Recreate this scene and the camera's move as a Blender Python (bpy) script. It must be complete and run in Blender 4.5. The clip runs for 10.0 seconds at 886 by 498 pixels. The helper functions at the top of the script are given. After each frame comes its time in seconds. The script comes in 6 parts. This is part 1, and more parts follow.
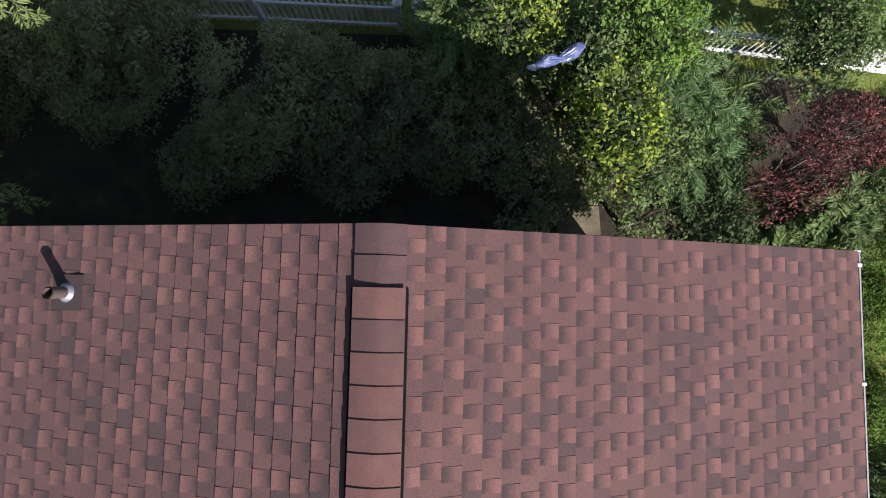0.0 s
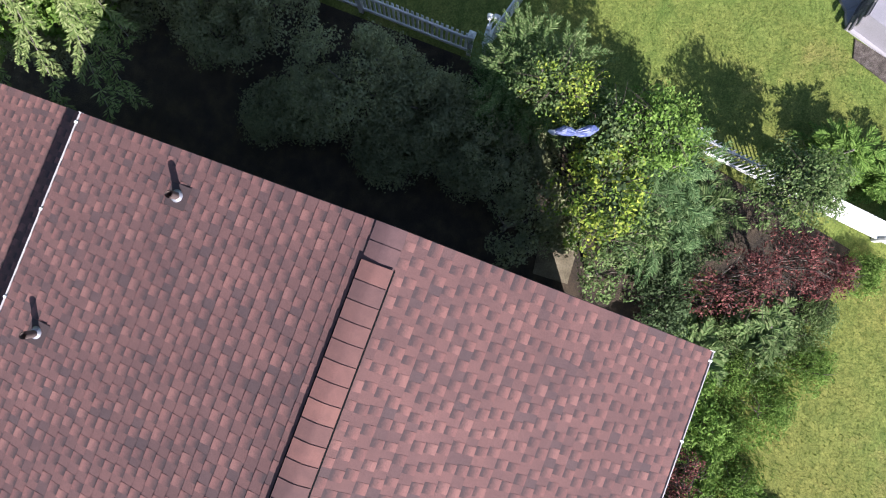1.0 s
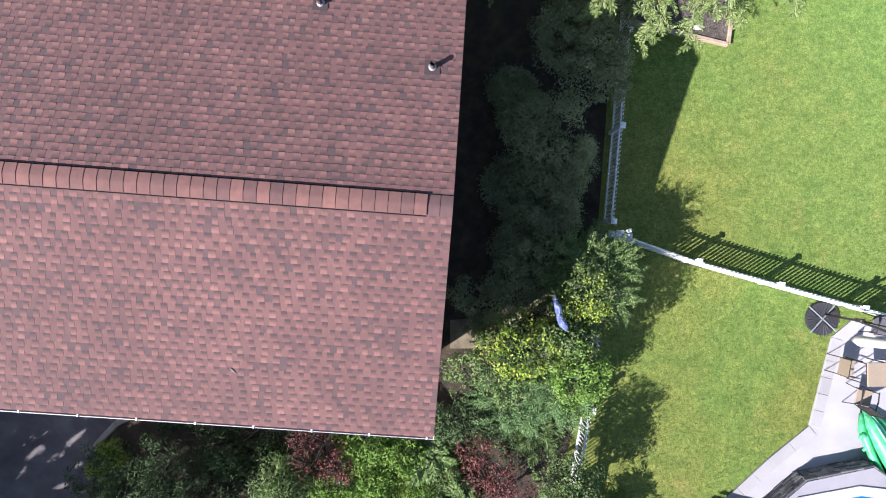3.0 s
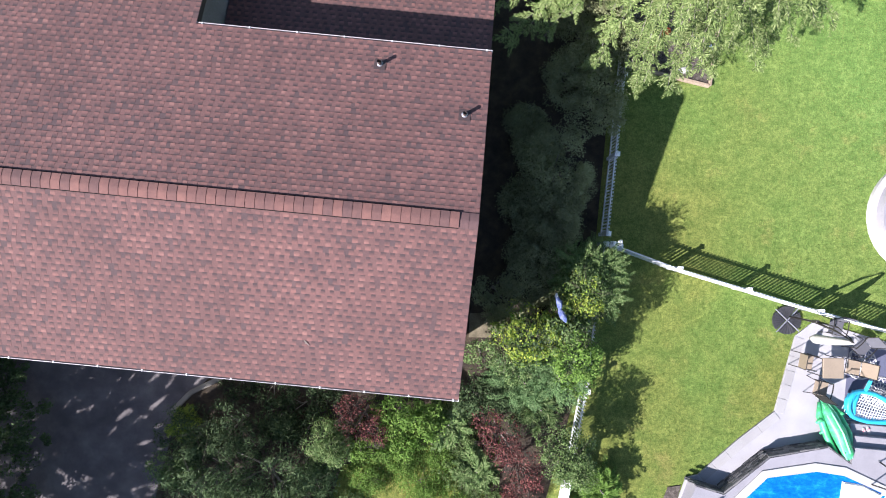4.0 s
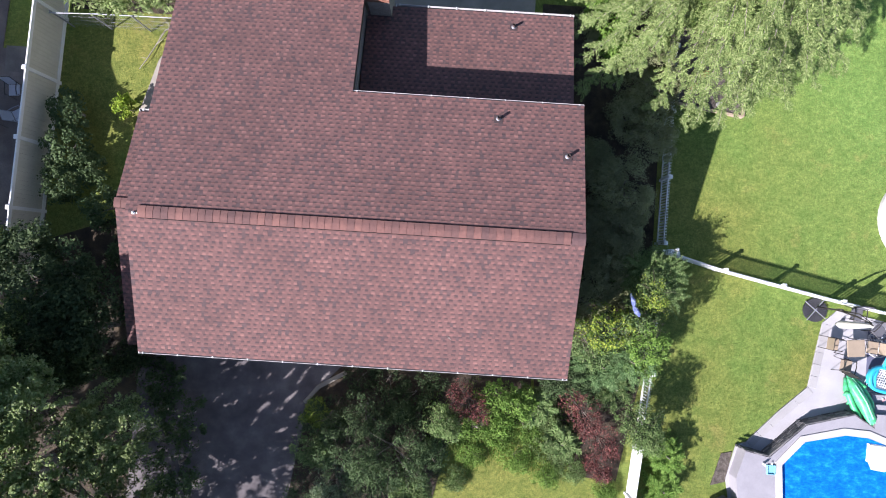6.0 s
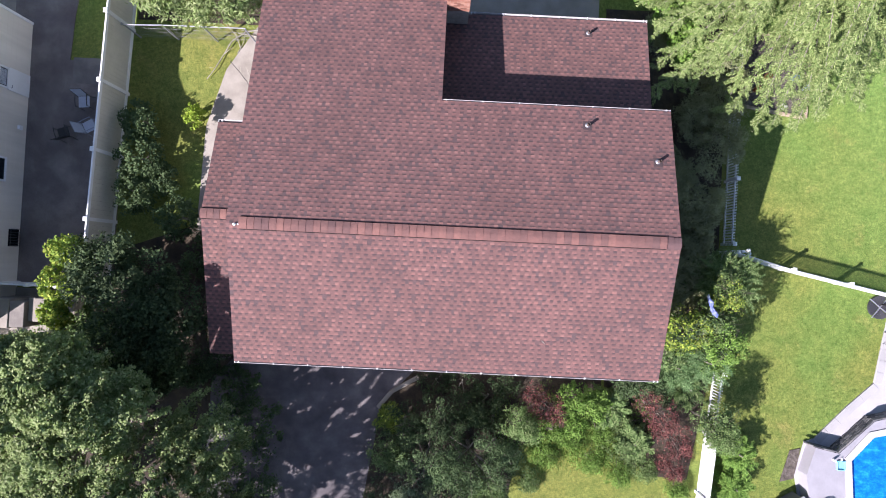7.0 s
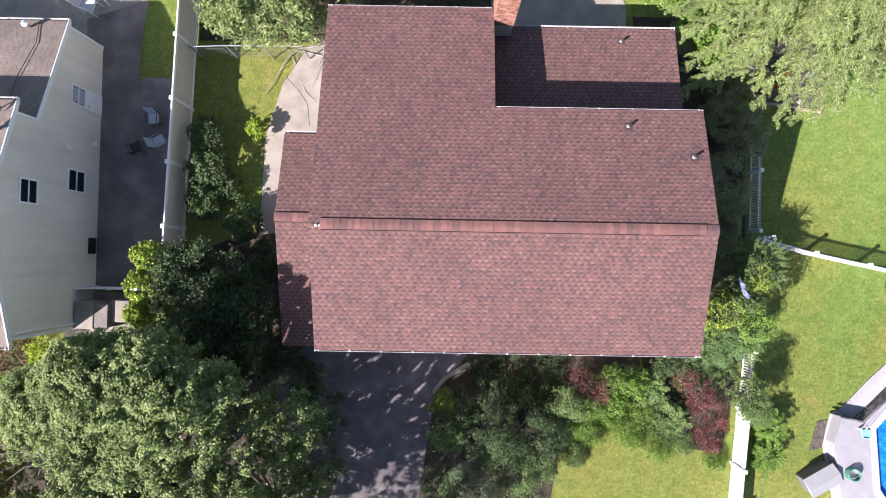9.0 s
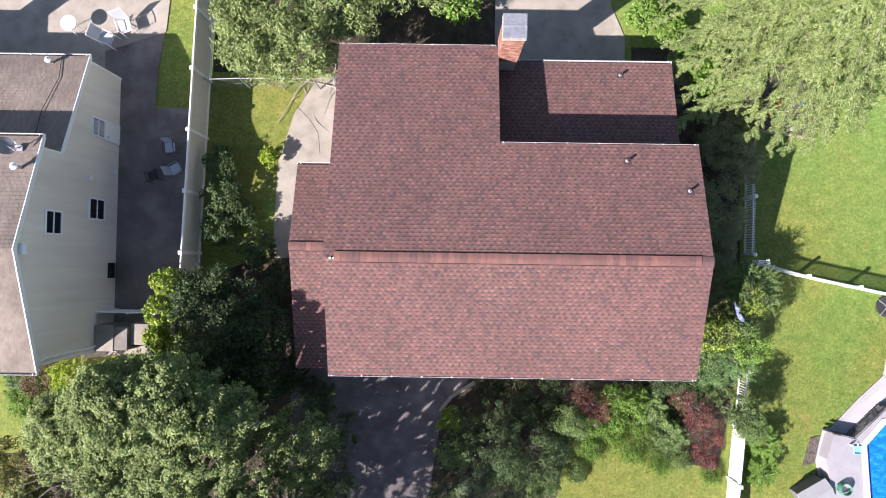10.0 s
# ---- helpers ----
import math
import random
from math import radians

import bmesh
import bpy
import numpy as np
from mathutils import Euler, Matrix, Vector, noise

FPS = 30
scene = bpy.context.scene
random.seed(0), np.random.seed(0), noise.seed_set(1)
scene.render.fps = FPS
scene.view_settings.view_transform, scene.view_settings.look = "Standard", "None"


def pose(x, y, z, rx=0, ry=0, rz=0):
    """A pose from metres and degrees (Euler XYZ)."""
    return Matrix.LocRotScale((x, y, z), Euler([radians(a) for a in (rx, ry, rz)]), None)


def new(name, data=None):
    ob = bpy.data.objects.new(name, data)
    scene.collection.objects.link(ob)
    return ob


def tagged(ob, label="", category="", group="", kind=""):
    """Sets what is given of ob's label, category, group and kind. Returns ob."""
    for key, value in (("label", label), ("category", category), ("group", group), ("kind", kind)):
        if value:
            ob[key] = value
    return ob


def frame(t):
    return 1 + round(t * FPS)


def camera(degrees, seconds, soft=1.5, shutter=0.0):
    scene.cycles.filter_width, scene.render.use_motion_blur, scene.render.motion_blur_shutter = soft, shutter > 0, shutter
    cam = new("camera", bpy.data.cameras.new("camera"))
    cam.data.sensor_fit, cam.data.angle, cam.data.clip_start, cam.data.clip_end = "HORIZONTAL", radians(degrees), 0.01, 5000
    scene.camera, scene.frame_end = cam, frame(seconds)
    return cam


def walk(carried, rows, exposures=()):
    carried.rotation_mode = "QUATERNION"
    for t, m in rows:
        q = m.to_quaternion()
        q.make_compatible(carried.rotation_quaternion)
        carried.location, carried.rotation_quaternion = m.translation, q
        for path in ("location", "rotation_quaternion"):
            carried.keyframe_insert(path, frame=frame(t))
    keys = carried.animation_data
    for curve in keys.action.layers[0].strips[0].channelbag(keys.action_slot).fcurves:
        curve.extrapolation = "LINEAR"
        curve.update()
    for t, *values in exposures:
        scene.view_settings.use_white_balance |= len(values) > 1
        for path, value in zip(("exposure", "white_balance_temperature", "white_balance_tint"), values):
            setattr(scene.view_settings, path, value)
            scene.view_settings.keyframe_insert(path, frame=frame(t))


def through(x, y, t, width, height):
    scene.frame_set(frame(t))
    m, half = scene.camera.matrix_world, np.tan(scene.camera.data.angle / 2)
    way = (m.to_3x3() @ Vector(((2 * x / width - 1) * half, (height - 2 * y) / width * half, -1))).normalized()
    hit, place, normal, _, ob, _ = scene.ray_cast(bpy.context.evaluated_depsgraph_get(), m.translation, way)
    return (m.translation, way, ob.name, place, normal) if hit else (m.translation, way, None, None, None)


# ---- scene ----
cam = camera(81.4, 10.0, soft=1.05)
PATH = [
    (0.0, -0.395, -0.042, 8.951, 4.26, -1.31, -88.74),
    (0.5, -0.138, -0.121, 9.817, 1.54, -1.06, -82.13),
    (1.0, -0.215, -0.198, 10.709, 1.69, -1.36, -69.37),
    (1.5, -0.289, -0.265, 11.476, 0.73, -2.04, -41.19),
    (2.0, -0.174, -0.179, 12.236, -1.11, -1.69, -13.68),
    (2.5, -0.208, -0.281, 12.799, -0.70, -1.60, 1.26),
    (4.0, -0.673, -0.414, 16.305, 0.37, -0.01, 5.51),
    (4.5, -1.083, -0.404, 17.737, 0.64, 0.25, 5.23),
    (5.0, -1.743, -0.471, 18.825, 0.90, 0.50, 5.02),
    (6.5, -5.102, -0.486, 19.574, 1.16, -0.21, 3.01),
    (7.0, -6.545, -0.432, 19.719, 1.05, -0.28, 2.75),
    (7.5, -7.837, -0.473, 20.266, 0.99, -0.32, 2.58),
    (8.0, -8.341, -0.580, 20.711, 1.06, -0.21, 1.90),
    (8.5, -8.364, -0.726, 20.871, 1.33, -0.07, 1.26),
    (9.0, -8.324, -0.764, 21.241, 1.25, 0.01, 0.99),
    (9.5, -8.398, -0.465, 21.512, 1.17, 0.04, 0.92),
    (10.0, -8.580, 0.208, 22.059, 1.24, 0.06, 0.82),
]
EXPOSURE = 1.6
walk(cam, [(t, pose(*row)) for t, *row in PATH],
     exposures=[(t, EXPOSURE + e, k, tint) for t, e, k, tint in (
         (0.0, -0.89, 6600, 13), (0.5, -0.58, 6430, 15), (1.0, -0.27, 6300, 14), (1.5, -0.1, 6250, 14), (2.0, -0.06, 6250, 14), (2.5, -0.09, 6250, 14),
         (4.0, -0.13, 6250, 13), (5.0, -0.26, 6250, 13), (7.5, 0.0, 6280, 19), (9.0, 0.01, 6600, 17), (10.0, -0.02, 6680, 15))])
# ---- light ----
SUN_TRAVEL = Vector((1.13, 0.855, -1.0)).normalized()
world = bpy.data.worlds.new("sky")
scene.world = world
world.use_nodes = True
wn = world.node_tree.nodes
sky = wn.new("ShaderNodeTexSky")
sky.sky_type = "NISHITA"
sky.sun_disc = False
sky.sun_elevation = radians(35.2)
sky.sun_rotation = radians(233)
sky.air_density, sky.dust_density, sky.ozone_density = 1.0, 0.6, 1.0
wn["Background"].inputs["Strength"].default_value = 0.066
world.node_tree.links.new(sky.outputs["Color"], wn["Background"].inputs["Color"])
sun_data = bpy.data.lights.new("sun", "SUN")
sun_data.energy, sun_data.angle, sun_data.color = 4.6, radians(0.5), (1.0, 0.94, 0.918)
sun = new("sun", sun_data)
sun.matrix_world = Matrix.Translation((-20, -15, 30)) @ SUN_TRAVEL.to_track_quat("-Z", "Y").to_matrix().to_4x4()


# ---- materials ----
def node_mat(name):
    m = bpy.data.materials.new(name)
    m.use_nodes = True
    nt = m.node_tree
    return m, nt, nt.nodes["Principled BSDF"]


def ramp(nt, fac, stops):
    r = nt.nodes.new("ShaderNodeValToRGB")
    e = r.color_ramp.elements
    while len(e) < len(stops):
        e.new(0.5)
    for el, (p, c) in zip(e, stops):
        el.position, el.color = p, (*c, 1)
    nt.links.new(fac, r.inputs["Fac"])
    return r.outputs["Color"]


def noise_at(nt, scale, detail=4.0, stretch=None, rough=0.6):
    g = nt.nodes.new("ShaderNodeNewGeometry")
    n = nt.nodes.new("ShaderNodeTexNoise")
    n.inputs["Scale"].default_value, n.inputs["Detail"].default_value, n.inputs["Roughness"].default_value = scale, detail, rough
    if stretch:
        mp = nt.nodes.new("ShaderNodeMapping")
        mp.inputs["Scale"].default_value = stretch
        nt.links.new(g.outputs["Position"], mp.inputs["Vector"])
        nt.links.new(mp.outputs["Vector"], n.inputs["Vector"])
    else:
        nt.links.new(g.outputs["Position"], n.inputs["Vector"])
    return n.outputs["Fac"]


def blend(nt, fac, a, b, kind="MIX"):
    m = nt.nodes.new("ShaderNodeMix")
    m.data_type, m.blend_type = "RGBA", kind
    for sock, v in ((m.inputs[0], fac), (m.inputs[6], a), (m.inputs[7], b)):
        if isinstance(v, (float, int)):
            sock.default_value = v
        elif isinstance(v, tuple):
            sock.default_value = (*v, 1)
        else:
            nt.links.new(v, sock)
    return m.outputs[2]


def bump(nt, bsdf, fac, strength, dist):
    b = nt.nodes.new("ShaderNodeBump")
    b.inputs["Strength"].default_value, b.inputs["Distance"].default_value = strength, dist
    nt.links.new(fac, b.inputs["Height"])
    nt.links.new(b.outputs["Normal"], bsdf.inputs["Normal"])


def surface(name, stops, scale=3.0, fine=60.0, rough=0.8, metal=0.0, relief=0.3, dist=0.005, speckle=0.25, stretch=None):
    """Coloured by coarse noise through the stops, with fine grain and relief."""
    m, nt, b = node_mat(name)
    n = len(stops) - 1
    col = ramp(nt, noise_at(nt, scale, 6, stretch), [(0.3 + 0.4 * i / max(n, 1), c) for i, c in enumerate(stops)])
    f = noise_at(nt, fine, 3)
    grain = ramp(nt, f, [(0.3, (1 - speckle,) * 3), (0.7, (1 + speckle,) * 3)])
    nt.links.new(blend(nt, 1.0, col, grain, "MULTIPLY"), b.inputs["Base Color"])
    b.inputs["Roughness"].default_value, b.inputs["Metallic"].default_value = rough, metal
    bump(nt, b, f, relief, dist)
    return m


def random_mat(name, stops, rough=0.9, fine=90.0, speckle=0.3, through=0.0, coarse=0.0, relief=0.4, streak=0.0, spec=0.5, swing=0.28, head=None, rise=(0.2, 0.75)):
    """Each piece takes its own colour from the stops; through: share of light that passes, for leaves."""
    m, nt, b = node_mat(name)
    oi, ge = nt.nodes.new("ShaderNodeObjectInfo"), nt.nodes.new("ShaderNodeNewGeometry")
    add, fr = nt.nodes.new("ShaderNodeMath"), nt.nodes.new("ShaderNodeMath")
    add.operation, fr.operation = "ADD", "FRACT"
    nt.links.new(oi.outputs["Random"], add.inputs[0])
    nt.links.new(ge.outputs["Random Per Island"], add.inputs[1])
    nt.links.new(add.outputs[0], fr.inputs[0])
    col = ramp(nt, fr.outputs[0], stops)
    if coarse:
        c = ramp(nt, noise_at(nt, coarse, 3), [(0.3, (1 - swing,) * 3), (0.7, (1 + swing,) * 3)])
        col = blend(nt, 1.0, col, c, "MULTIPLY")
    if streak:
        c = ramp(nt, noise_at(nt, streak, 2), [(0.35, (0.9, 0.91, 0.925)), (0.65, (1.09, 1.08, 1.065))])
        col = blend(nt, 1.0, col, c, "MULTIPLY")
    # head colour puts a shade band into the upper end of each piece
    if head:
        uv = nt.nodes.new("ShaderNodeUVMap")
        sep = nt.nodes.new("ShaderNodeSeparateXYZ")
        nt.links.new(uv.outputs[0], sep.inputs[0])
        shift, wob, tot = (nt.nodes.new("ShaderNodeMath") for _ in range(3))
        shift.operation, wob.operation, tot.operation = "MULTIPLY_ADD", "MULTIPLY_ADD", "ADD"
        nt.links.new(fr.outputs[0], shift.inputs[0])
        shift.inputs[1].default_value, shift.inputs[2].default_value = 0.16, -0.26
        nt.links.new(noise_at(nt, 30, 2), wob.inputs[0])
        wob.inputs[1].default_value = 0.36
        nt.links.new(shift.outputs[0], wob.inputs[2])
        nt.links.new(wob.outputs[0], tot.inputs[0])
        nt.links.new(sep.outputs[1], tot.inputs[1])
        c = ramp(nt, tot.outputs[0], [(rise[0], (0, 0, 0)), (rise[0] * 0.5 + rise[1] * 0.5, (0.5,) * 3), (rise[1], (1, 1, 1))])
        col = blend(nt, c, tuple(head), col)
    b.inputs["Specular IOR Level"].default_value = spec
    if speckle:
        f = noise_at(nt, fine, 3)
        g = ramp(nt, f, [(0.3, (1 - speckle,) * 3), (0.7, (1 + speckle,) * 3)])
        col = blend(nt, 1.0, col, g, "MULTIPLY")
        if relief:
            bump(nt, b, f, relief, 0.003)
    nt.links.new(col, b.inputs["Base Color"])
    b.inputs["Roughness"].default_value = rough
    if through:
        tr, mx = nt.nodes.new("ShaderNodeBsdfTranslucent"), nt.nodes.new("ShaderNodeMixShader")
        nt.links.new(col, tr.inputs["Color"])
        mx.inputs[0].default_value = through
        nt.links.new(b.outputs[0], mx.inputs[1])
        nt.links.new(tr.outputs[0], mx.inputs[2])
        nt.links.new(mx.outputs[0], nt.nodes["Material Output"].inputs["Surface"])
    return m


def plain(name, col, rough=0.6, metal=0.0, dirt=0.12):
    return surface(name, [tuple(c * (1 - dirt) for c in col), col], 2.5, 40, rough, metal, 0.1, 0.002, dirt * 0.6)


# laminated shingles: shade band put into each tab's granules, darker at head than butt
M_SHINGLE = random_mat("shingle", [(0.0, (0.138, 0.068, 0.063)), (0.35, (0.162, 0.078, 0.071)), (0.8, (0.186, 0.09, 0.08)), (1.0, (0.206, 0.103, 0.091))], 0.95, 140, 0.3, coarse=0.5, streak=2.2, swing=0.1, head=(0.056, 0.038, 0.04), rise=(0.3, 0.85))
M_SHINGLE_DARK = random_mat("shingle_gap", [(0.0, (0.075, 0.049, 0.051)), (0.1, (0.084, 0.052, 0.053)), (0.22, (0.108, 0.059, 0.057)), (1.0, (0.136, 0.07, 0.065))], 0.95, 140, 0.3, coarse=0.5, streak=2.2, swing=0.1)
M_CAP = random_mat("ridge_cap", [(0.0, (0.1, 0.055, 0.053)), (0.3, (0.125, 0.064, 0.058)), (0.7, (0.15, 0.073, 0.064)), (1.0, (0.175, 0.085, 0.072))], 0.95, 140, 0.2, streak=7.0)
M_CAP_DARK = random_mat("ridge_cap_dark", [(0.0, (0.085, 0.05, 0.052)), (1.0, (0.1, 0.056, 0.056))], 0.95, 140, 0.2, streak=7.0)
M_TAN_SHINGLE = random_mat("tan_shingle", [(0.0, (0.15, 0.122, 0.107)), (0.5, (0.168, 0.137, 0.119)), (1.0, (0.185, 0.152, 0.132))], 0.92, 140, 0.25, coarse=0.6)
M_BLACK = plain("black_plastic", (0.02, 0.02, 0.022), 0.5)
M_VENT = plain("vent_mesh", (0.008, 0.008, 0.009), 0.95)
M_VENT.node_tree.nodes["Principled BSDF"].inputs["Specular IOR Level"].default_value = 0.1
M_WHITE = plain("white_vinyl", (0.78, 0.79, 0.8), 0.45, 0, 0.08)
M_GUTTER = plain("gutter_white", (0.46, 0.44, 0.45), 0.45, 0, 0.2)
M_TROUGH = surface("trough_dark", [(0.05, 0.045, 0.05), (0.12, 0.1, 0.1)], 4, 60, 0.8)
M_DECK = plain("roof_underlay", (0.06, 0.045, 0.045), 0.9)
M_GALV = plain("lead_flashing", (0.32, 0.33, 0.37), 0.5, 0.5)
M_PIPE = plain("vent_pipe", (0.12, 0.09, 0.085), 0.55)
M_BRICK = random_mat("brick", [(0.0, (0.16, 0.07, 0.05)), (0.5, (0.27, 0.12, 0.085)), (1.0, (0.38, 0.21, 0.16))], 0.9, 80, 0.25)
M_MORTAR = surface("mortar", [(0.25, 0.22, 0.2), (0.36, 0.33, 0.3)], 6, 90, 0.95)
M_CHIMCAP = surface("chimney_cap_metal", [(0.4, 0.4, 0.43), (0.62, 0.63, 0.68)], 3, 30, 0.35, 0.7)
M_ASPHALT = surface("asphalt", [(0.1, 0.083, 0.08), (0.15, 0.127, 0.12), (0.24, 0.21, 0.19)], 0.7, 120, 0.9, 0, 0.6, 0.006, 0.35)
M_DRIVE = surface("driveway_asphalt", [(0.068, 0.06, 0.067), (0.108, 0.096, 0.103), (0.17, 0.153, 0.155)], 1.1, 110, 0.92, 0, 0.6, 0.006, 0.3)
M_CONCRETE = surface("concrete", [(0.2, 0.178, 0.152), (0.262, 0.236, 0.205), (0.31, 0.282, 0.248)], 1.3, 70, 0.9, 0, 0.3, 0.004, 0.12)
M_PAVER = random_mat("pale_paver", [(0.0, (0.3, 0.29, 0.295)), (0.5, (0.32, 0.312, 0.32)), (1.0, (0.335, 0.325, 0.33))], 0.85, 60, 0.1, coarse=0.8, swing=0.12)
M_COPING = surface("white_coping", [(0.36, 0.355, 0.35), (0.44, 0.43, 0.425)], 2, 60, 0.75, 0, 0.2, 0.002, 0.06)
M_STONE = random_mat("wall_stone", [(0.0, (0.05, 0.05, 0.055)), (0.5, (0.10, 0.10, 0.105)), (1.0, (0.2, 0.19, 0.19))], 0.9, 50, 0.25)
M_SOIL = surface("soil", [(0.02, 0.016, 0.012), (0.045, 0.033, 0.022), (0.08, 0.058, 0.035)], 2.5, 45, 0.95, 0, 0.9, 0.03, 0.4)
M_MULCH = surface("mulch", [(0.045, 0.035, 0.03), (0.09, 0.075, 0.065), (0.15, 0.13, 0.115)], 9, 40, 0.95, 0, 1.0, 0.03, 0.5)
M_TIMBER = surface("weathered_timber", [(0.27, 0.2, 0.14), (0.4, 0.32, 0.24)], 5, 60, 0.85, stretch=(1, 1, 6))
M_BARK = surface("bark", [(0.10, 0.085, 0.07), (0.2, 0.175, 0.15), (0.3, 0.27, 0.24)], 8, 50, 0.95, 0, 0.9, 0.02, 0.3)
M_PALEBARK = surface("pale_bark", [(0.22, 0.2, 0.17), (0.36, 0.33, 0.29)], 8, 50, 0.9)
M_TWIG = surface("dark_twig", [(0.03, 0.022, 0.018), (0.07, 0.052, 0.042)], 9, 60, 0.9)
M_SIDING = surface("house_siding", [(0.23, 0.22, 0.22), (0.29, 0.28, 0.28)], 2, 40, 0.6)
M_GREYFAB = plain("grey_sling", (0.45, 0.47, 0.53), 0.7)
M_GLASS_DARK, _nt, _b = node_mat("window_glass")
_b.inputs["Base Color"].default_value, _b.inputs["Roughness"].default_value, _b.inputs["IOR"].default_value = (0.012, 0.014, 0.018, 1), 0.05, 1.5


def lawn_material():
    m, nt, b = node_mat("lawn")
    a = ramp(nt, noise_at(nt, 0.16, 4), [(0.36, (0.178, 0.188, 0.05)), (0.5, (0.16, 0.189, 0.048)), (0.64, (0.13, 0.191, 0.046))])
    g = nt.nodes.new("ShaderNodeNewGeometry")
    sp, sm = nt.nodes.new("ShaderNodeSeparateXYZ"), nt.nodes.new("ShaderNodeMath")
    sm.operation = "ADD"
    nt.links.new(g.outputs["Position"], sp.inputs[0])
    nt.links.new(sp.outputs[0], sm.inputs[0])
    nt.links.new(sp.outputs[1], sm.inputs[1])
    wide = nt.nodes.new("ShaderNodeMath")
    wide.operation = "MULTIPLY_ADD"
    wide.inputs[1].default_value, wide.inputs[2].default_value = 1 / 40, 0.5
    nt.links.new(sm.outputs[0], wide.inputs[0])
    a = blend(nt, ramp(nt, wide.outputs[0], [(0.68, (0, 0, 0)), (0.95, (1, 1, 1))]), a, (0.15, 0.243, 0.064))
    dry = ramp(nt, noise_at(nt, 0.55, 6, None, 0.65), [(0.58, (0, 0, 0)), (0.8, (1, 1, 1))])
    a = blend(nt, dry, a, (0.205, 0.18, 0.065))
    mid = ramp(nt, noise_at(nt, 2.2, 4), [(0.32, (0.74, 0.82, 0.78)), (0.68, (1.18, 1.12, 1.16))])
    a = blend(nt, 1.0, a, mid, "MULTIPLY")
    f1 = ramp(nt, noise_at(nt, 7.5, 6, None, 0.75), [(0.3, (0.5, 0.58, 0.5)), (0.7, (1.45, 1.38, 1.4))])
    f2n = noise_at(nt, 24, 5, None, 0.8)
    f2 = ramp(nt, f2n, [(0.3, (0.45, 0.5, 0.45)), (0.7, (1.55, 1.5, 1.5))])
    nt.links.new(blend(nt, 1.0, blend(nt, 1.0, a, f1, "MULTIPLY"), f2, "MULTIPLY"), b.inputs["Base Color"])
    b.inputs["Roughness"].default_value = 0.9
    b.inputs["Specular IOR Level"].default_value = 0.15
    bump(nt, b, f2n, 0.6, 0.03)
    return m


M_LAWN = lawn_material()
M_BLADE = random_mat("grass_blade", [(0.0, (0.083, 0.148, 0.03)), (0.45, (0.137, 0.194, 0.042)), (0.8, (0.18, 0.21, 0.052)), (1.0, (0.225, 0.21, 0.08))], 0.8, 1, 0, 0.3, spec=0.2)


def siding_material(name, c0, c1, lap=0.115):
    m, nt, b = node_mat(name)
    col = ramp(nt, noise_at(nt, 0.7, 5, (1, 1, 0.3)), [(0.3, c0), (0.7, c1)])
    w = nt.nodes.new("ShaderNodeTexWave")
    w.wave_type, w.bands_direction, w.wave_profile = "BANDS", "Z", "SAW"
    w.inputs["Scale"].default_value = 1 / lap / 20 * 2 * math.pi * 0.5
    g = nt.nodes.new("ShaderNodeNewGeometry")
    nt.links.new(g.outputs["Position"], w.inputs["Vector"])
    bump(nt, b, w.outputs["Fac"], 0.6, 0.012)
    grain = ramp(nt, noise_at(nt, 2.6, 4, (1, 1, 0.06)), [(0.3, (0.9, 0.9, 0.9)), (0.65, (1.04,) * 3)])
    nt.links.new(blend(nt, 1.0, col, grain, "MULTIPLY"), b.inputs["Base Color"])
    b.inputs["Roughness"].default_value = 0.6
    return m


M_NB_SIDING = siding_material("pale_siding", (0.63, 0.59, 0.53), (0.75, 0.71, 0.645))


def leaf_mat(name, *cols, through=0.3, rough=0.75):
    n = len(cols) - 1
    return random_mat(name, [(i / n, c) for i, c in enumerate(cols)], rough, 1, 0, through, coarse=1.1, spec=0.2)


L_BIG = leaf_mat("leaf_oak", (0.128, 0.185, 0.06), (0.202, 0.28, 0.098), (0.28, 0.35, 0.145), (0.37, 0.42, 0.21), through=0.42)
L_OLIVE = leaf_mat("leaf_olive", (0.16, 0.17, 0.05), (0.23, 0.24, 0.075), (0.3, 0.3, 0.11), (0.38, 0.36, 0.16))
L_SIDE = leaf_mat("leaf_side", (0.09, 0.135, 0.043), (0.145, 0.2, 0.066), (0.2, 0.255, 0.096), (0.31, 0.35, 0.165))
L_DARK = leaf_mat("leaf_dark", (0.05, 0.088, 0.036), (0.08, 0.125, 0.052), (0.115, 0.165, 0.075))
L_YELLOW = leaf_mat("leaf_yellow_green", (0.1, 0.18, 0.032), (0.19, 0.29, 0.045), (0.29, 0.37, 0.06), (0.39, 0.44, 0.085))
L_BRIGHT = leaf_mat("leaf_bright", (0.085, 0.165, 0.03), (0.15, 0.265, 0.05), (0.23, 0.345, 0.085))
L_BLUE = leaf_mat("leaf_juniper", (0.055, 0.115, 0.042), (0.12, 0.21, 0.08), (0.24, 0.34, 0.15))
# leaf colour lightened to make up for weak sky light in the shade
L_SHADE = leaf_mat("leaf_shade", (0.2, 0.225, 0.115), (0.245, 0.265, 0.14), (0.29, 0.305, 0.165))
# leaf colour darkened to hold deep shade
L_DEEP_SHADE = leaf_mat("leaf_deep_shade", (0.03, 0.052, 0.022), (0.045, 0.075, 0.032), (0.065, 0.1, 0.045), (0.1, 0.14, 0.06))
L_GREY = leaf_mat("leaf_grey_green", (0.08, 0.12, 0.06), (0.12, 0.17, 0.09), (0.17, 0.22, 0.13), (0.22, 0.26, 0.16))
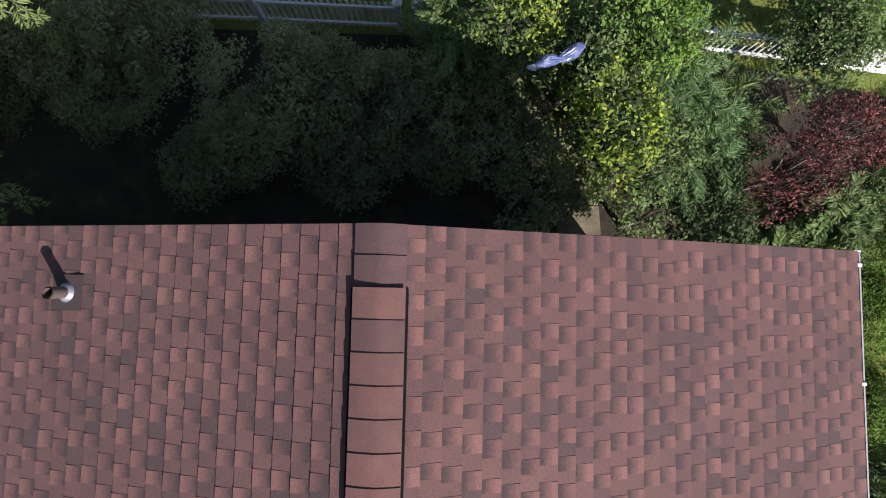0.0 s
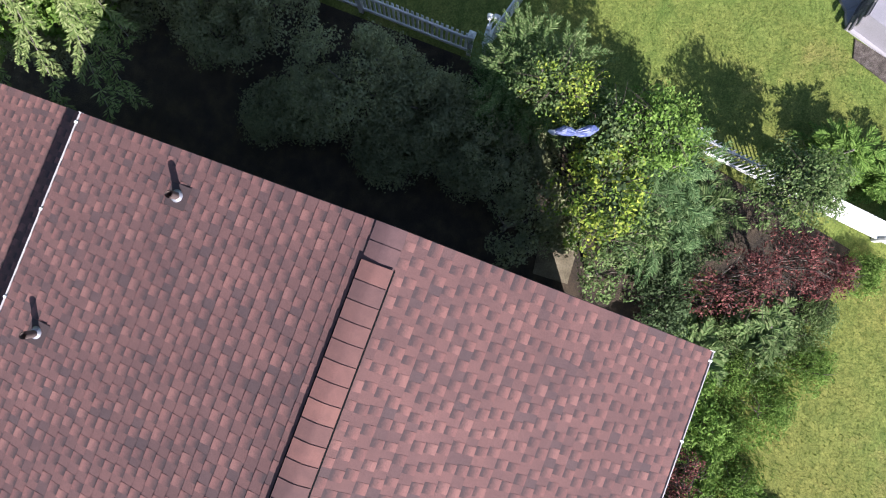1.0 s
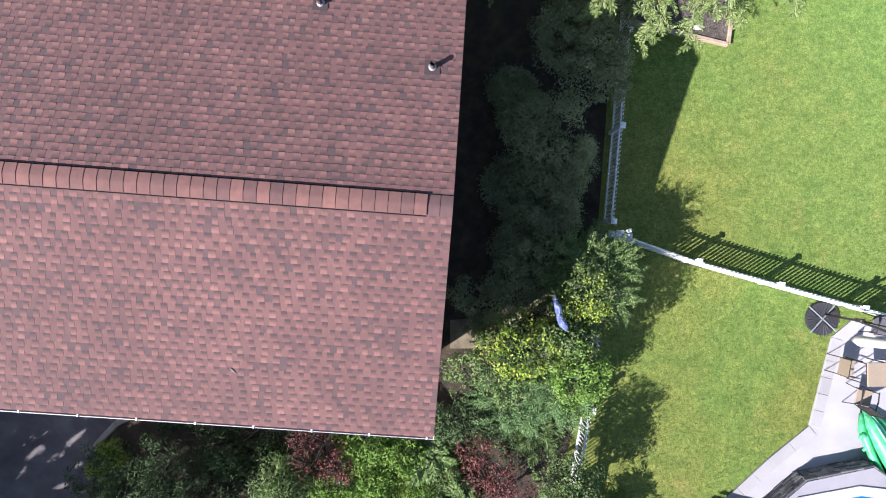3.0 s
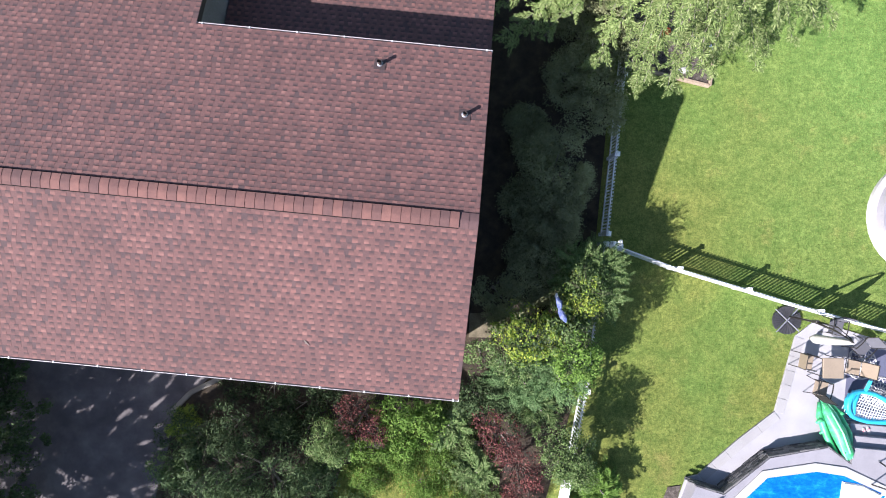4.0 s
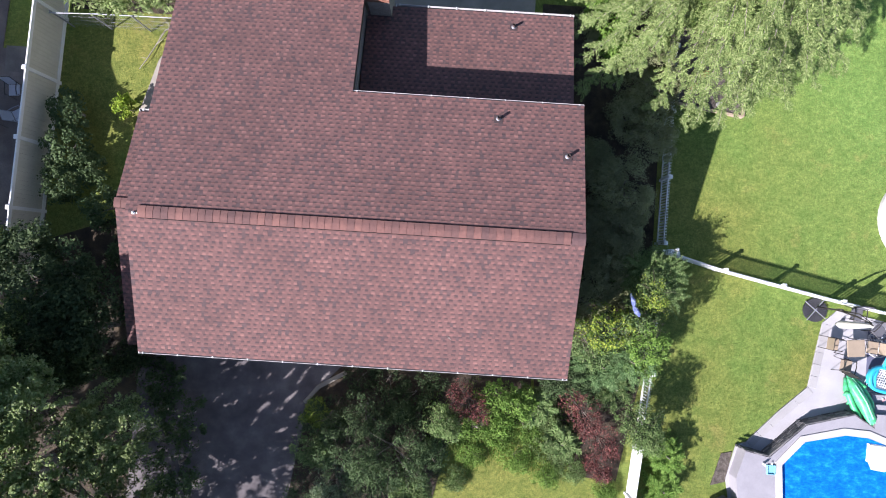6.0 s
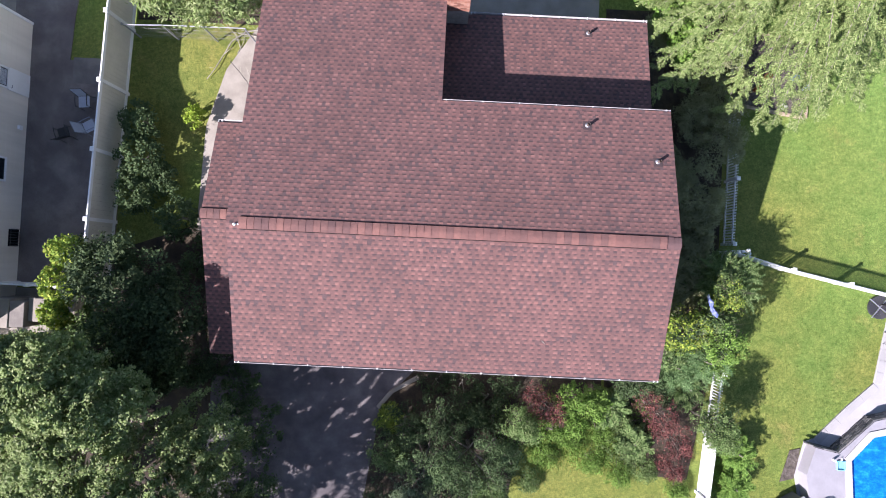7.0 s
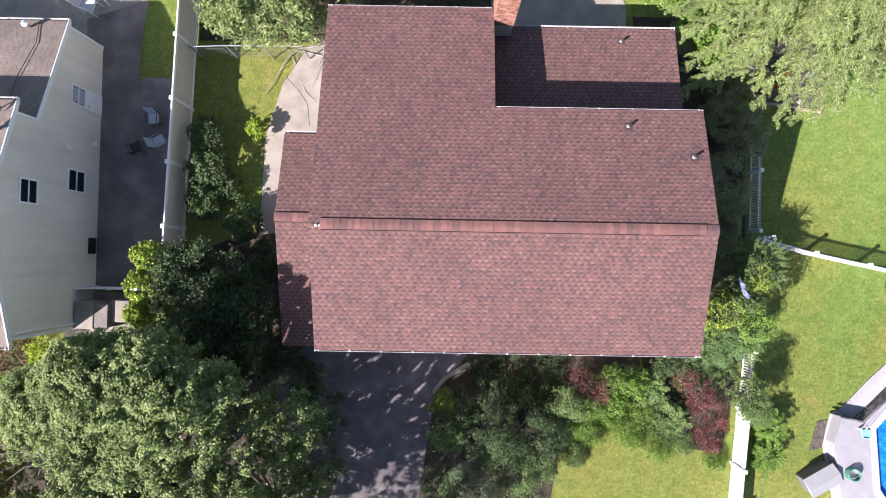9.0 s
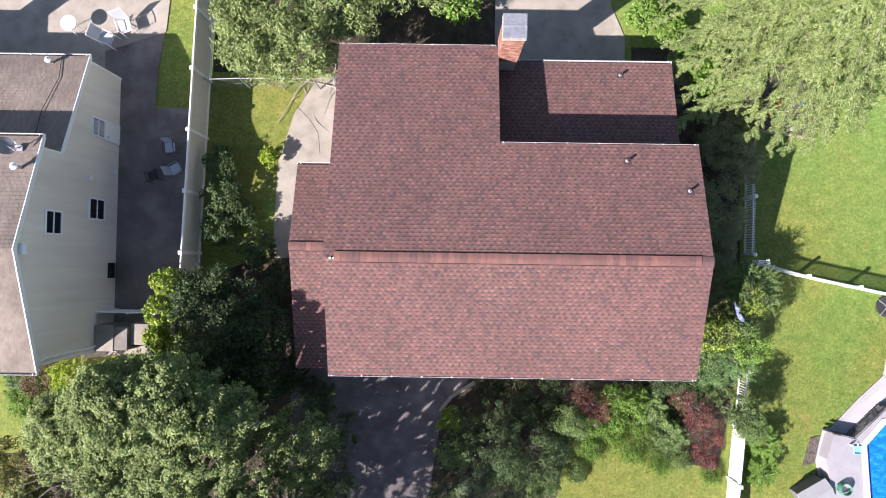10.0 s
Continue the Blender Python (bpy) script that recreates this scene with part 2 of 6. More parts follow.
L_MID = leaf_mat("leaf_mid", (0.065, 0.12, 0.034), (0.115, 0.185, 0.06), (0.165, 0.24, 0.086), (0.23, 0.285, 0.125))
L_LIME = leaf_mat("leaf_lime", (0.16, 0.26, 0.03), (0.24, 0.34, 0.04), (0.34, 0.42, 0.06))
L_RED = leaf_mat("leaf_red", (0.055, 0.022, 0.02), (0.11, 0.036, 0.036), (0.18, 0.06, 0.056), (0.29, 0.13, 0.11), through=0.2)
L_SPRUCE = leaf_mat("spruce_needle", (0.085, 0.135, 0.04), (0.15, 0.21, 0.065), (0.21, 0.27, 0.095), (0.29, 0.335, 0.145), through=0.2)
L_BROWN = leaf_mat("leaf_brown", (0.11, 0.075, 0.05), (0.17, 0.12, 0.08), (0.2, 0.16, 0.09))


# ---- mesh helpers ----
def mesh_of(bm, mat, smooth=False):
    me = bpy.data.meshes.new("mesh")
    bm.normal_update()
    bm.to_mesh(me)
    bm.free()
    me.materials.append(mat)
    if smooth:
        for p in me.polygons:
            p.use_smooth = True
    return me


def part(name, bm, mat, parent=None, label="", smooth=False):
    ob = new(name, mesh_of(bm, mat, smooth))
    ob.parent = parent
    return tagged(ob, label)


def thing(name, at, label, category, group="", kind=""):
    ob = new(name)
    ob.location = at
    ob.empty_display_size = 0.2
    return tagged(ob, label, category, group, kind)


def solid(name, bm, mat, label, category="", kind="", group="", smooth=False):
    return tagged(part(name, bm, mat, None, label, smooth), label, category, group, kind)


def box(x0, x1, y0, y1, z0, z1, bevel=0.0, bm=None):
    own = bm is None
    bm = bmesh.new() if own else bm
    vs = [bm.verts.new((x, y, z)) for z in (z0, z1) for x, y in ((x0, y0), (x1, y0), (x1, y1), (x0, y1))]
    fs = [bm.faces.new([vs[i] for i in f]) for f in ((3, 2, 1, 0), (4, 5, 6, 7), (0, 1, 5, 4), (1, 2, 6, 5), (2, 3, 7, 6), (3, 0, 4, 7))]
    if bevel:
        bmesh.ops.bevel(bm, geom=list({e for f in fs for e in f.edges}), offset=bevel, segments=1, affect="EDGES")
    return bm


def prism(poly, z0, z1, bevel=0.0):
    """A slab with the outline poly (counter-clockwise) from z0 to z1."""
    bm = bmesh.new()
    lo = [bm.verts.new((x, y, z0)) for x, y in poly]
    hi = [bm.verts.new((x, y, z1)) for x, y in poly]
    top = bm.faces.new(hi)
    bm.faces.new(lo[::-1])
    for i in range(len(poly)):
        j = (i + 1) % len(poly)
        bm.faces.new((lo[i], lo[j], hi[j], hi[i]))
    if bevel:
        bmesh.ops.bevel(bm, geom=list(top.edges), offset=bevel, segments=2, affect="EDGES")
    bmesh.ops.triangulate(bm, faces=[f for f in bm.faces if len(f.verts) > 4])
    return bm


def tube(points, radii, sides=8, bm=None, cap=True):
    """A round bar through the points, with a radius at each."""
    bm = bmesh.new() if bm is None else bm
    pts = [Vector(p) for p in points]
    rings = []
    for i, p in enumerate(pts):
        d = (pts[min(i + 1, len(pts) - 1)] - pts[max(i - 1, 0)]).normalized()
        a = d.orthogonal().normalized() if abs(d.z) > 0.95 else d.cross(Vector((0, 0, 1))).normalized()
        b = d.cross(a)
        r = radii[i] if isinstance(radii, (list, tuple)) else radii
        rings.append([bm.verts.new(p + r * (math.cos(t) * a + math.sin(t) * b)) for t in (2 * math.pi * k / sides for k in range(sides))])
    for r0, r1 in zip(rings, rings[1:]):
        for k in range(sides):
            bm.faces.new((r0[k], r0[(k + 1) % sides], r1[(k + 1) % sides], r1[k]))
    if cap:
        bm.faces.new(rings[0][::-1])
        bm.faces.new(rings[-1])
    return bm


def soup(name, verts, n, mat, parent=None, label="", kind="stuff"):
    """One mesh of loose n-cornered faces from an array of corners."""
    v = np.asarray(verts, np.float32).reshape(-1, 3)
    k = len(v) // n
    me = bpy.data.meshes.new(name)
    me.vertices.add(len(v))
    me.vertices.foreach_set("co", v.ravel())
    me.loops.add(len(v))
    me.loops.foreach_set("vertex_index", np.arange(len(v), dtype=np.int32))
    me.polygons.add(k)
    me.polygons.foreach_set("loop_start", np.arange(0, len(v), n, dtype=np.int32))
    me.update(calc_edges=True)
    me.materials.append(mat)
    ob = new(name, me)
    ob.parent = parent
    return tagged(ob, label, "", "", kind)


# ---- ground and paving ----
gb = bmesh.new()
bmesh.ops.create_grid(gb, x_segments=40, y_segments=40, size=600)
solid("ground", gb, M_LAWN, "green lawn with dry yellow patches round the house", "lawn", "structure")


def bed(name, poly, mat, z, label, category):
    return solid(name, prism(poly, -0.05, z), mat, label, category, "structure")


# south end and back corner put deep shade into the dark soil colour
bed("planting_bed", [(0.1, -6.2), (0.9, -7.2), (1.7, -8.3), (3.2, -8.4), (4.0, -4.0), (4.1, 0.6), (4.1, 9.5), (-0.6, 9.5), (-0.6, 7.6), (-0.3, -3.4)], M_SOIL, 0.02, "dark soil bed between the house and the picket fence, its ends standing in for shade", "bed")
bed("planting_bed", [(-9.75, -14), (-4.4, -14), (-3.6, -9.3), (-3.2, -7.4), (-0.2, -6.4), (-0.2, -3.3), (-7.4, -3.3), (-7.4, -4.7), (-8.5, -6.0)], M_SOIL, 0.024, "dark soil bed under the front shrubs", "bed")
bed("planting_bed", [(-12.6, -14), (-12.3, -3.2), (-14.6, 0.9), (-18.6, -0.6), (-20.0, -2.6), (-22.6, -5.4), (-24.6, -8.0), (-28, -8.4), (-28, -14)], M_SOIL, 0.022, "bare shaded soil under the big tree", "bed")
bed("planting_bed", [(-18.6, 8.2), (-12.4, 8.2), (-6.4, 8.5), (-6.4, 13), (-18.6, 13)], M_SOIL, 0.022, "dark ground behind the house", "bed")
bed("driveway", [(-15.2, -14), (-9.7, -14), (-8.5, -6.0), (-7.3, -4.7), (-7.3, -3.2), (-12.9, -3.2), (-15.0, -5.4)], M_DRIVE, 0.03, "worn grey asphalt driveway before the garage", "driveway")
bed("side_walk", [(-15.9, 0.2), (-14.6, 0.2), (-14.4, 3.7), (-12.6, 3.7), (-12.4, 8.1), (-14.0, 8.1), (-15.1, 6.4), (-15.75, 4.2)], M_CONCRETE, 0.05, "cracked pale concrete walk beside the house", "walk")
part("crack", tube([(-14.97, 6.73, 0.05), (-14.6, 6.35, 0.051), (-14.3, 6.0, 0.05), (-14.05, 5.59, 0.051), (-14.0, 5.2, 0.05), (-13.95, 4.7, 0.051)], 0.012, 4), M_TROUGH, bpy.data.objects["side_walk"], "dark crack in the concrete")
bed("back_patio", [(-6.5, 7.7), (-0.9, 7.8), (-0.9, 9.9), (-1.5, 11.3), (-2.0, 14.5), (-6.5, 14.5)], M_CONCRETE, 0.05, "pale concrete patio behind the house", "patio")
kerb = thing("driveway_kerb", (-8.5, -6.0, 0), "low pale concrete kerb curving beside the driveway", "kerb")
for (x0, y0), (x1, y1) in zip([(-8.72, -6.15), (-8.2, -5.5)], [(-8.2, -5.5), (-7.2, -4.9)]):
    k = part("kerb_stone", box(0.006, math.hypot(x1 - x0, y1 - y0) - 0.006, -0.16, 0.0, 0.0, 0.1, 0.02), M_CONCRETE, kerb)
    k.matrix_local = Matrix.Translation((x0 + 8.5, y0 + 6.0, 0)) @ pose(0, 0, 0, 0, 0, math.degrees(math.atan2(y1 - y0, x1 - x0)))
M_SAND = surface("sandy_soil", [(0.1, 0.085, 0.055), (0.16, 0.135, 0.09), (0.22, 0.19, 0.13)], 4, 50, 0.95, 0, 0.6, 0.02, 0.3)
bed("side_soil", [(0.35, -2.25), (1.05, -2.15), (1.1, -2.95), (0.4, -3.0)], M_SAND, 0.045, "bare sandy patch beside the gable wall", "bare soil")
bed("neighbour_driveway", [(-22.7, -2.2), (-19.0, -2.2), (-18.9, 6.5), (-21.1, 6.5), (-21.0, 8.2), (-20.75, 9.9), (-23.5, 9.9), (-23.5, 4)], M_ASPHALT, 0.03, "dark asphalt drive beside the neighbouring house", "driveway")
bed("neighbour_patio", [(-34, 7.9), (-23.3, 7.9), (-23.3, 9.0), (-20.7, 9.9), (-20.4, 13), (-20.6, 16), (-34, 16)], M_CONCRETE, 0.045, "pale concrete slab behind the neighbouring house", "patio")
M_PAD = surface("stained_pad", [(0.11, 0.1, 0.095), (0.16, 0.145, 0.135), (0.24, 0.215, 0.195)], 1.2, 60, 0.9, 0, 0.3, 0.004, 0.2)
bed("concrete_pad", [(-20.95, 5.6), (-19.2, 5.6), (-19.1, 6.6), (-20.95, 6.6)], M_PAD, 0.036, "grey worn concrete pad in the neighbouring drive", "pad")
bed("entry_slab", [(-23.9, -4.2), (-21.0, -3.9), (-20.6, -2.3), (-22.6, -2.3)], M_CONCRETE, 0.06, "tan concrete entry slabs behind the gate", "slab")
landing = thing("porch_landing", (-22.0, -3.1, 0.0), "raised tan concrete landing with steps beside the neighbouring house", "landing")
part("slab", box(-0.58, 0.2, -0.55, 0.5, 0.0, 1.3, 0.02), M_CONCRETE, landing)
part("slab", box(0.204, 0.74, -0.5, 0.42, 0.0, 1.27, 0.02), M_PAD, landing, "stained grey slab")
part("step", box(0.744, 1.5, -0.3, 0.55, 0.0, 1.1, 0.02), M_CONCRETE, landing)
part("step", box(1.504, 2.0, -0.2, 0.6, 0.0, 0.5, 0.02), M_CONCRETE, landing)


# ---- house ----
M_RAKE = plain("rake_brown", (0.07, 0.055, 0.05), 0.7)
RY, RZ = 0.28, 5.72            # ridge
FY, FZ = -3.69, 4.60          # front eave
BY, BZ = 4.18, 4.70           # back eave
WY, WZ = 7.90, 3.727            # eave of the back wing
XL, XR, XW = -12.42, 0.0, -6.72
house = thing("house", (0, 0, 0), "split-level house with a brown-red shingled gable roof", "house")


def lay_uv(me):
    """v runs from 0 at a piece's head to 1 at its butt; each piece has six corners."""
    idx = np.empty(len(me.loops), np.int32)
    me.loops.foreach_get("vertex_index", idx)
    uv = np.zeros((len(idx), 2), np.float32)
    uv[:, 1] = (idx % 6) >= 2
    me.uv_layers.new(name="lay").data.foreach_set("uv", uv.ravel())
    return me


def roof_plane(name, parent, x0, x1, ya, za, yb, zb, courses, mat=M_SHINGLE, mat_low=M_SHINGLE_DARK, near=None, label="", seed=1, under=0.09):
    """A sloping roof from the upper edge (ya, za) to the eave (yb, zb) between x0 and x1: a deck, and shingle courses on it.
    Pieces within near = (x0, x1, course0, course1) are objects of their own."""
    rng = random.Random(seed)
    o, d = Vector((0, ya, za)), Vector((0, yb - ya, zb - za))
    e = d.length / courses
    d.normalize()
    nrm = Vector((1, 0, 0)).cross(d)
    if nrm.z < 0:
        nrm = -nrm
    bm = bmesh.new()
    corners = [(x, y, z) for x in (x0 + 0.01, x1 - 0.01) for y, z in ((ya, za), (yb, zb))]
    up = [bm.verts.new(c) for c in corners]
    dn = [bm.verts.new(Vector(c) - Vector((0, 0, under))) for c in corners]
    for f in ((up[0], up[1], up[3], up[2]), (dn[0], dn[2], dn[3], dn[1]), (up[0], dn[0], dn[1], up[1]), (up[2], up[3], dn[3], dn[2]), (up[0], up[2], dn[2], dn[0]), (up[1], dn[1], dn[3], up[3])):
        bm.faces.new(f)
    deck = part(name, bm, M_DECK, parent, label)
    widths, slots = (0.09, 0.1, 0.11, 0.12), (0.085, 0.1, 0.11, 0.13)
    def corners_of(w, thick):
        a, b = -0.018, e + 0.012
        return [(0.0, a, 0.001), (w, a, 0.001), (0.0, b, thick), (w, b, thick), (0.0, b, 0.0), (w, b, 0.0)]
    faces = ((2, 3, 1, 0), (4, 5, 3, 2), (0, 4, 2, 0), (5, 1, 3, 5))
    cache, loose = {}, []
    for k in range(courses):
        x, tooth = x0, k % 2 == 0
        while x < x1 - 0.005:
            tooth = not tooth
            w = min(rng.choice(widths if tooth else slots), x1 - x)
            if x1 - x - w < 0.06:
                w = x1 - x
            thick = 0.012 if tooth else 0.0085
            mid = x + w / 2
            base = o + d * (e * k) + nrm * 0.002 + Vector((x, 0, 0))
            if near and near[0] <= mid <= near[1] and near[2] <= k < near[3]:
                key = (round(w, 3), tooth)
                if key not in cache:
                    sb = bmesh.new()
                    vs = [sb.verts.new(Vector((u, 0, 0)) + d * v + nrm * h) for u, v, h in corners_of(w, thick)]
                    for f in faces:
                        sb.faces.new([vs[i] for i in dict.fromkeys(f)])
                    bmesh.ops.recalc_face_normals(sb, faces=sb.faces)
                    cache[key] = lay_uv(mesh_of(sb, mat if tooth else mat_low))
                s = new("shingle", cache[key])
                s.parent, s.location = deck, base
            else:
                loose.append((base, w, thick, tooth))
            x += w
    for kind in (True, False):
        vs, fs = [], []
        for base, w, thick, tooth in loose:
            if tooth != kind:
                continue
            n = len(vs)
            vs += [tuple(base + Vector((u, 0, 0)) + d * v + nrm * h) for u, v, h in corners_of(w, thick)]
            fs += [(n + 2, n + 3, n + 1, n), (n + 4, n + 5, n + 3, n + 2), (n, n + 4, n + 2), (n + 5, n + 1, n + 3)]
        me = bpy.data.meshes.new("shingles")
        me.from_pydata(vs, [], fs)
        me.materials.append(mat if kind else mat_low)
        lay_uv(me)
        fill = new("shingle_field", me)
        fill.parent = deck
        tagged(fill, "", "", "", "stuff")
    return deck


def ridge_caps(parent, x0, x1, y, z, step, half, drop, vent, name="ridge_vent", mat=M_CAP, flat_end=0):
    """Cap shingles along a ridge, raised on a vent strip; the last flat_end lie lower, past the strip."""
    n = round((x1 - x0) / step)
    step = (x1 - x0) / n
    xe = x1 - flat_end * step
    bm = bmesh.new()
    for s in (-1, 1):
        a = half * 1.1
        vs = [bm.verts.new((x, y + s * t, z - drop * t / half + h)) for x in (x0, xe) for t, h in ((0.02, 0.01), (a, 0.0), (a, vent - 0.006), (0.02, vent + 0.004))]
        for i in range(4):
            j = (i + 1) % 4
            bm.faces.new((vs[i], vs[j], vs[4 + j], vs[4 + i]))
        bm.faces.new(vs[:4])
        bm.faces.new(vs[4:])
    strip = part(name, bm, M_VENT, parent, "black ridge vent strip")
    def cap_mesh(lift, mat, flat):
        bm = bmesh.new()
        rows, cuts = [], [k / 6 for k in range(-6, 7)]
        for x, h in ((-0.015, lift), (step + 0.004, lift + 0.009)):
            rows.append([bm.verts.new((x, half * t, -drop * flat * (t * t * 0.55 + abs(t) * 0.45) + h)) for t in cuts])
            rows.append([bm.verts.new(v.co - Vector((0, 0, 0.007))) for v in rows[-1]])
        for i in range(len(cuts) - 1):
            bm.faces.new((rows[0][i], rows[2][i], rows[2][i + 1], rows[0][i + 1])).smooth = True
            bm.faces.new((rows[2][i], rows[3][i], rows[3][i + 1], rows[2][i + 1]))
            bm.faces.new((rows[0][i], rows[0][i + 1], rows[1][i + 1], rows[1][i]))
        for i in (0, len(cuts) - 1):
            bm.faces.new((rows[0][i], rows[1][i], rows[3][i], rows[2][i]))
        bm.normal_update()
        for e in bm.edges:
            e.smooth = e.calc_face_angle(1.0) < 0.5
        return mesh_of(bm, mat)
    high, low = cap_mesh(vent + 0.006, mat, 0.75), cap_mesh(0.016, M_CAP_DARK if mat is M_CAP else mat, 1.0)
    for i in range(n):
        c = new("ridge_cap", high if i < n - flat_end else low)
        c.parent, c.location = strip, (x0 + i * step, y, z)
    return strip


def gutter(parent, x0, x1, y, z, out, spacing=0.975, mat=M_GUTTER):
    """An open trough along x at the eave y, on the side out (+1 or -1), with a strap every so often."""
    bm = bmesh.new()
    prof = [(0.0, 0.0), (0.0, -0.10), (0.085, -0.11), (0.12, -0.02), (0.12, 0.0), (0.107, 0.0), (0.078, -0.095), (0.012, -0.09), (0.012, 0.0)]
    rings = [[bm.verts.new((x, y + out * a, z + b)) for a, b in prof] for x in (x0, x1)]
    n = len(prof)
    for i in range(n):
        bm.faces.new((rings[0][i], rings[0][(i + 1) % n], rings[1][(i + 1) % n], rings[1][i]))
    for r in rings:
        bm.faces.new(r)
    bmesh.ops.recalc_face_normals(bm, faces=bm.faces)
    g = part("gutter", bm, mat, parent, "white metal gutter with straps")
    lo, hi = sorted((y + out * 0.014, y + out * 0.1))
    # dark strip along the bottom of the trough
    part("trough_strip", box(x0 + 0.02, x1 - 0.02, lo, hi, z - 0.088, z - 0.06), M_TROUGH, g, "dark strip in the gutter trough")
    k = int((x1 - x0) / spacing)
    lo, hi = sorted((y + out * 0.05, y + out * 0.125))
    strap = mesh_of(box(-0.015, 0.015, lo - y, hi - y, -0.004, 0.014, 0.003), M_WHITE)
    for i in range(k + 1):
        s = new("gutter_strap", strap)
        s.parent, s.location = g, (x0 + 0.12 + i * (x1 - x0 - 0.24) / k, y, z)
    for x in (x0, x1):
        part("end_cap", box(x - 0.006, x + 0.006, *sorted((y, y + out * 0.125)), z - 0.11, z + 0.004), M_WHITE, g)
    return g


def wall(parent, name, poly, thick, axis, at, mat, label=""):
    """An upright wall with the outline poly in (along, z), in the plane axis = at, thick towards plus."""
    bm = bmesh.new()
    def p(a, z, o):
        return (at + o, a, z) if axis == "x" else (a, at + o, z)
    f0 = [bm.verts.new(p(a, z, 0)) for a, z in poly]
    f1 = [bm.verts.new(p(a, z, thick)) for a, z in poly]
    bm.faces.new(f0)
    bm.faces.new(f1[::-1])
    for i in range(len(poly)):
        j = (i + 1) % len(poly)
        bm.faces.new((f0[j], f0[i], f1[i], f1[j]))
    bmesh.ops.recalc_face_normals(bm, faces=bm.faces)
    return part(name, bm, mat, parent, label)


def roof_z(y):
    return RZ - (RZ - FZ) / (RY - FY) * (RY - y) if y < RY else RZ - (RZ - WZ) / (WY - RY) * (y - RY)


u = 0.14
wall(house, "gable_wall", [(FY + 0.35, 0), (BY - 0.3, 0), (BY - 0.3, roof_z(BY - 0.3) - u), (RY, RZ - u), (FY + 0.35, roof_z(FY + 0.35) - u)], 0.2, "x", XR - 0.42, M_SIDING, "grey sided gable wall")
wall(house, "gable_wall", [(FY + 0.35, 0), (WY - 0.3, 0), (WY - 0.3, roof_z(WY - 0.3) - u), (RY, RZ - u), (FY + 0.35, roof_z(FY + 0.35) - u)], 0.2, "x", XL + 0.2, M_SIDING, "grey sided gable wall")
wall(house, "front_wall", [(XL + 0.4, 0), (XR - 0.42, 0), (XR - 0.42, roof_z(FY + 0.35) - u - 0.03), (XL + 0.4, roof_z(FY + 0.35) - u - 0.03)], 0.2, "y", FY + 0.35, M_SIDING, "grey sided front wall")
wall(house, "back_wall", [(XW - 0.2, 0), (XR - 0.42, 0), (XR - 0.42, roof_z(BY - 0.5) - u - 0.02), (XW - 0.2, roof_z(BY - 0.5) - u - 0.02)], 0.2, "y", BY - 0.5, M_SIDING, "grey sided back wall")
wall(house, "wing_wall", [(BY - 0.3, 0), (WY - 0.3, 0), (WY - 0.3, roof_z(WY - 0.3) - u), (BY - 0.3, roof_z(BY - 0.3) - u)], 0.2, "x", XW - 0.34, M_SIDING, "grey sided wall of the back wing")
wall(house, "wing_wall", [(XL + 0.4, 0), (XW - 0.34, 0), (XW - 0.34, roof_z(WY - 0.3) - u), (XL + 0.4, roof_z(WY - 0.3) - u)], 0.2, "y", WY - 0.5, M_SIDING, "grey sided wall of the back wing")

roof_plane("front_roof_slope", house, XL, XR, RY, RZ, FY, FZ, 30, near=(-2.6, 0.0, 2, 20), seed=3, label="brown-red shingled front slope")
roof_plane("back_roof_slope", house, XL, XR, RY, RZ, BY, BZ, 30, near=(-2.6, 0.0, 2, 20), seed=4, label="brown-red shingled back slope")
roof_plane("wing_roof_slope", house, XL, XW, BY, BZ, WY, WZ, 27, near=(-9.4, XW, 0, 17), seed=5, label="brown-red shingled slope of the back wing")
ridge_caps(house, -12.05, XR - 0.005, RY, RZ + 0.006, 0.2, 0.165, 0.042, 0.026, flat_end=2)
gutter(house, XL, XR, FY + 0.05, FZ - 0.03, -1)
gutter(house, XW, XR, BY - 0.05, BZ - 0.03, 1)
gutter(house, XL, XW - 0.1, WY - 0.05, WZ - 0.03, 1)
for y0, z0, y1, z1, x in ((RY, RZ, FY, FZ, XR), (RY, RZ, BY, BZ, XR), (RY, RZ, FY, FZ, XL), (RY, RZ, WY, WZ, XL), (BY, BZ, WY, WZ, XW)):
    s = -0.006 if x == XL else -0.018
    bm = bmesh.new()
    vs = [bm.verts.new((x + s + a, y, z + h)) for a in (0, 0.024) for y, z in ((y0, z0), (y1, z1)) for h in (-0.16, -0.012)]
    for f in ((0, 1, 3, 2), (4, 6, 7, 5), (0, 4, 5, 1), (2, 3, 7, 6), (1, 5, 7, 3), (0, 2, 6, 4)):
        bm.faces.new([vs[i] for i in f])
    part("rake_board", bm, M_RAKE, house, "dark brown rake board")

# lower entry roof
LX, LY, LZ = -14.2, 0.64, 3.4
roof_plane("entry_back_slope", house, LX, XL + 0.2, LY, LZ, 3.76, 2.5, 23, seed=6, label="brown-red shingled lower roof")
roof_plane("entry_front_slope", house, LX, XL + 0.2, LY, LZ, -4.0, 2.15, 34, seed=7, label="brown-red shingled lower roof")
ridge_caps(house, LX, XL + 0.05, LY, LZ + 0.01, 0.2, 0.16, 0.04, 0.025)
gutter(house, LX, XL + 0.15, 3.76, 2.48, 1, 1.6)
wall(house, "entry_wall", [(-3.6, 0), (3.46, 0), (3.46, 2.42), (LY, 3.26), (-3.6, 2.1)], 0.16, "x", LX + 0.25, M_SIDING, "grey sided entry wall")
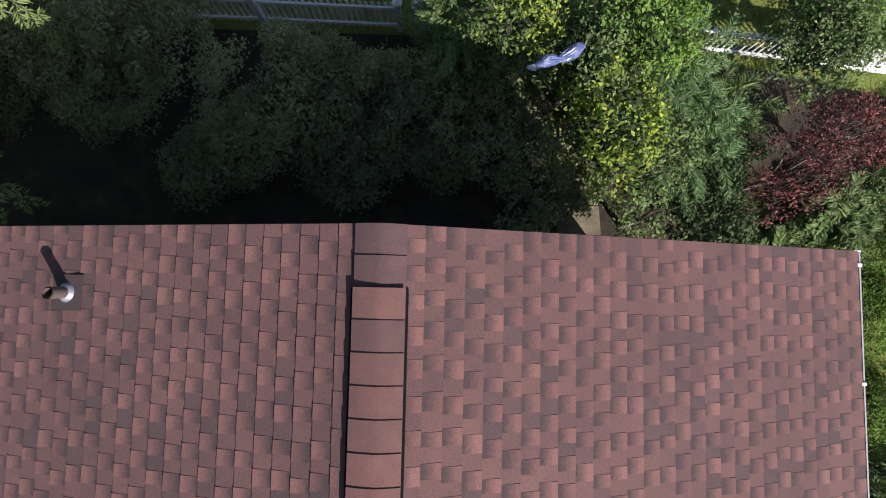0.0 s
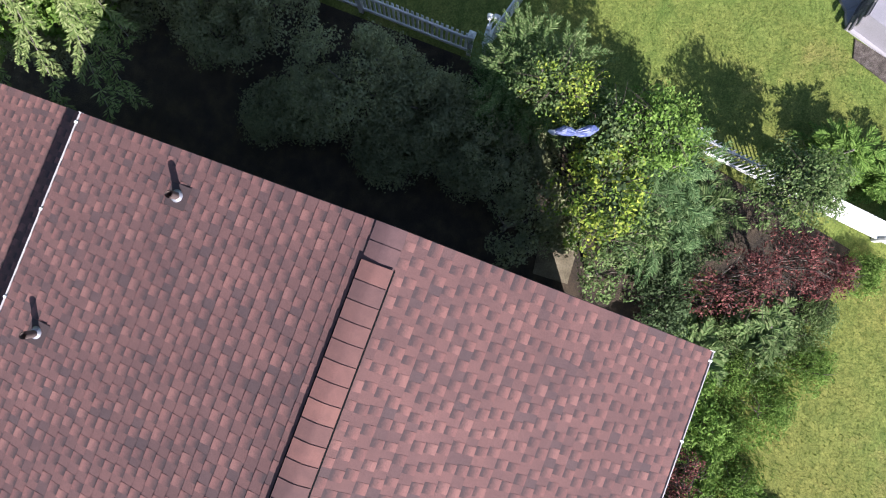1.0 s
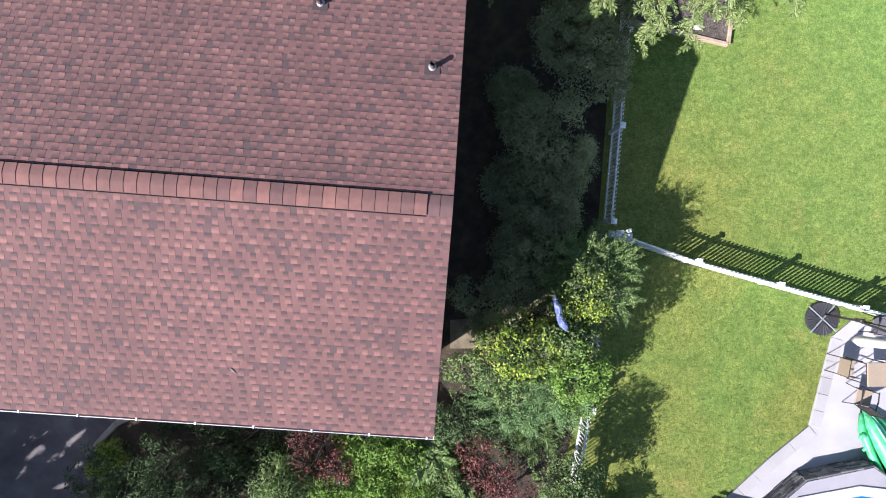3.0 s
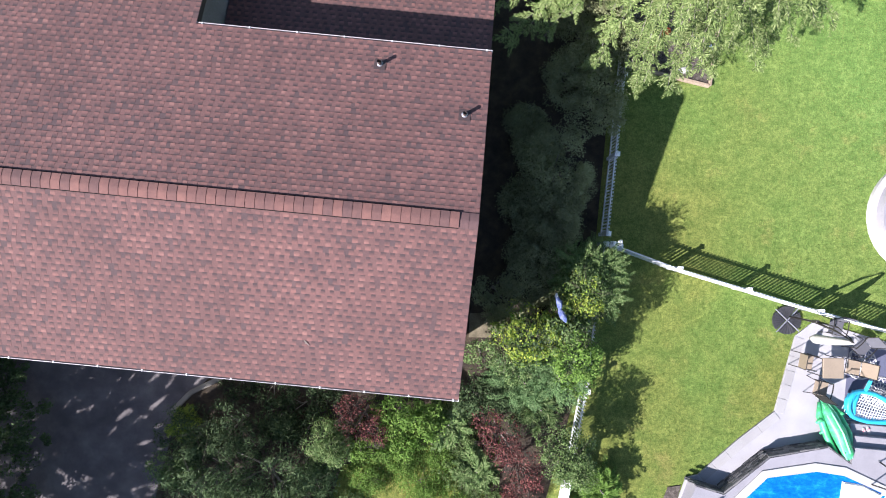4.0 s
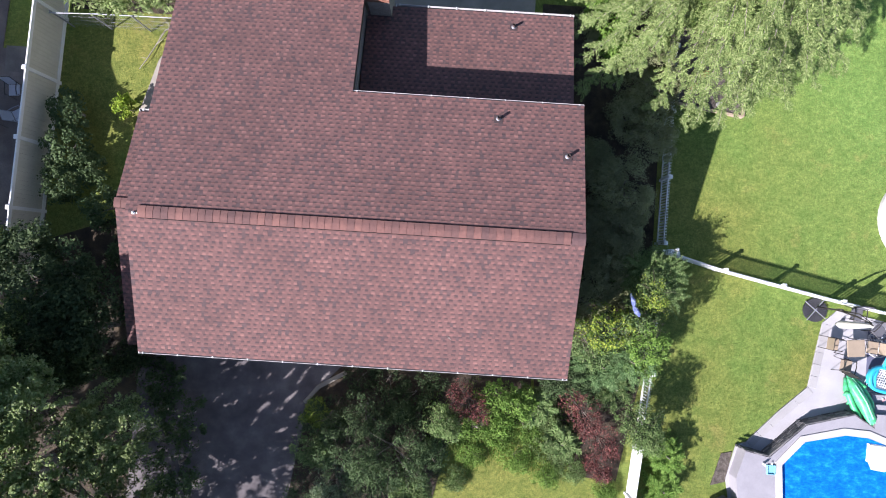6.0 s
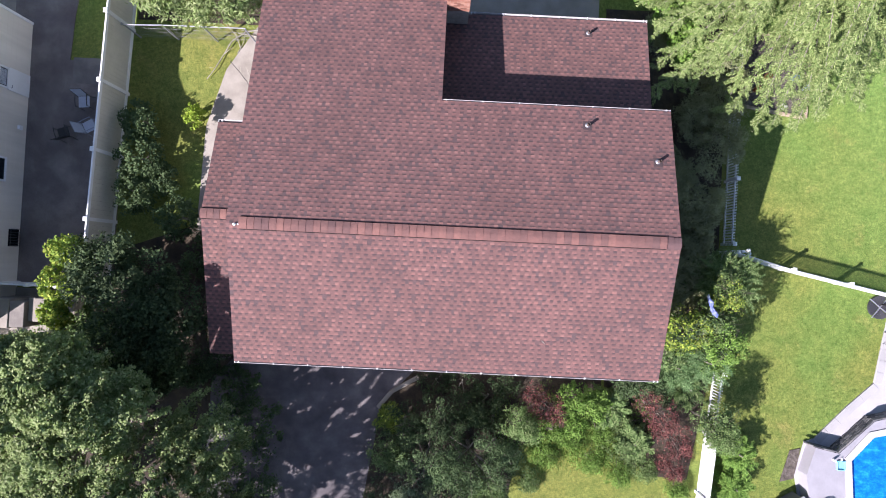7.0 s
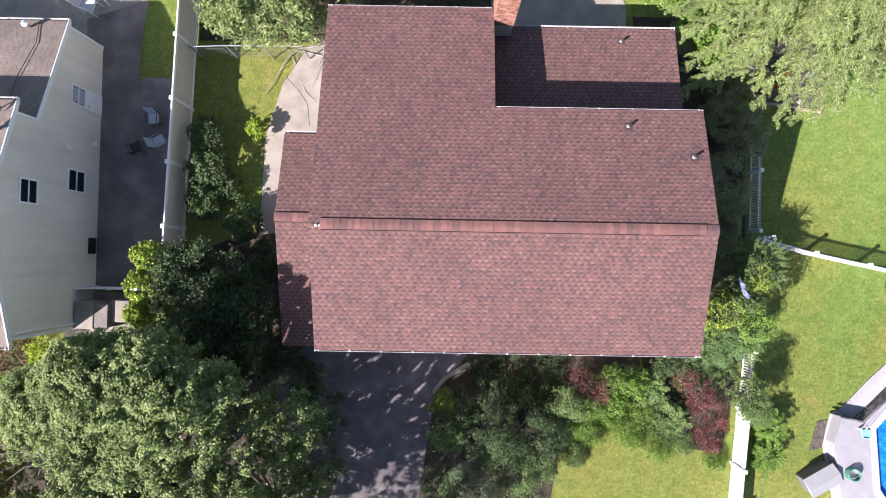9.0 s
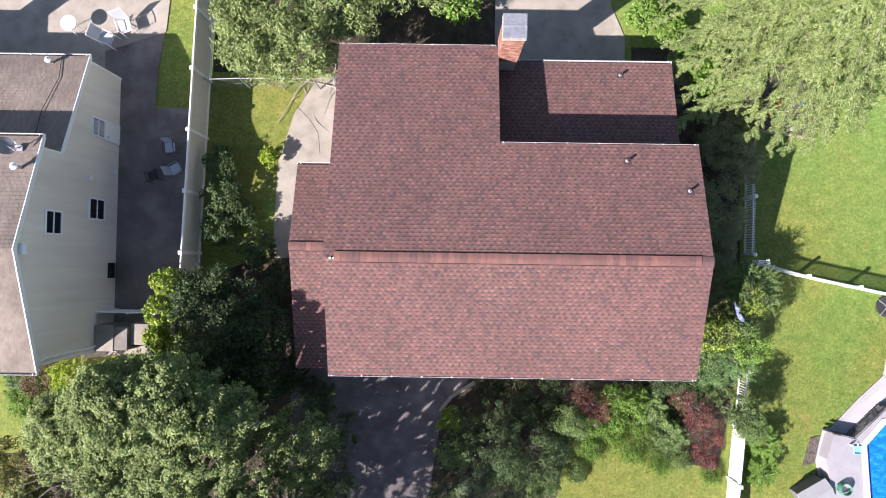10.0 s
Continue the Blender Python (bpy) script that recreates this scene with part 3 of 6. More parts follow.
wall(house, "entry_wall", [(LX + 0.41, 0), (XL + 0.2, 0), (XL + 0.2, 2.42), (LX + 0.41, 2.42)], 0.16, "y", 3.3, M_SIDING)
wall(house, "entry_wall", [(LX + 0.41, 0), (XL + 0.2, 0), (XL + 0.2, 2.1), (LX + 0.41, 2.1)], 0.16, "y", -3.6, M_SIDING)

# back addition with a low roof
AY0, AZ0, AY1, AZ1 = 3.7, 3.36, 7.84, 2.455
roof_plane("addition_slope", house, XW - 0.1, 0.06, AY0, AZ0, AY1, AZ1, 29, seed=8, label="brown-red shingled low roof of the addition")
gutter(house, -5.9, 0.06, AY1, AZ1 - 0.02, 1)
wall(house, "addition_wall", [(AY0, 0), (AY1 - 0.3, 0), (AY1 - 0.3, 2.4), (AY0, 3.2)], 0.16, "x", -0.5, M_SIDING, "grey sided addition wall")
wall(house, "addition_wall", [(XW - 0.14, 0), (-0.5, 0), (-0.5, 2.4), (XW - 0.14, 2.4)], 0.16, "y", AY1 - 0.46, M_SIDING)


def vent_pipe(x, y, h=0.215, surf=roof_z):
    z = surf(y)
    v = thing("vent_pipe", (x, y, z), "dark vent pipe in a metal flashing on the shingles", "vent pipe", "roof vent pipes")
    bm = tube([(0, 0, 0.012), (0, 0, h)], 0.043, 14, cap=False)
    tube([(0, 0, h), (0, 0, 0.1)], 0.034, 14, bm, cap=False)
    part("pipe", bm, M_PIPE, v, "", True)
    part("collar", tube([(0, 0, 0.0), (0, 0, 0.03), (0, 0, 0.07)], [0.088, 0.062, 0.047], 16), M_GALV, v, "silver flashing collar", True)
    bm = bmesh.new()
    bmesh.ops.create_grid(bm, x_segments=1, y_segments=1, size=0.13)
    sl = (surf(y + 0.1) - surf(y - 0.1)) / 0.2
    for w in bm.verts:
        w.co.z = w.co.y * sl + 0.02
    part("flashing", bm, M_SHINGLE, v, "flashing under the shingles")
    return v


vent_pipe(-2.47, 3.62)
vent_pipe(-0.49, 2.6)
vent_pipe(-1.95, 7.35, 0.215, lambda y: AZ0 + (AZ1 - AZ0) / (AY1 - AY0) * (y - AY0))
tg = thing("roof_tag", (-12.18, RY - 0.05, RZ + 0.0), "small white plastic cap at the ridge end", "cap")
part("cap", tube([(0, 0, 0.0), (0, 0, 0.03), (0.03, 0, 0.05)], [0.045, 0.04, 0.02], 10), M_WHITE, tg)
part("clip", box(0.08, 0.16, -0.02, 0.02, 0.0, 0.03, 0.006), M_WHITE, tg)


def chimney(x0, x1, y0, y1, z0, z1):
    c = thing("chimney", ((x0 + x1) / 2, (y0 + y1) / 2, z0), "red brick chimney with a flat metal cap behind the house", "chimney")
    w, d, h = (x1 - x0) / 2, (y1 - y0) / 2, z1 - z0
    part("core", box(-w + 0.012, w - 0.012, -d + 0.012, d - 0.012, 0, h), M_MORTAR, c, "grey mortar")
    course, bl = 0.075, 0.21
    meshes = {}
    top = min(int(h / course), 80)
    for r in range(int(h / course)):
        if r < int(h / course) - 24:
            continue
        for side in range(4):
            run, other = (2 * w, d) if side % 2 == 0 else (2 * d, w)
            x = -run / 2 - (bl / 2 if r % 2 else 0)
            while x < run / 2 - 0.02:
                a, b = max(x, -run / 2) + 0.005, min(x + bl, run / 2) - 0.005
                if b - a > 0.03:
                    key = (round(b - a, 3))
                    if key not in meshes:
                        meshes[key] = mesh_of(box(0, b - a, 0, 0.03, 0, course - 0.012), M_BRICK)
                    m = pose(0, 0, 0, 0, 0, 90 * side) @ Matrix.Translation((a, -other - 0.004, r * course))
                    o = new("brick", meshes[key])
                    o.parent, o.matrix_local = c, m
                x += bl
    part("crown", box(-w - 0.04, w + 0.04, -d - 0.04, d + 0.04, h, h + 0.06, 0.012), M_MORTAR, c, "cement crown")
    cap = part("cap", box(-w - 0.03, w + 0.03, -d - 0.03, d + 0.03, h + 0.2, h + 0.215, 0.004), M_CHIMCAP, c, "flat silver metal cap")
    part("cap_seam", box(-w - 0.02, w + 0.02, -0.02, 0.02, h + 0.215, h + 0.23, 0.004), M_CHIMCAP, cap)
    for sx in (-1, 1):
        for sy in (-1, 1):
            part("cap_leg", box(sx * (w - 0.05) - 0.015, sx * (w - 0.05) + 0.015, sy * (d - 0.05) - 0.015, sy * (d - 0.05) + 0.015, h + 0.06, h + 0.2), M_CHIMCAP, c)
    return c


chimney(-6.72, -6, 7.47, 8.22, 0, 5.3)
# out of view, added for the band of shadow on the neighbouring slab
chimney(-29.47, -28.75, 8.3, 8.95, 0, 6.0)


# ---- fences ----
def picket_fence(posts, name="picket_fence", height=0.82, gap=0.105, pw=0.016, label="white vinyl picket fence on the lawn"):
    """A fence through the posts (x, y): posts with caps, two rails a bay and pickets."""
    f = thing(name, (*posts[0], 0), label, "fence", "picket fences")
    o = Vector((*posts[0], 0))
    pm = mesh_of(box(-0.05, 0.05, -0.05, 0.05, 0, height + 0.07, 0.006), M_WHITE)
    cb = box(-0.075, 0.075, -0.075, 0.075, 0, 0.03, 0.005)
    v = [cb.verts.new(p) for p in ((-0.06, -0.06, 0.03), (0.06, -0.06, 0.03), (0.06, 0.06, 0.03), (-0.06, 0.06, 0.03), (0, 0, 0.07))]
    for i in range(4):
        cb.faces.new((v[i], v[(i + 1) % 4], v[4]))
    cm = mesh_of(cb, M_WHITE)
    pk = mesh_of(box(-pw, pw, -0.009, 0.009, 0.02, height - 0.0, 0.004), M_WHITE)
    for i, (x, y) in enumerate(posts):
        p = new("post", pm)
        p.parent, p.location = f, (x - o.x, y - o.y, 0)
        c = new("post_cap", cm)
        c.parent, c.location = p, (0, 0, height + 0.07)
        if i == len(posts) - 1:
            break
        a, b = Vector((x, y, 0)) - o, Vector((*posts[i + 1], 0)) - o
        ln, ang = (b - a).length, math.degrees(math.atan2(b.y - a.y, b.x - a.x))
        for z in (0.12, height - 0.16):
            r = part("rail", box(0.05, ln - 0.05, -0.019, 0.019, z, z + 0.07, 0.006), M_WHITE, f)
            r.matrix_local = Matrix.Translation(a) @ pose(0, 0, 0, 0, 0, ang)
        n = int((ln - 0.1) / gap)
        for k in range(n):
            s = new("picket", pk)
            s.parent = f
            s.matrix_local = Matrix.Translation(a) @ pose(0, 0, 0, 0, 0, ang) @ Matrix.Translation((0.05 + (k + 0.5) * (ln - 0.1) / n, -0.028, 0))
    return f


picket_fence([(4.21, 0.62), (4.25, 3.03), (4.26, 5.44), (4.26, 7.85)], pw=0.026)
picket_fence([(3.38, -11.1), (3.58, -8.8), (3.79, -6.56)], height=0.95, gap=0.092, pw=0.043, label="white close-boarded vinyl fence beside the front lawn")
picket_fence([(3.82, -6.41), (4.04, -4.15), (4.09, -1.77), (4.17, 0.31)])
picket_fence([(4.36, 0.33), (6.45, -0.22), (8.58, -0.65), (10.78, -1.09), (13.10, -1.50), (15.39, -1.93), (17.73, -2.33)], gap=0.115, pw=0.034)


def privacy_fence(posts, height=1.68):
    f = thing("privacy_fence", (*posts[0], 0), "tall white vinyl privacy fence beside the drive", "fence")
    o = Vector((*posts[0], 0))
    pm = mesh_of(box(-0.063, 0.063, -0.063, 0.063, 0, height, 0.008), M_WHITE)
    cm = mesh_of(box(-0.085, 0.085, -0.085, 0.085, 0, 0.045, 0.02), M_WHITE)
    for i, (x, y) in enumerate(posts):
        p = new("post", pm)
        p.parent, p.location = f, (x - o.x, y - o.y, 0)
        c = new("post_cap", cm)
        c.parent, c.location = p, (0, 0, height)
        if i == len(posts) - 1:
            break
        a, b = Vector((x, y, 0)) - o, Vector((*posts[i + 1], 0)) - o
        ln, ang = (b - a).length, math.degrees(math.atan2(b.y - a.y, b.x - a.x))
        m = Matrix.Translation(a) @ pose(0, 0, 0, 0, 0, ang)
        for z0, z1 in ((0.05, 0.2), (height - 0.16, height - 0.03)):
            r = part("rail", box(0.06, ln - 0.06, -0.03, 0.03, z0, z1, 0.006), M_WHITE, f)
            r.matrix_local = m
        n = 15
        w = (ln - 0.12) / n
        board = mesh_of(box(0.002, w - 0.002, -0.012, 0.012, 0.2, height - 0.16, 0.004), M_CREAM)
        for k in range(n):
            s = new("board", board)
            s.parent, s.matrix_local = f, m @ Matrix.Translation((0.06 + k * w, 0, 0))
    return f


M_CREAM = plain("cream_vinyl", (0.6, 0.58, 0.51), 0.5, 0, 0.12)
privacy_fence([(-19.08, -2.05), (-19.0, 0.36), (-18.91, 2.82), (-18.82, 5.28), (-18.73, 7.74), (-18.64, 10.2), (-18.55, 12.66)])


def rail_fence():
    f = thing("side_fence", (-18.6, 7.45, 0), "low grey wire side fence with a white top rail", "fence")
    part("top_rail", tube([(0.1, 0, 1.2), (1.6, 0.06, 1.2), (4.6, 0.1, 1.18)], 0.02, 8), M_GALV, f, "white top rail")
    for x in (0.15, 1.6, 3.1, 4.6):
        part("post", tube([(x, 0.05, 0), (x, 0.05, 1.24)], 0.03, 8), M_GALV, f)
    for k in range(46):
        part("wire", tube([(0.1 + k * 0.1, 0.05, 0.05), (0.1 + k * 0.1, 0.05, 1.18)], 0.003, 4), M_GALV, f)
    for z in (0.3, 0.6, 0.9):
        part("wire", tube([(0.1, 0.05, z), (4.6, 0.05, z)], 0.003, 4), M_GALV, f)
    return f


rail_fence()


def gate():
    g = thing("garden_gate", (-22.5, -2.1, 0), "white metal gate across the neighbouring drive", "gate")
    for x in (0, 1.2, 2.3):
        part("post", box(x - 0.05, x + 0.05, -0.05, 0.05, 0, 1.3, 0.008), M_WHITE, g)
    for z in (0.15, 1.1):
        part("rail", box(0.05, 2.25, -0.025, 0.025, z, z + 0.09, 0.008), M_WHITE, g)
    for k in range(18):
        x = 0.12 + k * 0.122
        part("slat", box(x - 0.045, x + 0.045, -0.012, 0.012, 0.2, 1.12, 0.004), M_WHITE, g)
    return g


gate()


def security_light(x, y, z):
    s = thing("security_light", (x, y, z), "white twin floodlight on the fence corner post", "floodlight")
    part("box", box(-0.07, 0.07, -0.06, 0.06, 0, 0.12, 0.012), M_WHITE, s)
    for dx, dy in ((0.2, 0.06), (0.24, -0.1)):
        part("arm", tube([(0.04, 0, 0.08), (dx, dy, 0.14)], 0.018, 8), M_WHITE, s)
        part("lamp_head", tube([(dx - 0.05, dy, 0.12), (dx + 0.0, dy, 0.16), (dx + 0.07, dy, 0.17)], [0.04, 0.075, 0.085], 12), M_WHITE, s, "", True)
    return s


security_light(4.26, 0.34, 1.28).scale = (0.75, 0.75, 0.75)


# ---- neighbouring house ----
def neighbour():
    h = thing("neighbouring_house", (-22.6, 0, 0), "pale sided two-level house with a tan shingled roof", "house")
    poly = [(-3.66, 0), (7.85, 0), (7.85, 1.98), (3.92, 3.30), (3.92, 4.22), (0.39, 5.3), (-3.66, 4.2)]
    wall(h, "gable_wall", poly, 0.2, "x", -0.2, M_NB_SIDING, "pale beige lap-sided gable wall")
    wall(h, "front_wall", [(-9, 0), (-0.2, 0), (-0.2, 4.15), (-9, 4.15)], 0.2, "y", -3.66, M_NB_SIDING)
    wall(h, "back_wall", [(-9, 0), (-0.2, 0), (-0.2, 1.9), (-9, 1.9)], 0.2, "y", 7.65, M_NB_SIDING)
    wall(h, "clerestory_wall", [(-9, 3.2), (-0.2, 3.2), (-0.2, 4.2), (-9, 4.2)], 0.15, "y", 3.77, M_NB_SIDING, "pale sided upper wall above the lower roof")
    e = 0.03
    roof_plane("front_slope", h, -9, e, 0.39, 5.38, -3.85, 4.24, 31, mat=M_TAN_SHINGLE, mat_low=M_TAN_SHINGLE, seed=11, label="tan shingled slope")
    roof_plane("back_slope", h, -9, e, 0.39, 5.38, 4.3, 4.27, 29, mat=M_TAN_SHINGLE, mat_low=M_TAN_SHINGLE, seed=12, label="tan shingled slope")
    roof_plane("rear_slope", h, -9, e, 3.95, 3.40, 7.98, 2.06, 31, mat=M_TAN_SHINGLE, mat_low=M_TAN_SHINGLE, seed=13, label="tan shingled lower rear slope")
    gutter(h, -9, e, -3.85, 4.22, -1, 2.0)
    gutter(h, -9, e, 4.3, 4.25, 1, 2.0)
    gutter(h, -9, e, 7.98, 2.04, 1, 2.0)
    for (y0, z0), (y1, z1) in (((0.39, 5.4), (-3.85, 4.26)), ((0.39, 5.4), (4.3, 4.29)), ((3.95, 3.42), (7.98, 2.08))):
        bm = bmesh.new()
        vs = [bm.verts.new((e + a, y, z + b)) for a in (0, 0.03) for y, z in ((y0, z0), (y1, z1)) for b in (-0.16, 0.0)]
        for f in ((0, 1, 3, 2), (4, 6, 7, 5), (0, 4, 5, 1), (2, 3, 7, 6), (1, 5, 7, 3), (0, 2, 6, 4)):
            bm.faces.new([vs[i] for i in f])
        part("rake_trim", bm, M_WHITE, h, "white rake trim")
    part("corner_trim", box(0, 0.03, 7.76, 7.86, 0, 1.95), M_WHITE, h, "white corner trim")
    part("corner_trim", box(0, 0.03, 3.86, 3.95, 3.3, 4.2), M_WHITE, h, "white corner trim")
    part("corner_trim", box(0, 0.03, -3.68, -3.58, 0, 4.2), M_WHITE, h, "white corner trim")

    def window(y0, y1, z0, z1, blind=False):
        w = part("window", box(0.0, 0.012, y0, y1, z0, z1), M_GLASS_DARK, h, "dark double-hung window in a white frame")
        t = 0.07
        for a, b, c, d in ((y0 - t, y1 + t, z1, z1 + t), (y0 - t, y1 + t, z0 - t, z0), (y0 - t, y0, z0, z1), (y1, y1 + t, z0, z1)):
            part("frame", box(0.0, 0.045, a, b, c, d, 0.006), M_WHITE, w)
        m = (z0 + z1) / 2
        part("meeting_rail", box(0.012, 0.035, y0, y1, m - 0.02, m + 0.02), M_WHITE, w)
        if blind:
            for k in range(12):
                z = z0 + 0.03 + k * (z1 - z0 - 0.06) / 12
                part("blind_slat", box(0.013, 0.02, y0 + 0.03, y1 - 0.03, z, z + 0.036), M_GREYFAB, w, "pale blind slat")
        return w

    window(0.98, 1.74, 3.28, 3.97)
    window(1.68, 2.44, 0.92, 1.76)
    window(5.05, 5.68, 1.05, 1.72, True)
    # side door
    d = part("side_door", box(0.0, 0.05, 4.95, 5.78, 0.05, 1.0, 0.008), M_WHITE, h, "white side door under a window")
    part("handle", tube([(0.05, 5.05, 0.9), (0.1, 5.05, 0.9), (0.1, 5.15, 0.9)], 0.012, 8), M_GALV, d)
    part("vent_box", box(0, 0.1, 3.17, 3.33, 1.78, 1.94, 0.01), M_WHITE, h, "small white wall vent")
    part("vent_box", box(0, 0.1, 3.64, 3.8, 0.3, 0.46, 0.01), M_WHITE, h, "small white wall vent")
    part("light_box", box(0, 0.16, 0.2, 0.58, 4.92, 5.12, 0.02), M_WHITE, h, "white box under the gable peak")
    g = part("window_guard", box(0, 0.012, -0.75, -0.1, 0.1, 0.55), M_GLASS_DARK, h, "dark basement window behind bars")
    for k in range(7):
        y = -0.72 + k * 0.1
        part("guard_bar", tube([(0.08, y, 0.08), (0.08, y, 0.58)], 0.01, 6), M_BLACK, g)
    for z in (0.12, 0.54):
        part("guard_bar", tube([(0.08, -0.75, z), (0.08, -0.1, z)], 0.01, 6), M_BLACK, g)
    part("downpipe", tube([(0.07, -3.5, 4.1), (0.07, -3.45, 3.9), (0.07, -3.45, 0.1)], 0.04, 8), M_WHITE, h, "white downpipe")
    # unseen dormer block added to lengthen the roof's shadow on the slab
    part("rear_dormer", box(-9.0, -6.9, 4.6, 7.9, 2.05, 3.2, 0.01), M_NB_SIDING, h, "pale sided rear dormer, out of view, added for its shadow")
    part("dormer_roof", box(-9.05, -6.85, 4.5, 8.0, 3.204, 3.28, 0.01), M_TAN_SHINGLE, h, "flat tan dormer roof, out of view, added for its shadow")
    # cable over the rear roof
    part("cable", tube([(-1.0, 7.9, 2.13), (-0.85, 7.0, 2.44), (-1.1, 5.6, 2.92), (-1.05, 4.6, 3.25)], 0.012, 6), M_BLACK, h, "black cable lying on the roof")
    return h


neighbour()


def satellite_dish(x, y, z):
    d = thing("satellite_dish", (x, y, z), "grey satellite dish on the neighbouring roof", "satellite dish")
    bm = bmesh.new()
    rings = []
    for i in range(6):
        r = 0.3 * i / 5
        rings.append([bm.verts.new((r * math.cos(t), r * math.sin(t), r * r * 0.6)) for t in (2 * math.pi * k / 20 for k in range(20))] if i else [bm.verts.new((0, 0, 0))])
    for k in range(20):
        bm.faces.new((rings[0][0], rings[1][k], rings[1][(k + 1) % 20]))
        for a, b in zip(rings[1:], rings[2:]):
            bm.faces.new((a[k], b[k], b[(k + 1) % 20], a[(k + 1) % 20]))
    bmesh.ops.solidify(bm, geom=bm.faces[:], thickness=0.012)
    p = part("dish", bm, M_GALV, d, "", True)
    p.matrix_local = Matrix.Translation((0, 0, 0.45)) @ pose(0, 0, 0, 50, 0, 60)
    part("mast", tube([(0.1, 0, 0), (0.1, 0, 0.3), (0, 0, 0.45)], 0.022, 8), M_GALV, d)
    part("feed_arm", tube([(0, 0, 0.4), (0.38, -0.2, 0.5), (0.42, -0.22, 0.56)], 0.016, 8), M_GALV, d)
    part("foot", box(-0.02, 0.22, -0.1, 0.1, -0.02, 0.02, 0.005), M_GALV, d)
    return d


satellite_dish(-23.3, 3.85, 4.46)


def roof_vent(x, y, z):
    v = thing("roof_vent", (x, y, z), "pale metal roof vent on the tan shingles", "roof vent")
    part("pipe", tube([(0, 0, 0), (0, 0, 0.28)], 0.06, 12), M_GALV, v)
    part("hood", tube([(0, 0, 0.26), (0, 0, 0.32), (0, 0, 0.4)], [0.12, 0.13, 0.02], 14), M_WHITE, v)
    return v


roof_vent(-23.9, 7.7, 2.14)
roof_vent(-23.0, 3.15, 4.62)


# ---- chairs ----
def patio_chair(x, y, rot, seat_mat, frame_mat, label, group):
    c = thing("patio_chair", (x, y, 0.05), label, "chair", group)
    part("seat", box(-0.25, 0.25, -0.25, 0.25, 0.4, 0.43, 0.012), seat_mat, c)
    bm = box(-0.25, 0.25, -0.012, 0.012, 0.0, 0.55, 0.008)
    b = part("backrest", bm, seat_mat, c)
    b.matrix_local = Matrix.Translation((0, 0.26, 0.45)) @ pose(0, 0, 0, -14, 0, 0)
    for sx in (-0.26, 0.26):
        part("leg", tube([(sx, -0.3, 0), (sx, -0.24, 0.42), (sx, -0.24, 0.62)], 0.014, 8), frame_mat, c)
        part("leg", tube([(sx, 0.32, 0), (sx, 0.24, 0.42), (sx, 0.4, 1.0)], 0.014, 8), frame_mat, c)
        part("armrest", tube([(sx, -0.28, 0.62), (sx, 0.0, 0.65), (sx, 0.32, 0.62)], 0.018, 8), frame_mat, c)
    part("cross_bar", tube([(-0.26, 0.4, 1.0), (0.26, 0.4, 1.0)], 0.014, 8), frame_mat, c)
    part("cross_bar", tube([(-0.26, -0.26, 0.38), (0.26, -0.26, 0.38)], 0.012, 8), frame_mat, c)
    c.rotation_euler = (0, 0, radians(rot))
    return c


M_TAN = plain("tan_sling", (0.29, 0.23, 0.17), 0.8)
M_SLATE = plain("slate_sling", (0.1, 0.1, 0.118), 0.8)
M_BRONZE = plain("dark_bronze", (0.05, 0.045, 0.042), 0.45, 0.5)
patio_chair(-20.2, 4.8, 5, M_GREYFAB, M_BRONZE, "grey sling chair on the shaded neighbouring drive", "drive chairs").scale = (0.82, 0.82, 0.85)
patio_chair(-19.95, 3.9, 120, M_GREYFAB, M_GALV, "grey sling chair turned aside on the neighbouring drive", "drive chairs").scale = (0.82, 0.82, 0.85)
patio_chair(-20.9, 3.6, 200, M_BLACK, M_BRONZE, "black chair on the shaded neighbouring drive", "drive chairs").scale = (0.82, 0.82, 0.85)
patio_chair(-23.0, 9.4, 70, M_GREYFAB, M_WHITE, "white framed lounge chair on the neighbouring slab", "slab chairs")
patio_chair(-22.2, 9.95, 20, M_GREYFAB, M_WHITE, "white framed lounge chair on the neighbouring slab", "slab chairs")


def round_table(x, y):
    t = thing("round_table", (x, y, 0.045), "small white round table on the concrete slab", "table")
    part("tabletop", tube([(0, 0, 0.68), (0, 0, 0.72)], 0.33, 24), M_WHITE, t)
    for k in range(3):
        a = 2 * math.pi * k / 3
        part("leg", tube([(0.27 * math.cos(a), 0.27 * math.sin(a), 0), (0.1 * math.cos(a), 0.1 * math.sin(a), 0.68)], 0.015, 8), M_WHITE, t)
    return t


round_table(-24.4, 9.9)


# ---- pool yard ----
patio_poly = [(7.3, -8.0), (7.62, -6.76), (7.98, -6.62), (10.2, -4.42), (10.66, -1.95), (11.2, -1.45), (17.4, -2.6), (17.4, -14), (8.4, -14)]
M_PATIO = surface("patio_concrete", [(0.31, 0.303, 0.325), (0.385, 0.376, 0.4)], 0.9, 60, 0.85, 0, 0.2, 0.003, 0.1)
bed("pool_patio", patio_poly, M_PATIO, 0.05, "pale paved patio beside the raised pool", "patio")


def inside(poly, x, y):
    c = False
    for (x0, y0), (x1, y1) in zip(poly, poly[1:] + poly[:1]):
        if (y0 > y) != (y1 > y) and x < (x1 - x0) * (y - y0) / (y1 - y0) + x0:
            c = not c
    return c


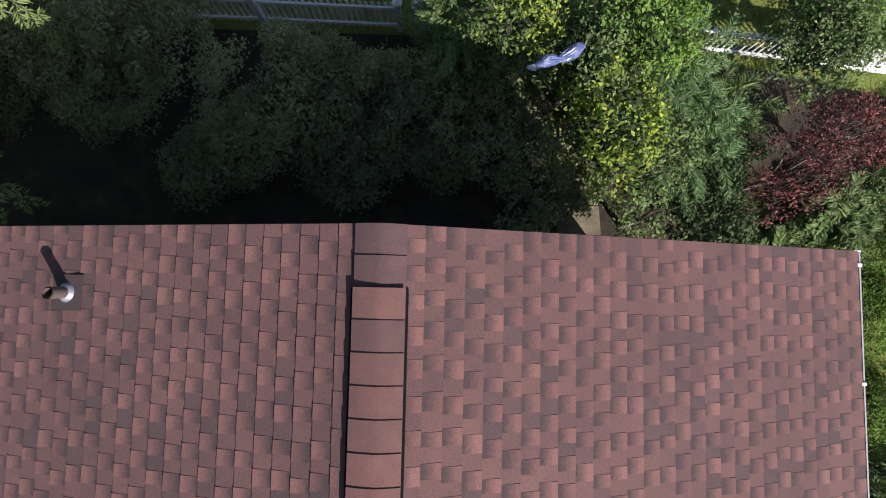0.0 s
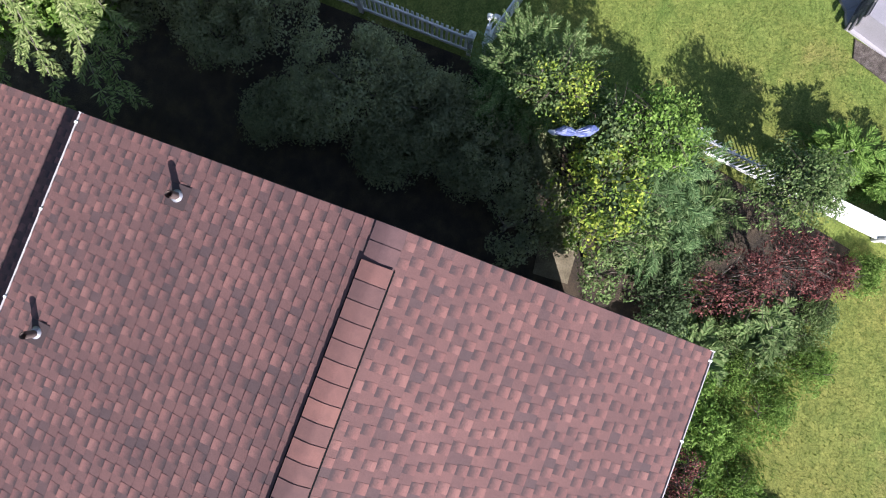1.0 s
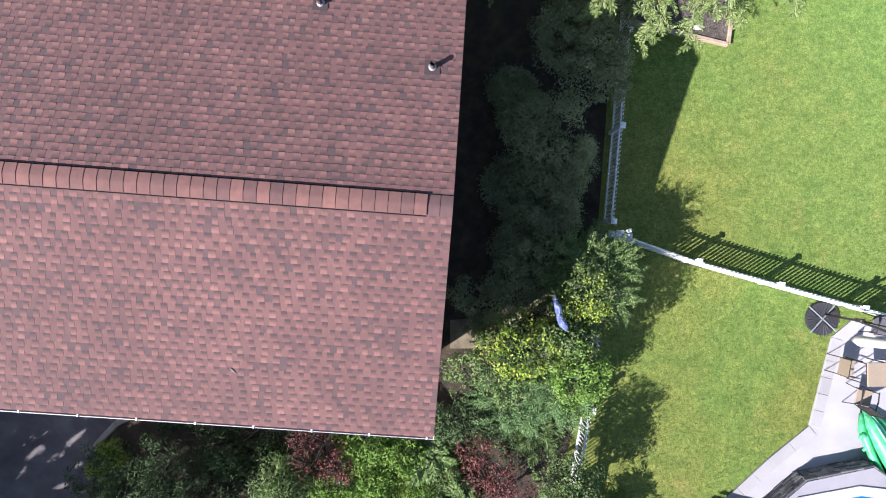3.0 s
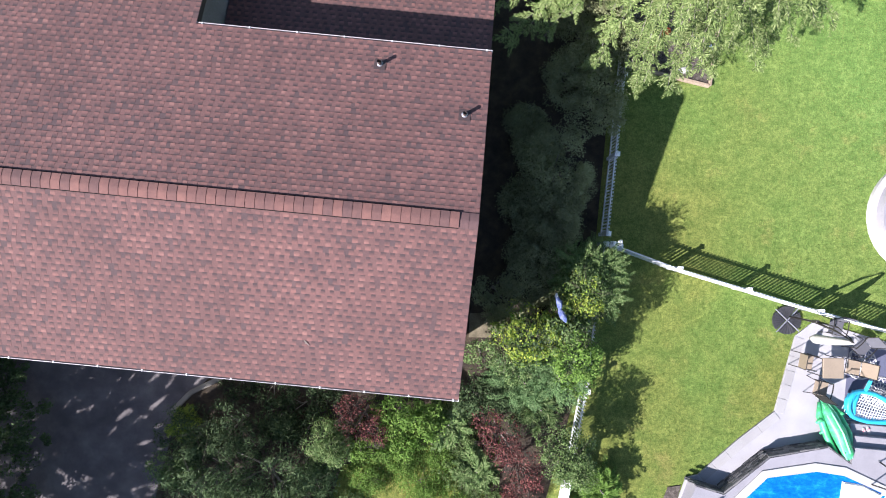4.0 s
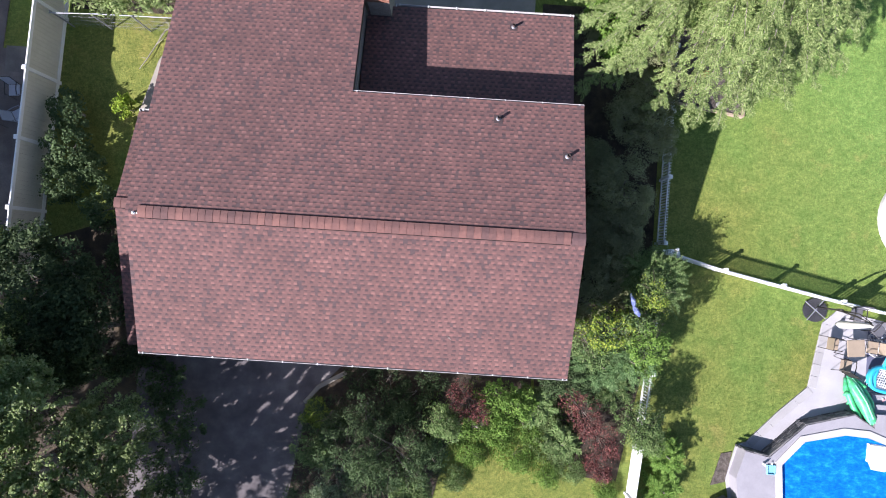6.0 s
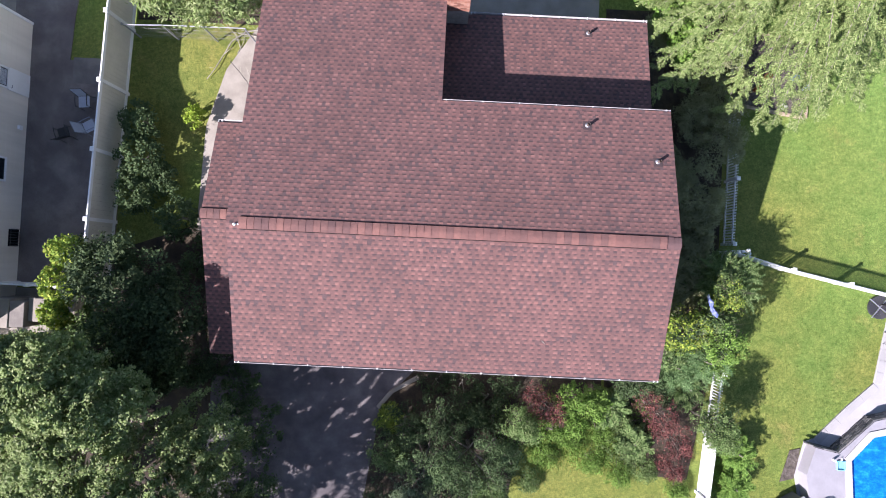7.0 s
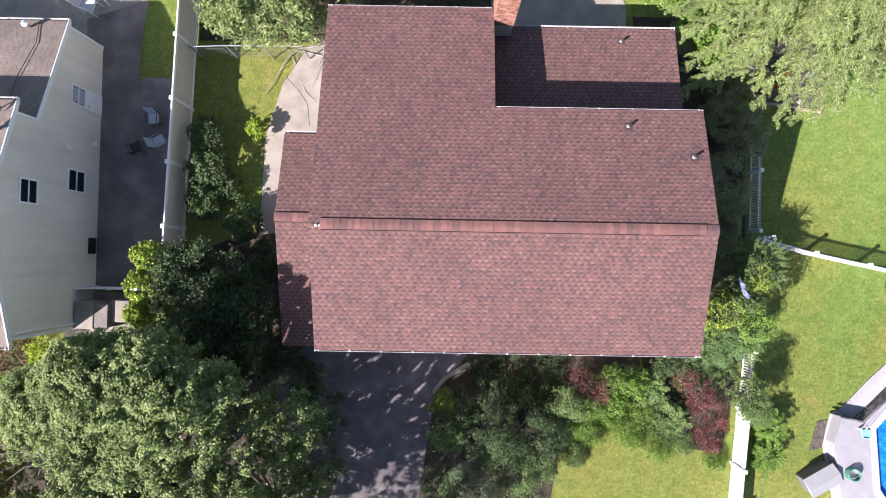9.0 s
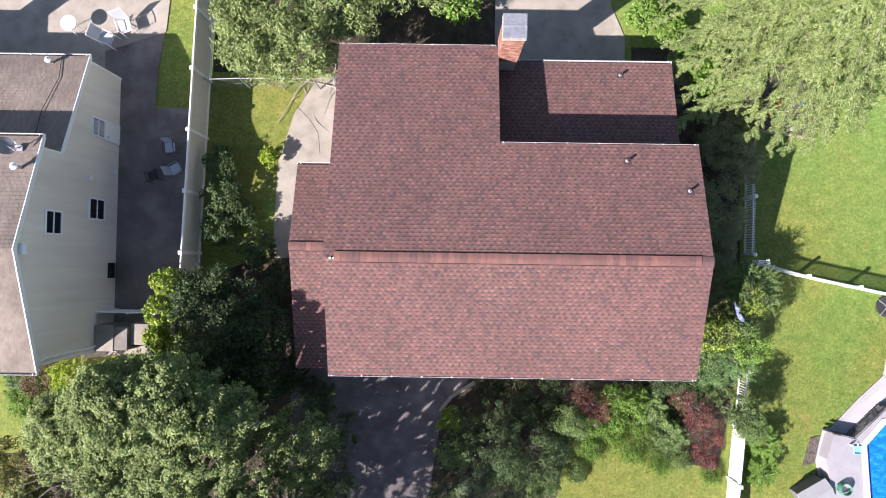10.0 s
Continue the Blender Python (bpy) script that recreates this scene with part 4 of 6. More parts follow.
deck_poly = [(7.40, -7.8), (7.70, -6.78), (8.58, -6.96), (9.88, -5.71), (11.61, -5.23), (12.36, -5.67), (12.42, -5.15), (17.2, -5.15), (17.2, -13.8), (8.2, -13.8)]
patio = bpy.data.objects["pool_patio"]
edge = [(7.62, -6.74), (7.98, -6.6), (9.16, -5.36), (10.2, -4.4), (10.36, -3.5), (10.52, -2.6), (10.64, -1.98)]
for (x0, y0), (x1, y1) in zip(edge, edge[1:]):
    ln, ang = math.hypot(x1 - x0, y1 - y0), math.degrees(math.atan2(y1 - y0, x1 - x0))
    n = max(1, round(ln / 0.6))
    stone = mesh_of(box(0.004, ln / n - 0.004, -0.3, 0.0, 0.0, 0.064, 0.006), M_PAVER)
    for q in range(n):
        o = new("border_stone", stone)
        o.parent = patio
        o.matrix_local = Matrix.Translation((x0, y0, 0)) @ pose(0, 0, 0, 0, 0, ang) @ Matrix.Translation((q * ln / n, 0, 0))

pool_poly = [(9.03, -7.2), (9.83, -6.30), (11.30, -5.97), (12.15, -6.02), (14.13, -6.7), (15.2, -8.6), (14.8, -10.6), (13.0, -11.8), (10.6, -11.5), (9.2, -9.6)]


def grown(poly, d):
    cx, cy = sum(p[0] for p in poly) / len(poly), sum(p[1] for p in poly) / len(poly)
    out = []
    for x, y in poly:
        r = math.hypot(x - cx, y - cy)
        out.append((cx + (x - cx) * (r + d) / r, cy + (y - cy) * (r + d) / r))
    return out


def ring(inner, outer, z0, z1):
    bm = bmesh.new()
    n = len(inner)
    v = [[bm.verts.new((x, y, z)) for x, y in p] for p, z in ((inner, z0), (inner, z1), (outer, z1), (outer, z0))]
    for k in range(4):
        for i in range(n):
            j = (i + 1) % n
            bm.faces.new((v[k][i], v[k][j], v[(k + 1) % 4][j], v[(k + 1) % 4][i]))
    bmesh.ops.recalc_face_normals(bm, faces=bm.faces)
    return bm


DZ = 0.55
pool = thing("swimming_pool", (0, 0, 0), "raised pool with blue water and white coping", "pool")
# deck slab with the basin cut out of it
bm = bmesh.new()
do = [bm.verts.new((x, y, DZ)) for x, y in deck_poly]
di = [bm.verts.new((x, y, DZ)) for x, y in grown(pool_poly, 0.02)]
eds = [bm.edges.new((a[i], a[(i + 1) % len(a)])) for a in (do, di) for i in range(len(a))]
bmesh.ops.triangle_fill(bm, use_beauty=True, use_dissolve=False, edges=eds)
for a in (do, di):
    low = [bm.verts.new((v.co.x, v.co.y, 0.0 if a is do else -0.9)) for v in a]
    for i in range(len(a)):
        j = (i + 1) % len(a)
        bm.faces.new((a[i], a[j], low[j], low[i]))
bmesh.ops.recalc_face_normals(bm, faces=bm.faces)
M_DECKTOP = surface("deck_slab", [(0.235, 0.228, 0.255), (0.3, 0.29, 0.32)], 1.5, 70, 0.85, 0, 0.2, 0.003, 0.1)
part("deck", bm, M_DECKTOP, pool, "pale grey raised deck")
part("coping", ring(pool_poly, grown(pool_poly, 0.26), DZ - 0.06, DZ + 0.035), M_COPING, pool, "white coping stones")
part("liner", prism(grown(pool_poly, 0.01), -0.95, -0.9), plain("pool_liner", (0.02, 0.2, 0.62), 0.6), pool, "blue pool liner")
M_WATER, nt, b = node_mat("pool_water")
wcol = ramp(nt, noise_at(nt, 3.6, 6, (1, 1.6, 1), 0.7), [(0.3, (0.003, 0.085, 0.42)), (0.52, (0.006, 0.15, 0.58)), (0.72, (0.02, 0.3, 0.78))])
nt.links.new(wcol, b.inputs["Base Color"])
b.inputs["Roughness"].default_value, b.inputs["IOR"].default_value = 0.08, 1.33
bump(nt, b, noise_at(nt, 5, 3, (1, 2.4, 1)), 0.25, 0.05)
part("water", prism(grown(pool_poly, -0.01), DZ - 0.2, DZ - 0.14), M_WATER, pool, "bright blue rippled water")
# white steps standing in the pool
M_STEPS = plain("white_plastic", (0.74, 0.8, 0.79), 0.4)
st = part("pool_steps", prism([(12.23, -6.25), (12.85, -6.3), (13.5, -6.55), (13.3, -6.85), (12.95, -7.05), (12.4, -7.0), (12.2, -6.9)], DZ - 0.5, DZ - 0.08, 0.04), M_STEPS, pool, "white moulded pool steps")
part("step_tread", prism([(12.25, -6.9), (12.4, -7.02), (12.95, -7.07), (13.28, -6.9), (13.1, -7.15), (12.9, -7.28), (12.4, -7.22)], DZ - 0.5, DZ - 0.125, 0.02), M_STEPS, st)
# stone facing of the raised wall, stone by stone
rng = random.Random(21)
facing = part("stone_wall", box(8.6, 8.62, -7.05, -7.03, 0.0, 0.1), M_STONE, pool, "rough grey stone facing")
sm = [mesh_of(box(0, w, -0.05, 0, 0, 0.085, 0.012), M_STONE) for w in (0.16, 0.22, 0.28, 0.34)]
sw = (0.16, 0.22, 0.28, 0.34)
for (x0, y0), (x1, y1) in zip(deck_poly[1:6], deck_poly[2:7]):
    ln, ang = math.hypot(x1 - x0, y1 - y0), math.degrees(math.atan2(y1 - y0, x1 - x0)) + 180
    for r in range(6):
        s = -rng.random() * 0.1
        while s < ln - 0.1:
            k = rng.randrange(4)
            o = new("stone", sm[k])
            o.parent = facing
            o.matrix_local = Matrix.Translation((x1, y1, 0.02 + r * 0.088)) @ pose(0, 0, 0, 0, 0, ang) @ Matrix.Translation((s, 0.0 - rng.random() * 0.02, 0))
            s += sw[k] + 0.006
# wide steps up to the deck
for k, (y0, y1) in enumerate(((-5.15, -4.82), (-4.82, -4.49))):
    part("deck_step", box(12.5, 17.2, y0, y1 - 0.002, 0.05, DZ - 0.17 * (k + 1), 0.015), M_DECKTOP, pool, "broad grey step")


def hand_rail(x, y):
    h = thing("pool_handrail", (x, y, DZ), "bent grey metal handrail beside the pool", "handrail", "pool handrails")
    part("tube", tube([(0, 0, 0), (0.02, 0.08, 0.55), (0.06, 0.25, 0.78), (0.12, 0.5, 0.8), (0.16, 0.62, 0.6), (0.2, 0.7, 0.0)], 0.022, 10), M_BRONZE, h, "", True)
    for p in ((0, 0), (0.2, 0.7)):
        part("flange", tube([(*p, 0), (*p, 0.02)], 0.05, 12), M_GALV, h)
    return h


hand_rail(13.0, -6.2)
hand_rail(13.75, -6.25)


def pool_ladder(x, y):
    l = thing("pool_ladder", (x, y, DZ - 0.1), "white plastic ladder frame at the pool steps", "ladder")
    for d in (0.0, 0.28):
        part("rail", tube([(0, -d, 0.0), (0.35, -d - 0.1, 0.05), (0.75, -d - 0.2, 0.05)], 0.03, 8), M_WHITE, l, "", True)
    for k in range(3):
        part("rung", tube([(0.1 + 0.28 * k, -0.02 - 0.07 * k, 0.03), (0.1 + 0.28 * k, -0.3 - 0.07 * k, 0.03)], 0.022, 8), M_WHITE, l)
    return l


pool_ladder(13.45, -6.5)


def sandals(x, y, z, rot, col, label):
    p = thing("sandals", (x, y, z), label, "sandals", "sandals on the deck steps")
    strap = plain("sandal_strap", col, 0.6)
    for d in (-0.07, 0.07):
        sole = part("sole", prism([(d + 0.045 * math.cos(t) * (1 - 0.2 * math.sin(t)), 0.13 * math.sin(t)) for t in (2 * math.pi * k / 14 for k in range(14))], 0.0, 0.022, 0.005), M_COPING, p)
        part("strap", tube([(d - 0.042, 0.0, 0.02), (d, 0.07, 0.05), (d + 0.042, 0.0, 0.02)], 0.012, 6), strap, sole)
    p.rotation_euler = (0, 0, radians(rot))
    return p


sandals(12.99, -4.68, DZ - 0.34, 20, (0.6, 0.2, 0.25), "white sandals with pink straps on the broad step")
sandals(14.04, -5.3, DZ, 70, (0.35, 0.12, 0.18), "white sandals with dark pink straps on the deck edge")


def storage_box(x, y, rot):
    s = thing("storage_box", (x, y, 0.0), "grey garden storage box with a pitched lid", "storage box")
    part("body", box(-0.62, 0.62, -0.36, 0.36, 0, 0.62, 0.02), plain("grey_resin", (0.12, 0.12, 0.13), 0.6), s)
    bm = bmesh.new()
    v = [bm.verts.new((x_, y_, z_)) for x_ in (-0.68, 0.68) for y_, z_ in ((-0.42, 0.62), (0, 0.76), (0.42, 0.62), (0.42, 0.58), (-0.42, 0.58))]
    bm.faces.new(v[:5])
    bm.faces.new(v[5:][::-1])
    for i in range(5):
        bm.faces.new((v[i], v[(i + 1) % 5], v[5 + (i + 1) % 5], v[5 + i]))
    bmesh.ops.recalc_face_normals(bm, faces=bm.faces)
    part("lid", bm, plain("pale_lid", (0.27, 0.275, 0.29), 0.6), s, "pale grey pitched lid")
    s.rotation_euler = (0, 0, radians(rot))
    return s


storage_box(6.9, -9.25, 30)


def coiled_hose(x, y):
    h = thing("garden_hose", (x, y, DZ), "coiled green garden hose beside the pool deck", "hose")
    pts = [(0.3 * (1 - 0.05 * k / 12) * math.cos(k * 0.52), 0.24 * math.sin(k * 0.52), 0.02 + 0.0035 * k) for k in range(64)]
    part("coil", tube(pts, 0.014, 6), plain("green_hose", (0.03, 0.2, 0.12), 0.5), h, "", True)
    return h


coiled_hose(8.05, -8.95)
bed("gravel_strip", [(6.75, -8.3), (7.28, -8.15), (7.5, -7.0), (7.1, -7.1)], M_MULCH, 0.03, "dark gravel strip beside the pool deck", "gravel")

M_TEAL = plain("turquoise_frame", (0.03, 0.42, 0.62), 0.5)


def hammock_seat(x, y, rot):
    s = thing("net_lounger", (x, y, 0.06), "turquoise framed lounge float with a white net", "pool lounger")
    n = 40
    def half(x):
        """Half the width of the pod at x: broad at the head, narrowing to a rounded foot."""
        return 0.5 * (1 - max(0.0, x) * 0.42) * math.sqrt(max(0.0, 1 - (x / 1.0) ** 4))
    rim = []
    for k in range(n + 1):
        t = 2 * math.pi * k / n
        x_ = math.cos(t)
        rim.append((x_, math.copysign(half(x_), math.sin(t)) if abs(math.sin(t)) > 1e-6 else 0.0, 0.42 + 0.18 * x_ * x_))
    part("rim", tube(rim, 0.085, 10), M_TEAL, s, "", True)
    for x_, w in ((-0.9, 0.09), (-0.78, 0.1), (-0.66, 0.1), (0.86, 0.09), (0.74, 0.09)):
        part("band", tube([(x_, -half(x_), 0.47), (x_ - 0.03, 0, 0.42), (x_, half(x_), 0.47)], w, 8), M_TEAL, s, "", True)
    for k in range(-9, 10):
        x0 = k * 0.1
        h = half(x0)
        if h > 0.08:
            part("net_cord", tube([(x0 - 0.14, -h, 0.43), (x0, 0, 0.36), (x0 + 0.14, h, 0.43)], 0.014, 5), M_WHITE, s)
    for k in range(-4, 5):
        y0 = k * 0.11
        h = 0.95 * math.sqrt(max(0, 1 - y0 * y0 / 0.26))
        part("net_cord", tube([(-h, y0 * 0.9, 0.45), (0, y0, 0.37), (h, y0 * 0.6, 0.45)], 0.014, 5), M_WHITE, s)
    part("post", tube([(-0.4, 0.46, 0.42), (-0.5, 0.7, 0.62), (-0.56, 0.95, 0.75)], 0.06, 8), M_TEAL, s)
    for a in (-0.5, 0.5):
        part("foot", tube([(a, -0.4, 0), (a, -0.35, 0.4)], 0.03, 8), M_TEAL, s)
        part("foot", tube([(a, 0.4, 0), (a, 0.35, 0.4)], 0.03, 8), M_TEAL, s)
    s.rotation_euler = (0, 0, radians(rot))
    return s


hammock_seat(12.93, -3.92, -10).scale = (0.84, 0.86, 0.82)


def float_toy(x, y, rot):
    """A long inflated float, leaning on the deck wall."""
    f = thing("pool_float", (x, y, 0.1), "long green inflatable float leaning on the deck", "pool float")
    g = surface("green_vinyl", [(0.03, 0.3, 0.1), (0.06, 0.4, 0.16), (0.1, 0.5, 0.34)], 5, 30, 0.45)
    bm = tube([(0, -1.0, 0.30), (0.02, -0.7, 0.4), (0, 0, 0.33), (-0.02, 0.6, 0.16), (0, 0.95, 0.08)], [0.05, 0.17, 0.22, 0.17, 0.06], 14)
    part("body", bm, g, f, "", True)
    for s in (-1, 1):
        part("side_tube", tube([(s * 0.2, -0.85, 0.26), (s * 0.33, -0.2, 0.26), (s * 0.28, 0.5, 0.14), (s * 0.1, 0.9, 0.07)], [0.06, 0.1, 0.1, 0.05], 10), g, f, "", True)
        for yy in (-0.45, 0.1, 0.45):
            part("fin", tube([(s * 0.3, yy, 0.22), (s * 0.46, yy - 0.1, 0.16)], [0.08, 0.03], 8), g, f, "", True)
    pale = plain("pale_green_vinyl", (0.22, 0.62, 0.4), 0.4)
    for q in (-0.13, 0.0, 0.13):
        part("rib", tube([(q * 0.6, -0.85, 0.44), (q, -0.6, 0.56 - abs(q) * 0.6), (q, 0.0, 0.545 - abs(q) * 0.6), (q, 0.5, 0.37 - abs(q) * 0.6), (q * 0.5, 0.85, 0.17)], 0.03, 8), pale, f, "pale raised rib", True)
    for k in range(5):
        part("ridge", tube([(-0.12, -0.6 + k * 0.3, 0.5 - k * 0.06), (0.12, -0.6 + k * 0.3, 0.5 - k * 0.06)], 0.03, 8), plain("dark_green_vinyl", (0.03, 0.25, 0.08), 0.4), f)
    f.rotation_euler = (0, 0, radians(rot))
    return f


float_toy(11.95, -4.72, 24)


def rug(x, y):
    r = thing("outdoor_rug", (x, y, 0.062), "blue-grey outdoor rug with white round medallions", "rug")
    part("weave", box(-2.4, 2.4, -1.15, 1.15, 0, 0.008, 0.003), plain("rug_blue_grey", (0.1, 0.105, 0.165), 0.95), r)
    for mx, my, rr in ((-1.31, -0.19, 0.5), (-1.99, 0.66, 0.5), (-0.59, 0.61, 0.5), (-2.2, -0.9, 0.28), (-0.37, -0.75, 0.44), (0.7, -0.1, 0.5), (1.6, 0.6, 0.5), (1.5, -0.7, 0.42)):
        def at(q, t, z):
            return (max(-2.36, min(2.36, mx + q * rr * math.cos(t))), max(-1.12, min(1.12, my + q * rr * math.sin(t))), z)
        med = part("medallion", tube([(mx, my, 0.008), (mx, my, 0.014)], 0.16 * rr, 12), M_COPING, r)
        for q, w in ((0.34, 0.04), (0.62, 0.03), (0.97, 0.05)):
            part("circle", tube([at(q, 2 * math.pi * k / 28, 0.012) for k in range(29)], w * rr, 4), M_COPING, med)
        for k in range(16):
            t, d = 2 * math.pi * k / 16, math.pi / 16
            part("petal", tube([at(0.62, t - d, 0.012), at(0.78, t - d * 0.8, 0.012), at(0.93, t, 0.012), at(0.78, t + d * 0.8, 0.012), at(0.62, t + d, 0.012)], 0.033 * rr, 4), M_COPING, med)
            part("ray", tube([at(0.18, t, 0.012), at(0.34, t + d * 0.4, 0.012), at(0.6, t, 0.012)], [0.025 * rr, 0.05 * rr, 0.02 * rr], 4), M_COPING, med)
    return r


rug(14.75, -3.3)


def dining_table(x, y, rot):
    t = thing("patio_table", (x, y, 0.062), "square tan-topped patio table with a dark frame", "table")
    part("tabletop", box(-0.44, 0.44, -0.44, 0.44, 0.68, 0.72, 0.015), M_TAN, t)
    part("apron", box(-0.4, 0.4, -0.4, 0.4, 0.63, 0.68), M_BRONZE, t)
    for sx in (-0.38, 0.38):
        for sy in (-0.38, 0.38):
            part("leg", tube([(sx, sy, 0), (sx, sy, 0.64)], 0.022, 8), M_BRONZE, t)
    t.rotation_euler = (0, 0, radians(rot))
    return t


dining_table(11.37, -2.76, 5).scale = (0.72, 0.7, 1)
for cx, cy, ca in ((10.78, -2.68, 84), (11.3, -3.46, 172), (12.25, -2.72, -96), (11.6, -1.55, -8), (12.45, -2.1, -40)):
    patio_chair(cx, cy, ca, M_TAN if cy < -2.5 else M_SLATE, M_BRONZE, "tan sling patio chair with a dark bronze frame" if cy < -2.5 else "grey sling patio chair with a dark bronze frame", "chairs round the patio table").scale = (0.85, 0.85, 0.9)


def umbrella(x, y):
    """A cantilever umbrella, folded: four weight plates round a cross, a bent mast, folded cloth."""
    um = thing("cantilever_umbrella", (x, y, 0.03), "folded pale cantilever umbrella on four black base plates", "umbrella")
    cloth = plain("charcoal_plastic", (0.035, 0.035, 0.042), 0.6)
    for q in range(4):
        a0 = radians(52 + 90 * q)
        arc = [(0.44 * math.cos(a0 + radians(6 + 78 * k / 9)), 0.44 * math.sin(a0 + radians(6 + 78 * k / 9))) for k in range(10)]
        plate = part("base_plate", prism([(0.05 * math.cos(a0 + radians(45)), 0.05 * math.sin(a0 + radians(45)))] + arc, 0, 0.075, 0.012), cloth, um, "black water-filled weight")
        for k in range(1, 6):
            a = a0 + radians(8 + 12.5 * k)
            part("rib", tube([(0.16 * math.cos(a), 0.16 * math.sin(a), 0.078), (0.46 * math.cos(a), 0.46 * math.sin(a), 0.078)], 0.008, 5), M_BLACK, plate)
        part("cross_bar", tube([(0, 0, 0.07), (0.5 * math.cos(a0), 0.5 * math.sin(a0), 0.07)], 0.02, 6), M_GALV, um, "grey metal cross")
    part("mast", tube([(0.08, 0.12, 0.06), (0.14, 0.1, 1.0), (0.2, -0.05, 1.8), (0.25, -0.22, 2.3), (0.28, -0.3, 2.36)], 0.03, 10), M_BRONZE, um, "", True)
    part("arm", tube([(0.14, 0.1, 1.1), (0.3, 0.05, 1.75), (0.32, -0.2, 2.25)], 0.018, 8), M_BRONZE, um, "", True)
    part("crank_box", box(0.08, 0.2, 0.06, 0.16, 1.0, 1.2, 0.02), M_BRONZE, um)
    part("folded_canopy", tube([(0.28, -0.3, 2.36), (0.28, -0.31, 2.1), (0.25, -0.36, 1.6), (0.22, -0.4, 1.05), (0.21, -0.41, 0.85)], [0.03, 0.08, 0.12, 0.14, 0.05], 14), plain("pale_canopy", (0.5, 0.48, 0.45), 0.85), um, "pale folded cloth", True)
    return um


umbrella(10.31, -1.5)


def round_pad(x, y, r):
    p = thing("round_fire_ring", (x, y, 0), "round pale stone ring with a white centre on the lawn", "fire ring")
    n = 40
    def circle(q):
        return [(q * math.cos(2 * math.pi * k / n), q * math.sin(2 * math.pi * k / n)) for k in range(n)]
    part("base_ring", ring(circle(r - 0.22), circle(r), 0, 0.12), M_COPING, p, "white outer paving ring")
    part("seat_wall", ring(circle(r - 0.82), circle(r - 0.22), 0, 0.4), M_DECKTOP, p, "grey round seat wall")
    part("floor", prism(circle(r - 0.83), 0, 0.05), M_COPING, p, "white floor inside the wall")
    return p


round_pad(14.4, 2.15, 1.85)

# raised bed under the spruce
rb = thing("raised_bed", (5.6, 7.0, 0), "timber-edged mulch bed under the spruce", "garden bed")
bp = [(7.2, 5.62), (7.36, 8.6), (4.4, 8.9), (4.35, 6.05)]
for (x0, y0), (x1, y1) in zip(bp, bp[1:] + bp[:1]):
    ln, ang = math.hypot(x1 - x0, y1 - y0), math.degrees(math.atan2(y1 - y0, x1 - x0))
    t = part("edging", box(0, ln, -0.05, 0.05, 0, 0.13, 0.012), M_TIMBER, rb, "weathered timber edging")
    t.matrix_local = Matrix.Translation((x0 - 5.6, y0 - 7.0, 0)) @ pose(0, 0, 0, 0, 0, ang)
part("mulch", prism([(x - 5.6, y - 7.0) for x, y in bp], 0, 0.07), M_MULCH, rb, "grey brown mulch")


def ornament(name, x, y, z, col, label, category):
    o = thing(name, (x, y, z), label, category)
    o.scale = (0.72, 0.72, 0.8)
    part("pot", tube([(0, 0, 0), (0, 0, 0.05), (0, 0, 0.3), (0, 0, 0.34)], [0.09, 0.13, 0.17, 0.15], 14), plain(name + "_glaze", col, 0.3), o, "", True)
    part("rim", tube([(0, 0, 0.33), (0, 0, 0.36)], 0.17, 14), plain(name + "_rim", tuple(c * 0.8 for c in col), 0.3), o)
    return o


ornament("garden_pot", 6.65, 7.1, 0.07, (0.05, 0.16, 0.5), "glazed blue garden pot on the mulch", "pot")
ornament("garden_pot", 7.1, 6.75, 0.07, (0.35, 0.45, 0.65), "pale blue garden pot on the mulch", "pot")
ornament("garden_pot", 5.6, 7.1, 0.07, (0.36, 0.09, 0.04), "red clay garden pot under the spruce", "pot")
ornament("garden_pot", 5.2, 6.6, 0.07, (0.36, 0.09, 0.04), "red clay garden pot under the spruce", "pot")
sg = thing("garden_stone", (6.35, 6.05, 0.07), "pale flat stone on the mulch", "stone")
sb = bmesh.new()
bmesh.ops.create_icosphere(sb, subdivisions=2, radius=0.14)
for v in sb.verts:
    v.co = Vector((v.co.x * 1.3, v.co.y * 0.8, max(v.co.z, -0.03) * 0.6)) * (1 + 0.15 * noise.noise(v.co * 9))
part("stone", sb, M_COPING, sg)


# ---- plants ----
def unit(rs, n):
    v = rs.normal(size=(n, 3))
    return v / np.linalg.norm(v, axis=1, keepdims=True)


def leaf_faces(rs, c, out, length, width, lie=0.55, turn=0.7):
    """Diamond leaves at the points c, facing roughly out and up, turned sunward to brighten."""
    n = len(c)
    nrm = out * 0.7 + lie * np.array([-0.4, -0.3, 1.0]) + turn * unit(rs, n)
    nrm /= np.linalg.norm(nrm, axis=1, keepdims=True)
    a = np.cross(nrm, unit(rs, n))
    a /= np.linalg.norm(a, axis=1, keepdims=True)
    b = np.cross(nrm, a)
    s = rs.uniform(0.65, 1.3, (n, 1))
    L, W = a * length * s * 0.5, b * width * s * 0.5
    bend = nrm * (length * 0.12) * s
    return np.stack([c - L - bend, c + W, c + L - bend, c - W], 1)


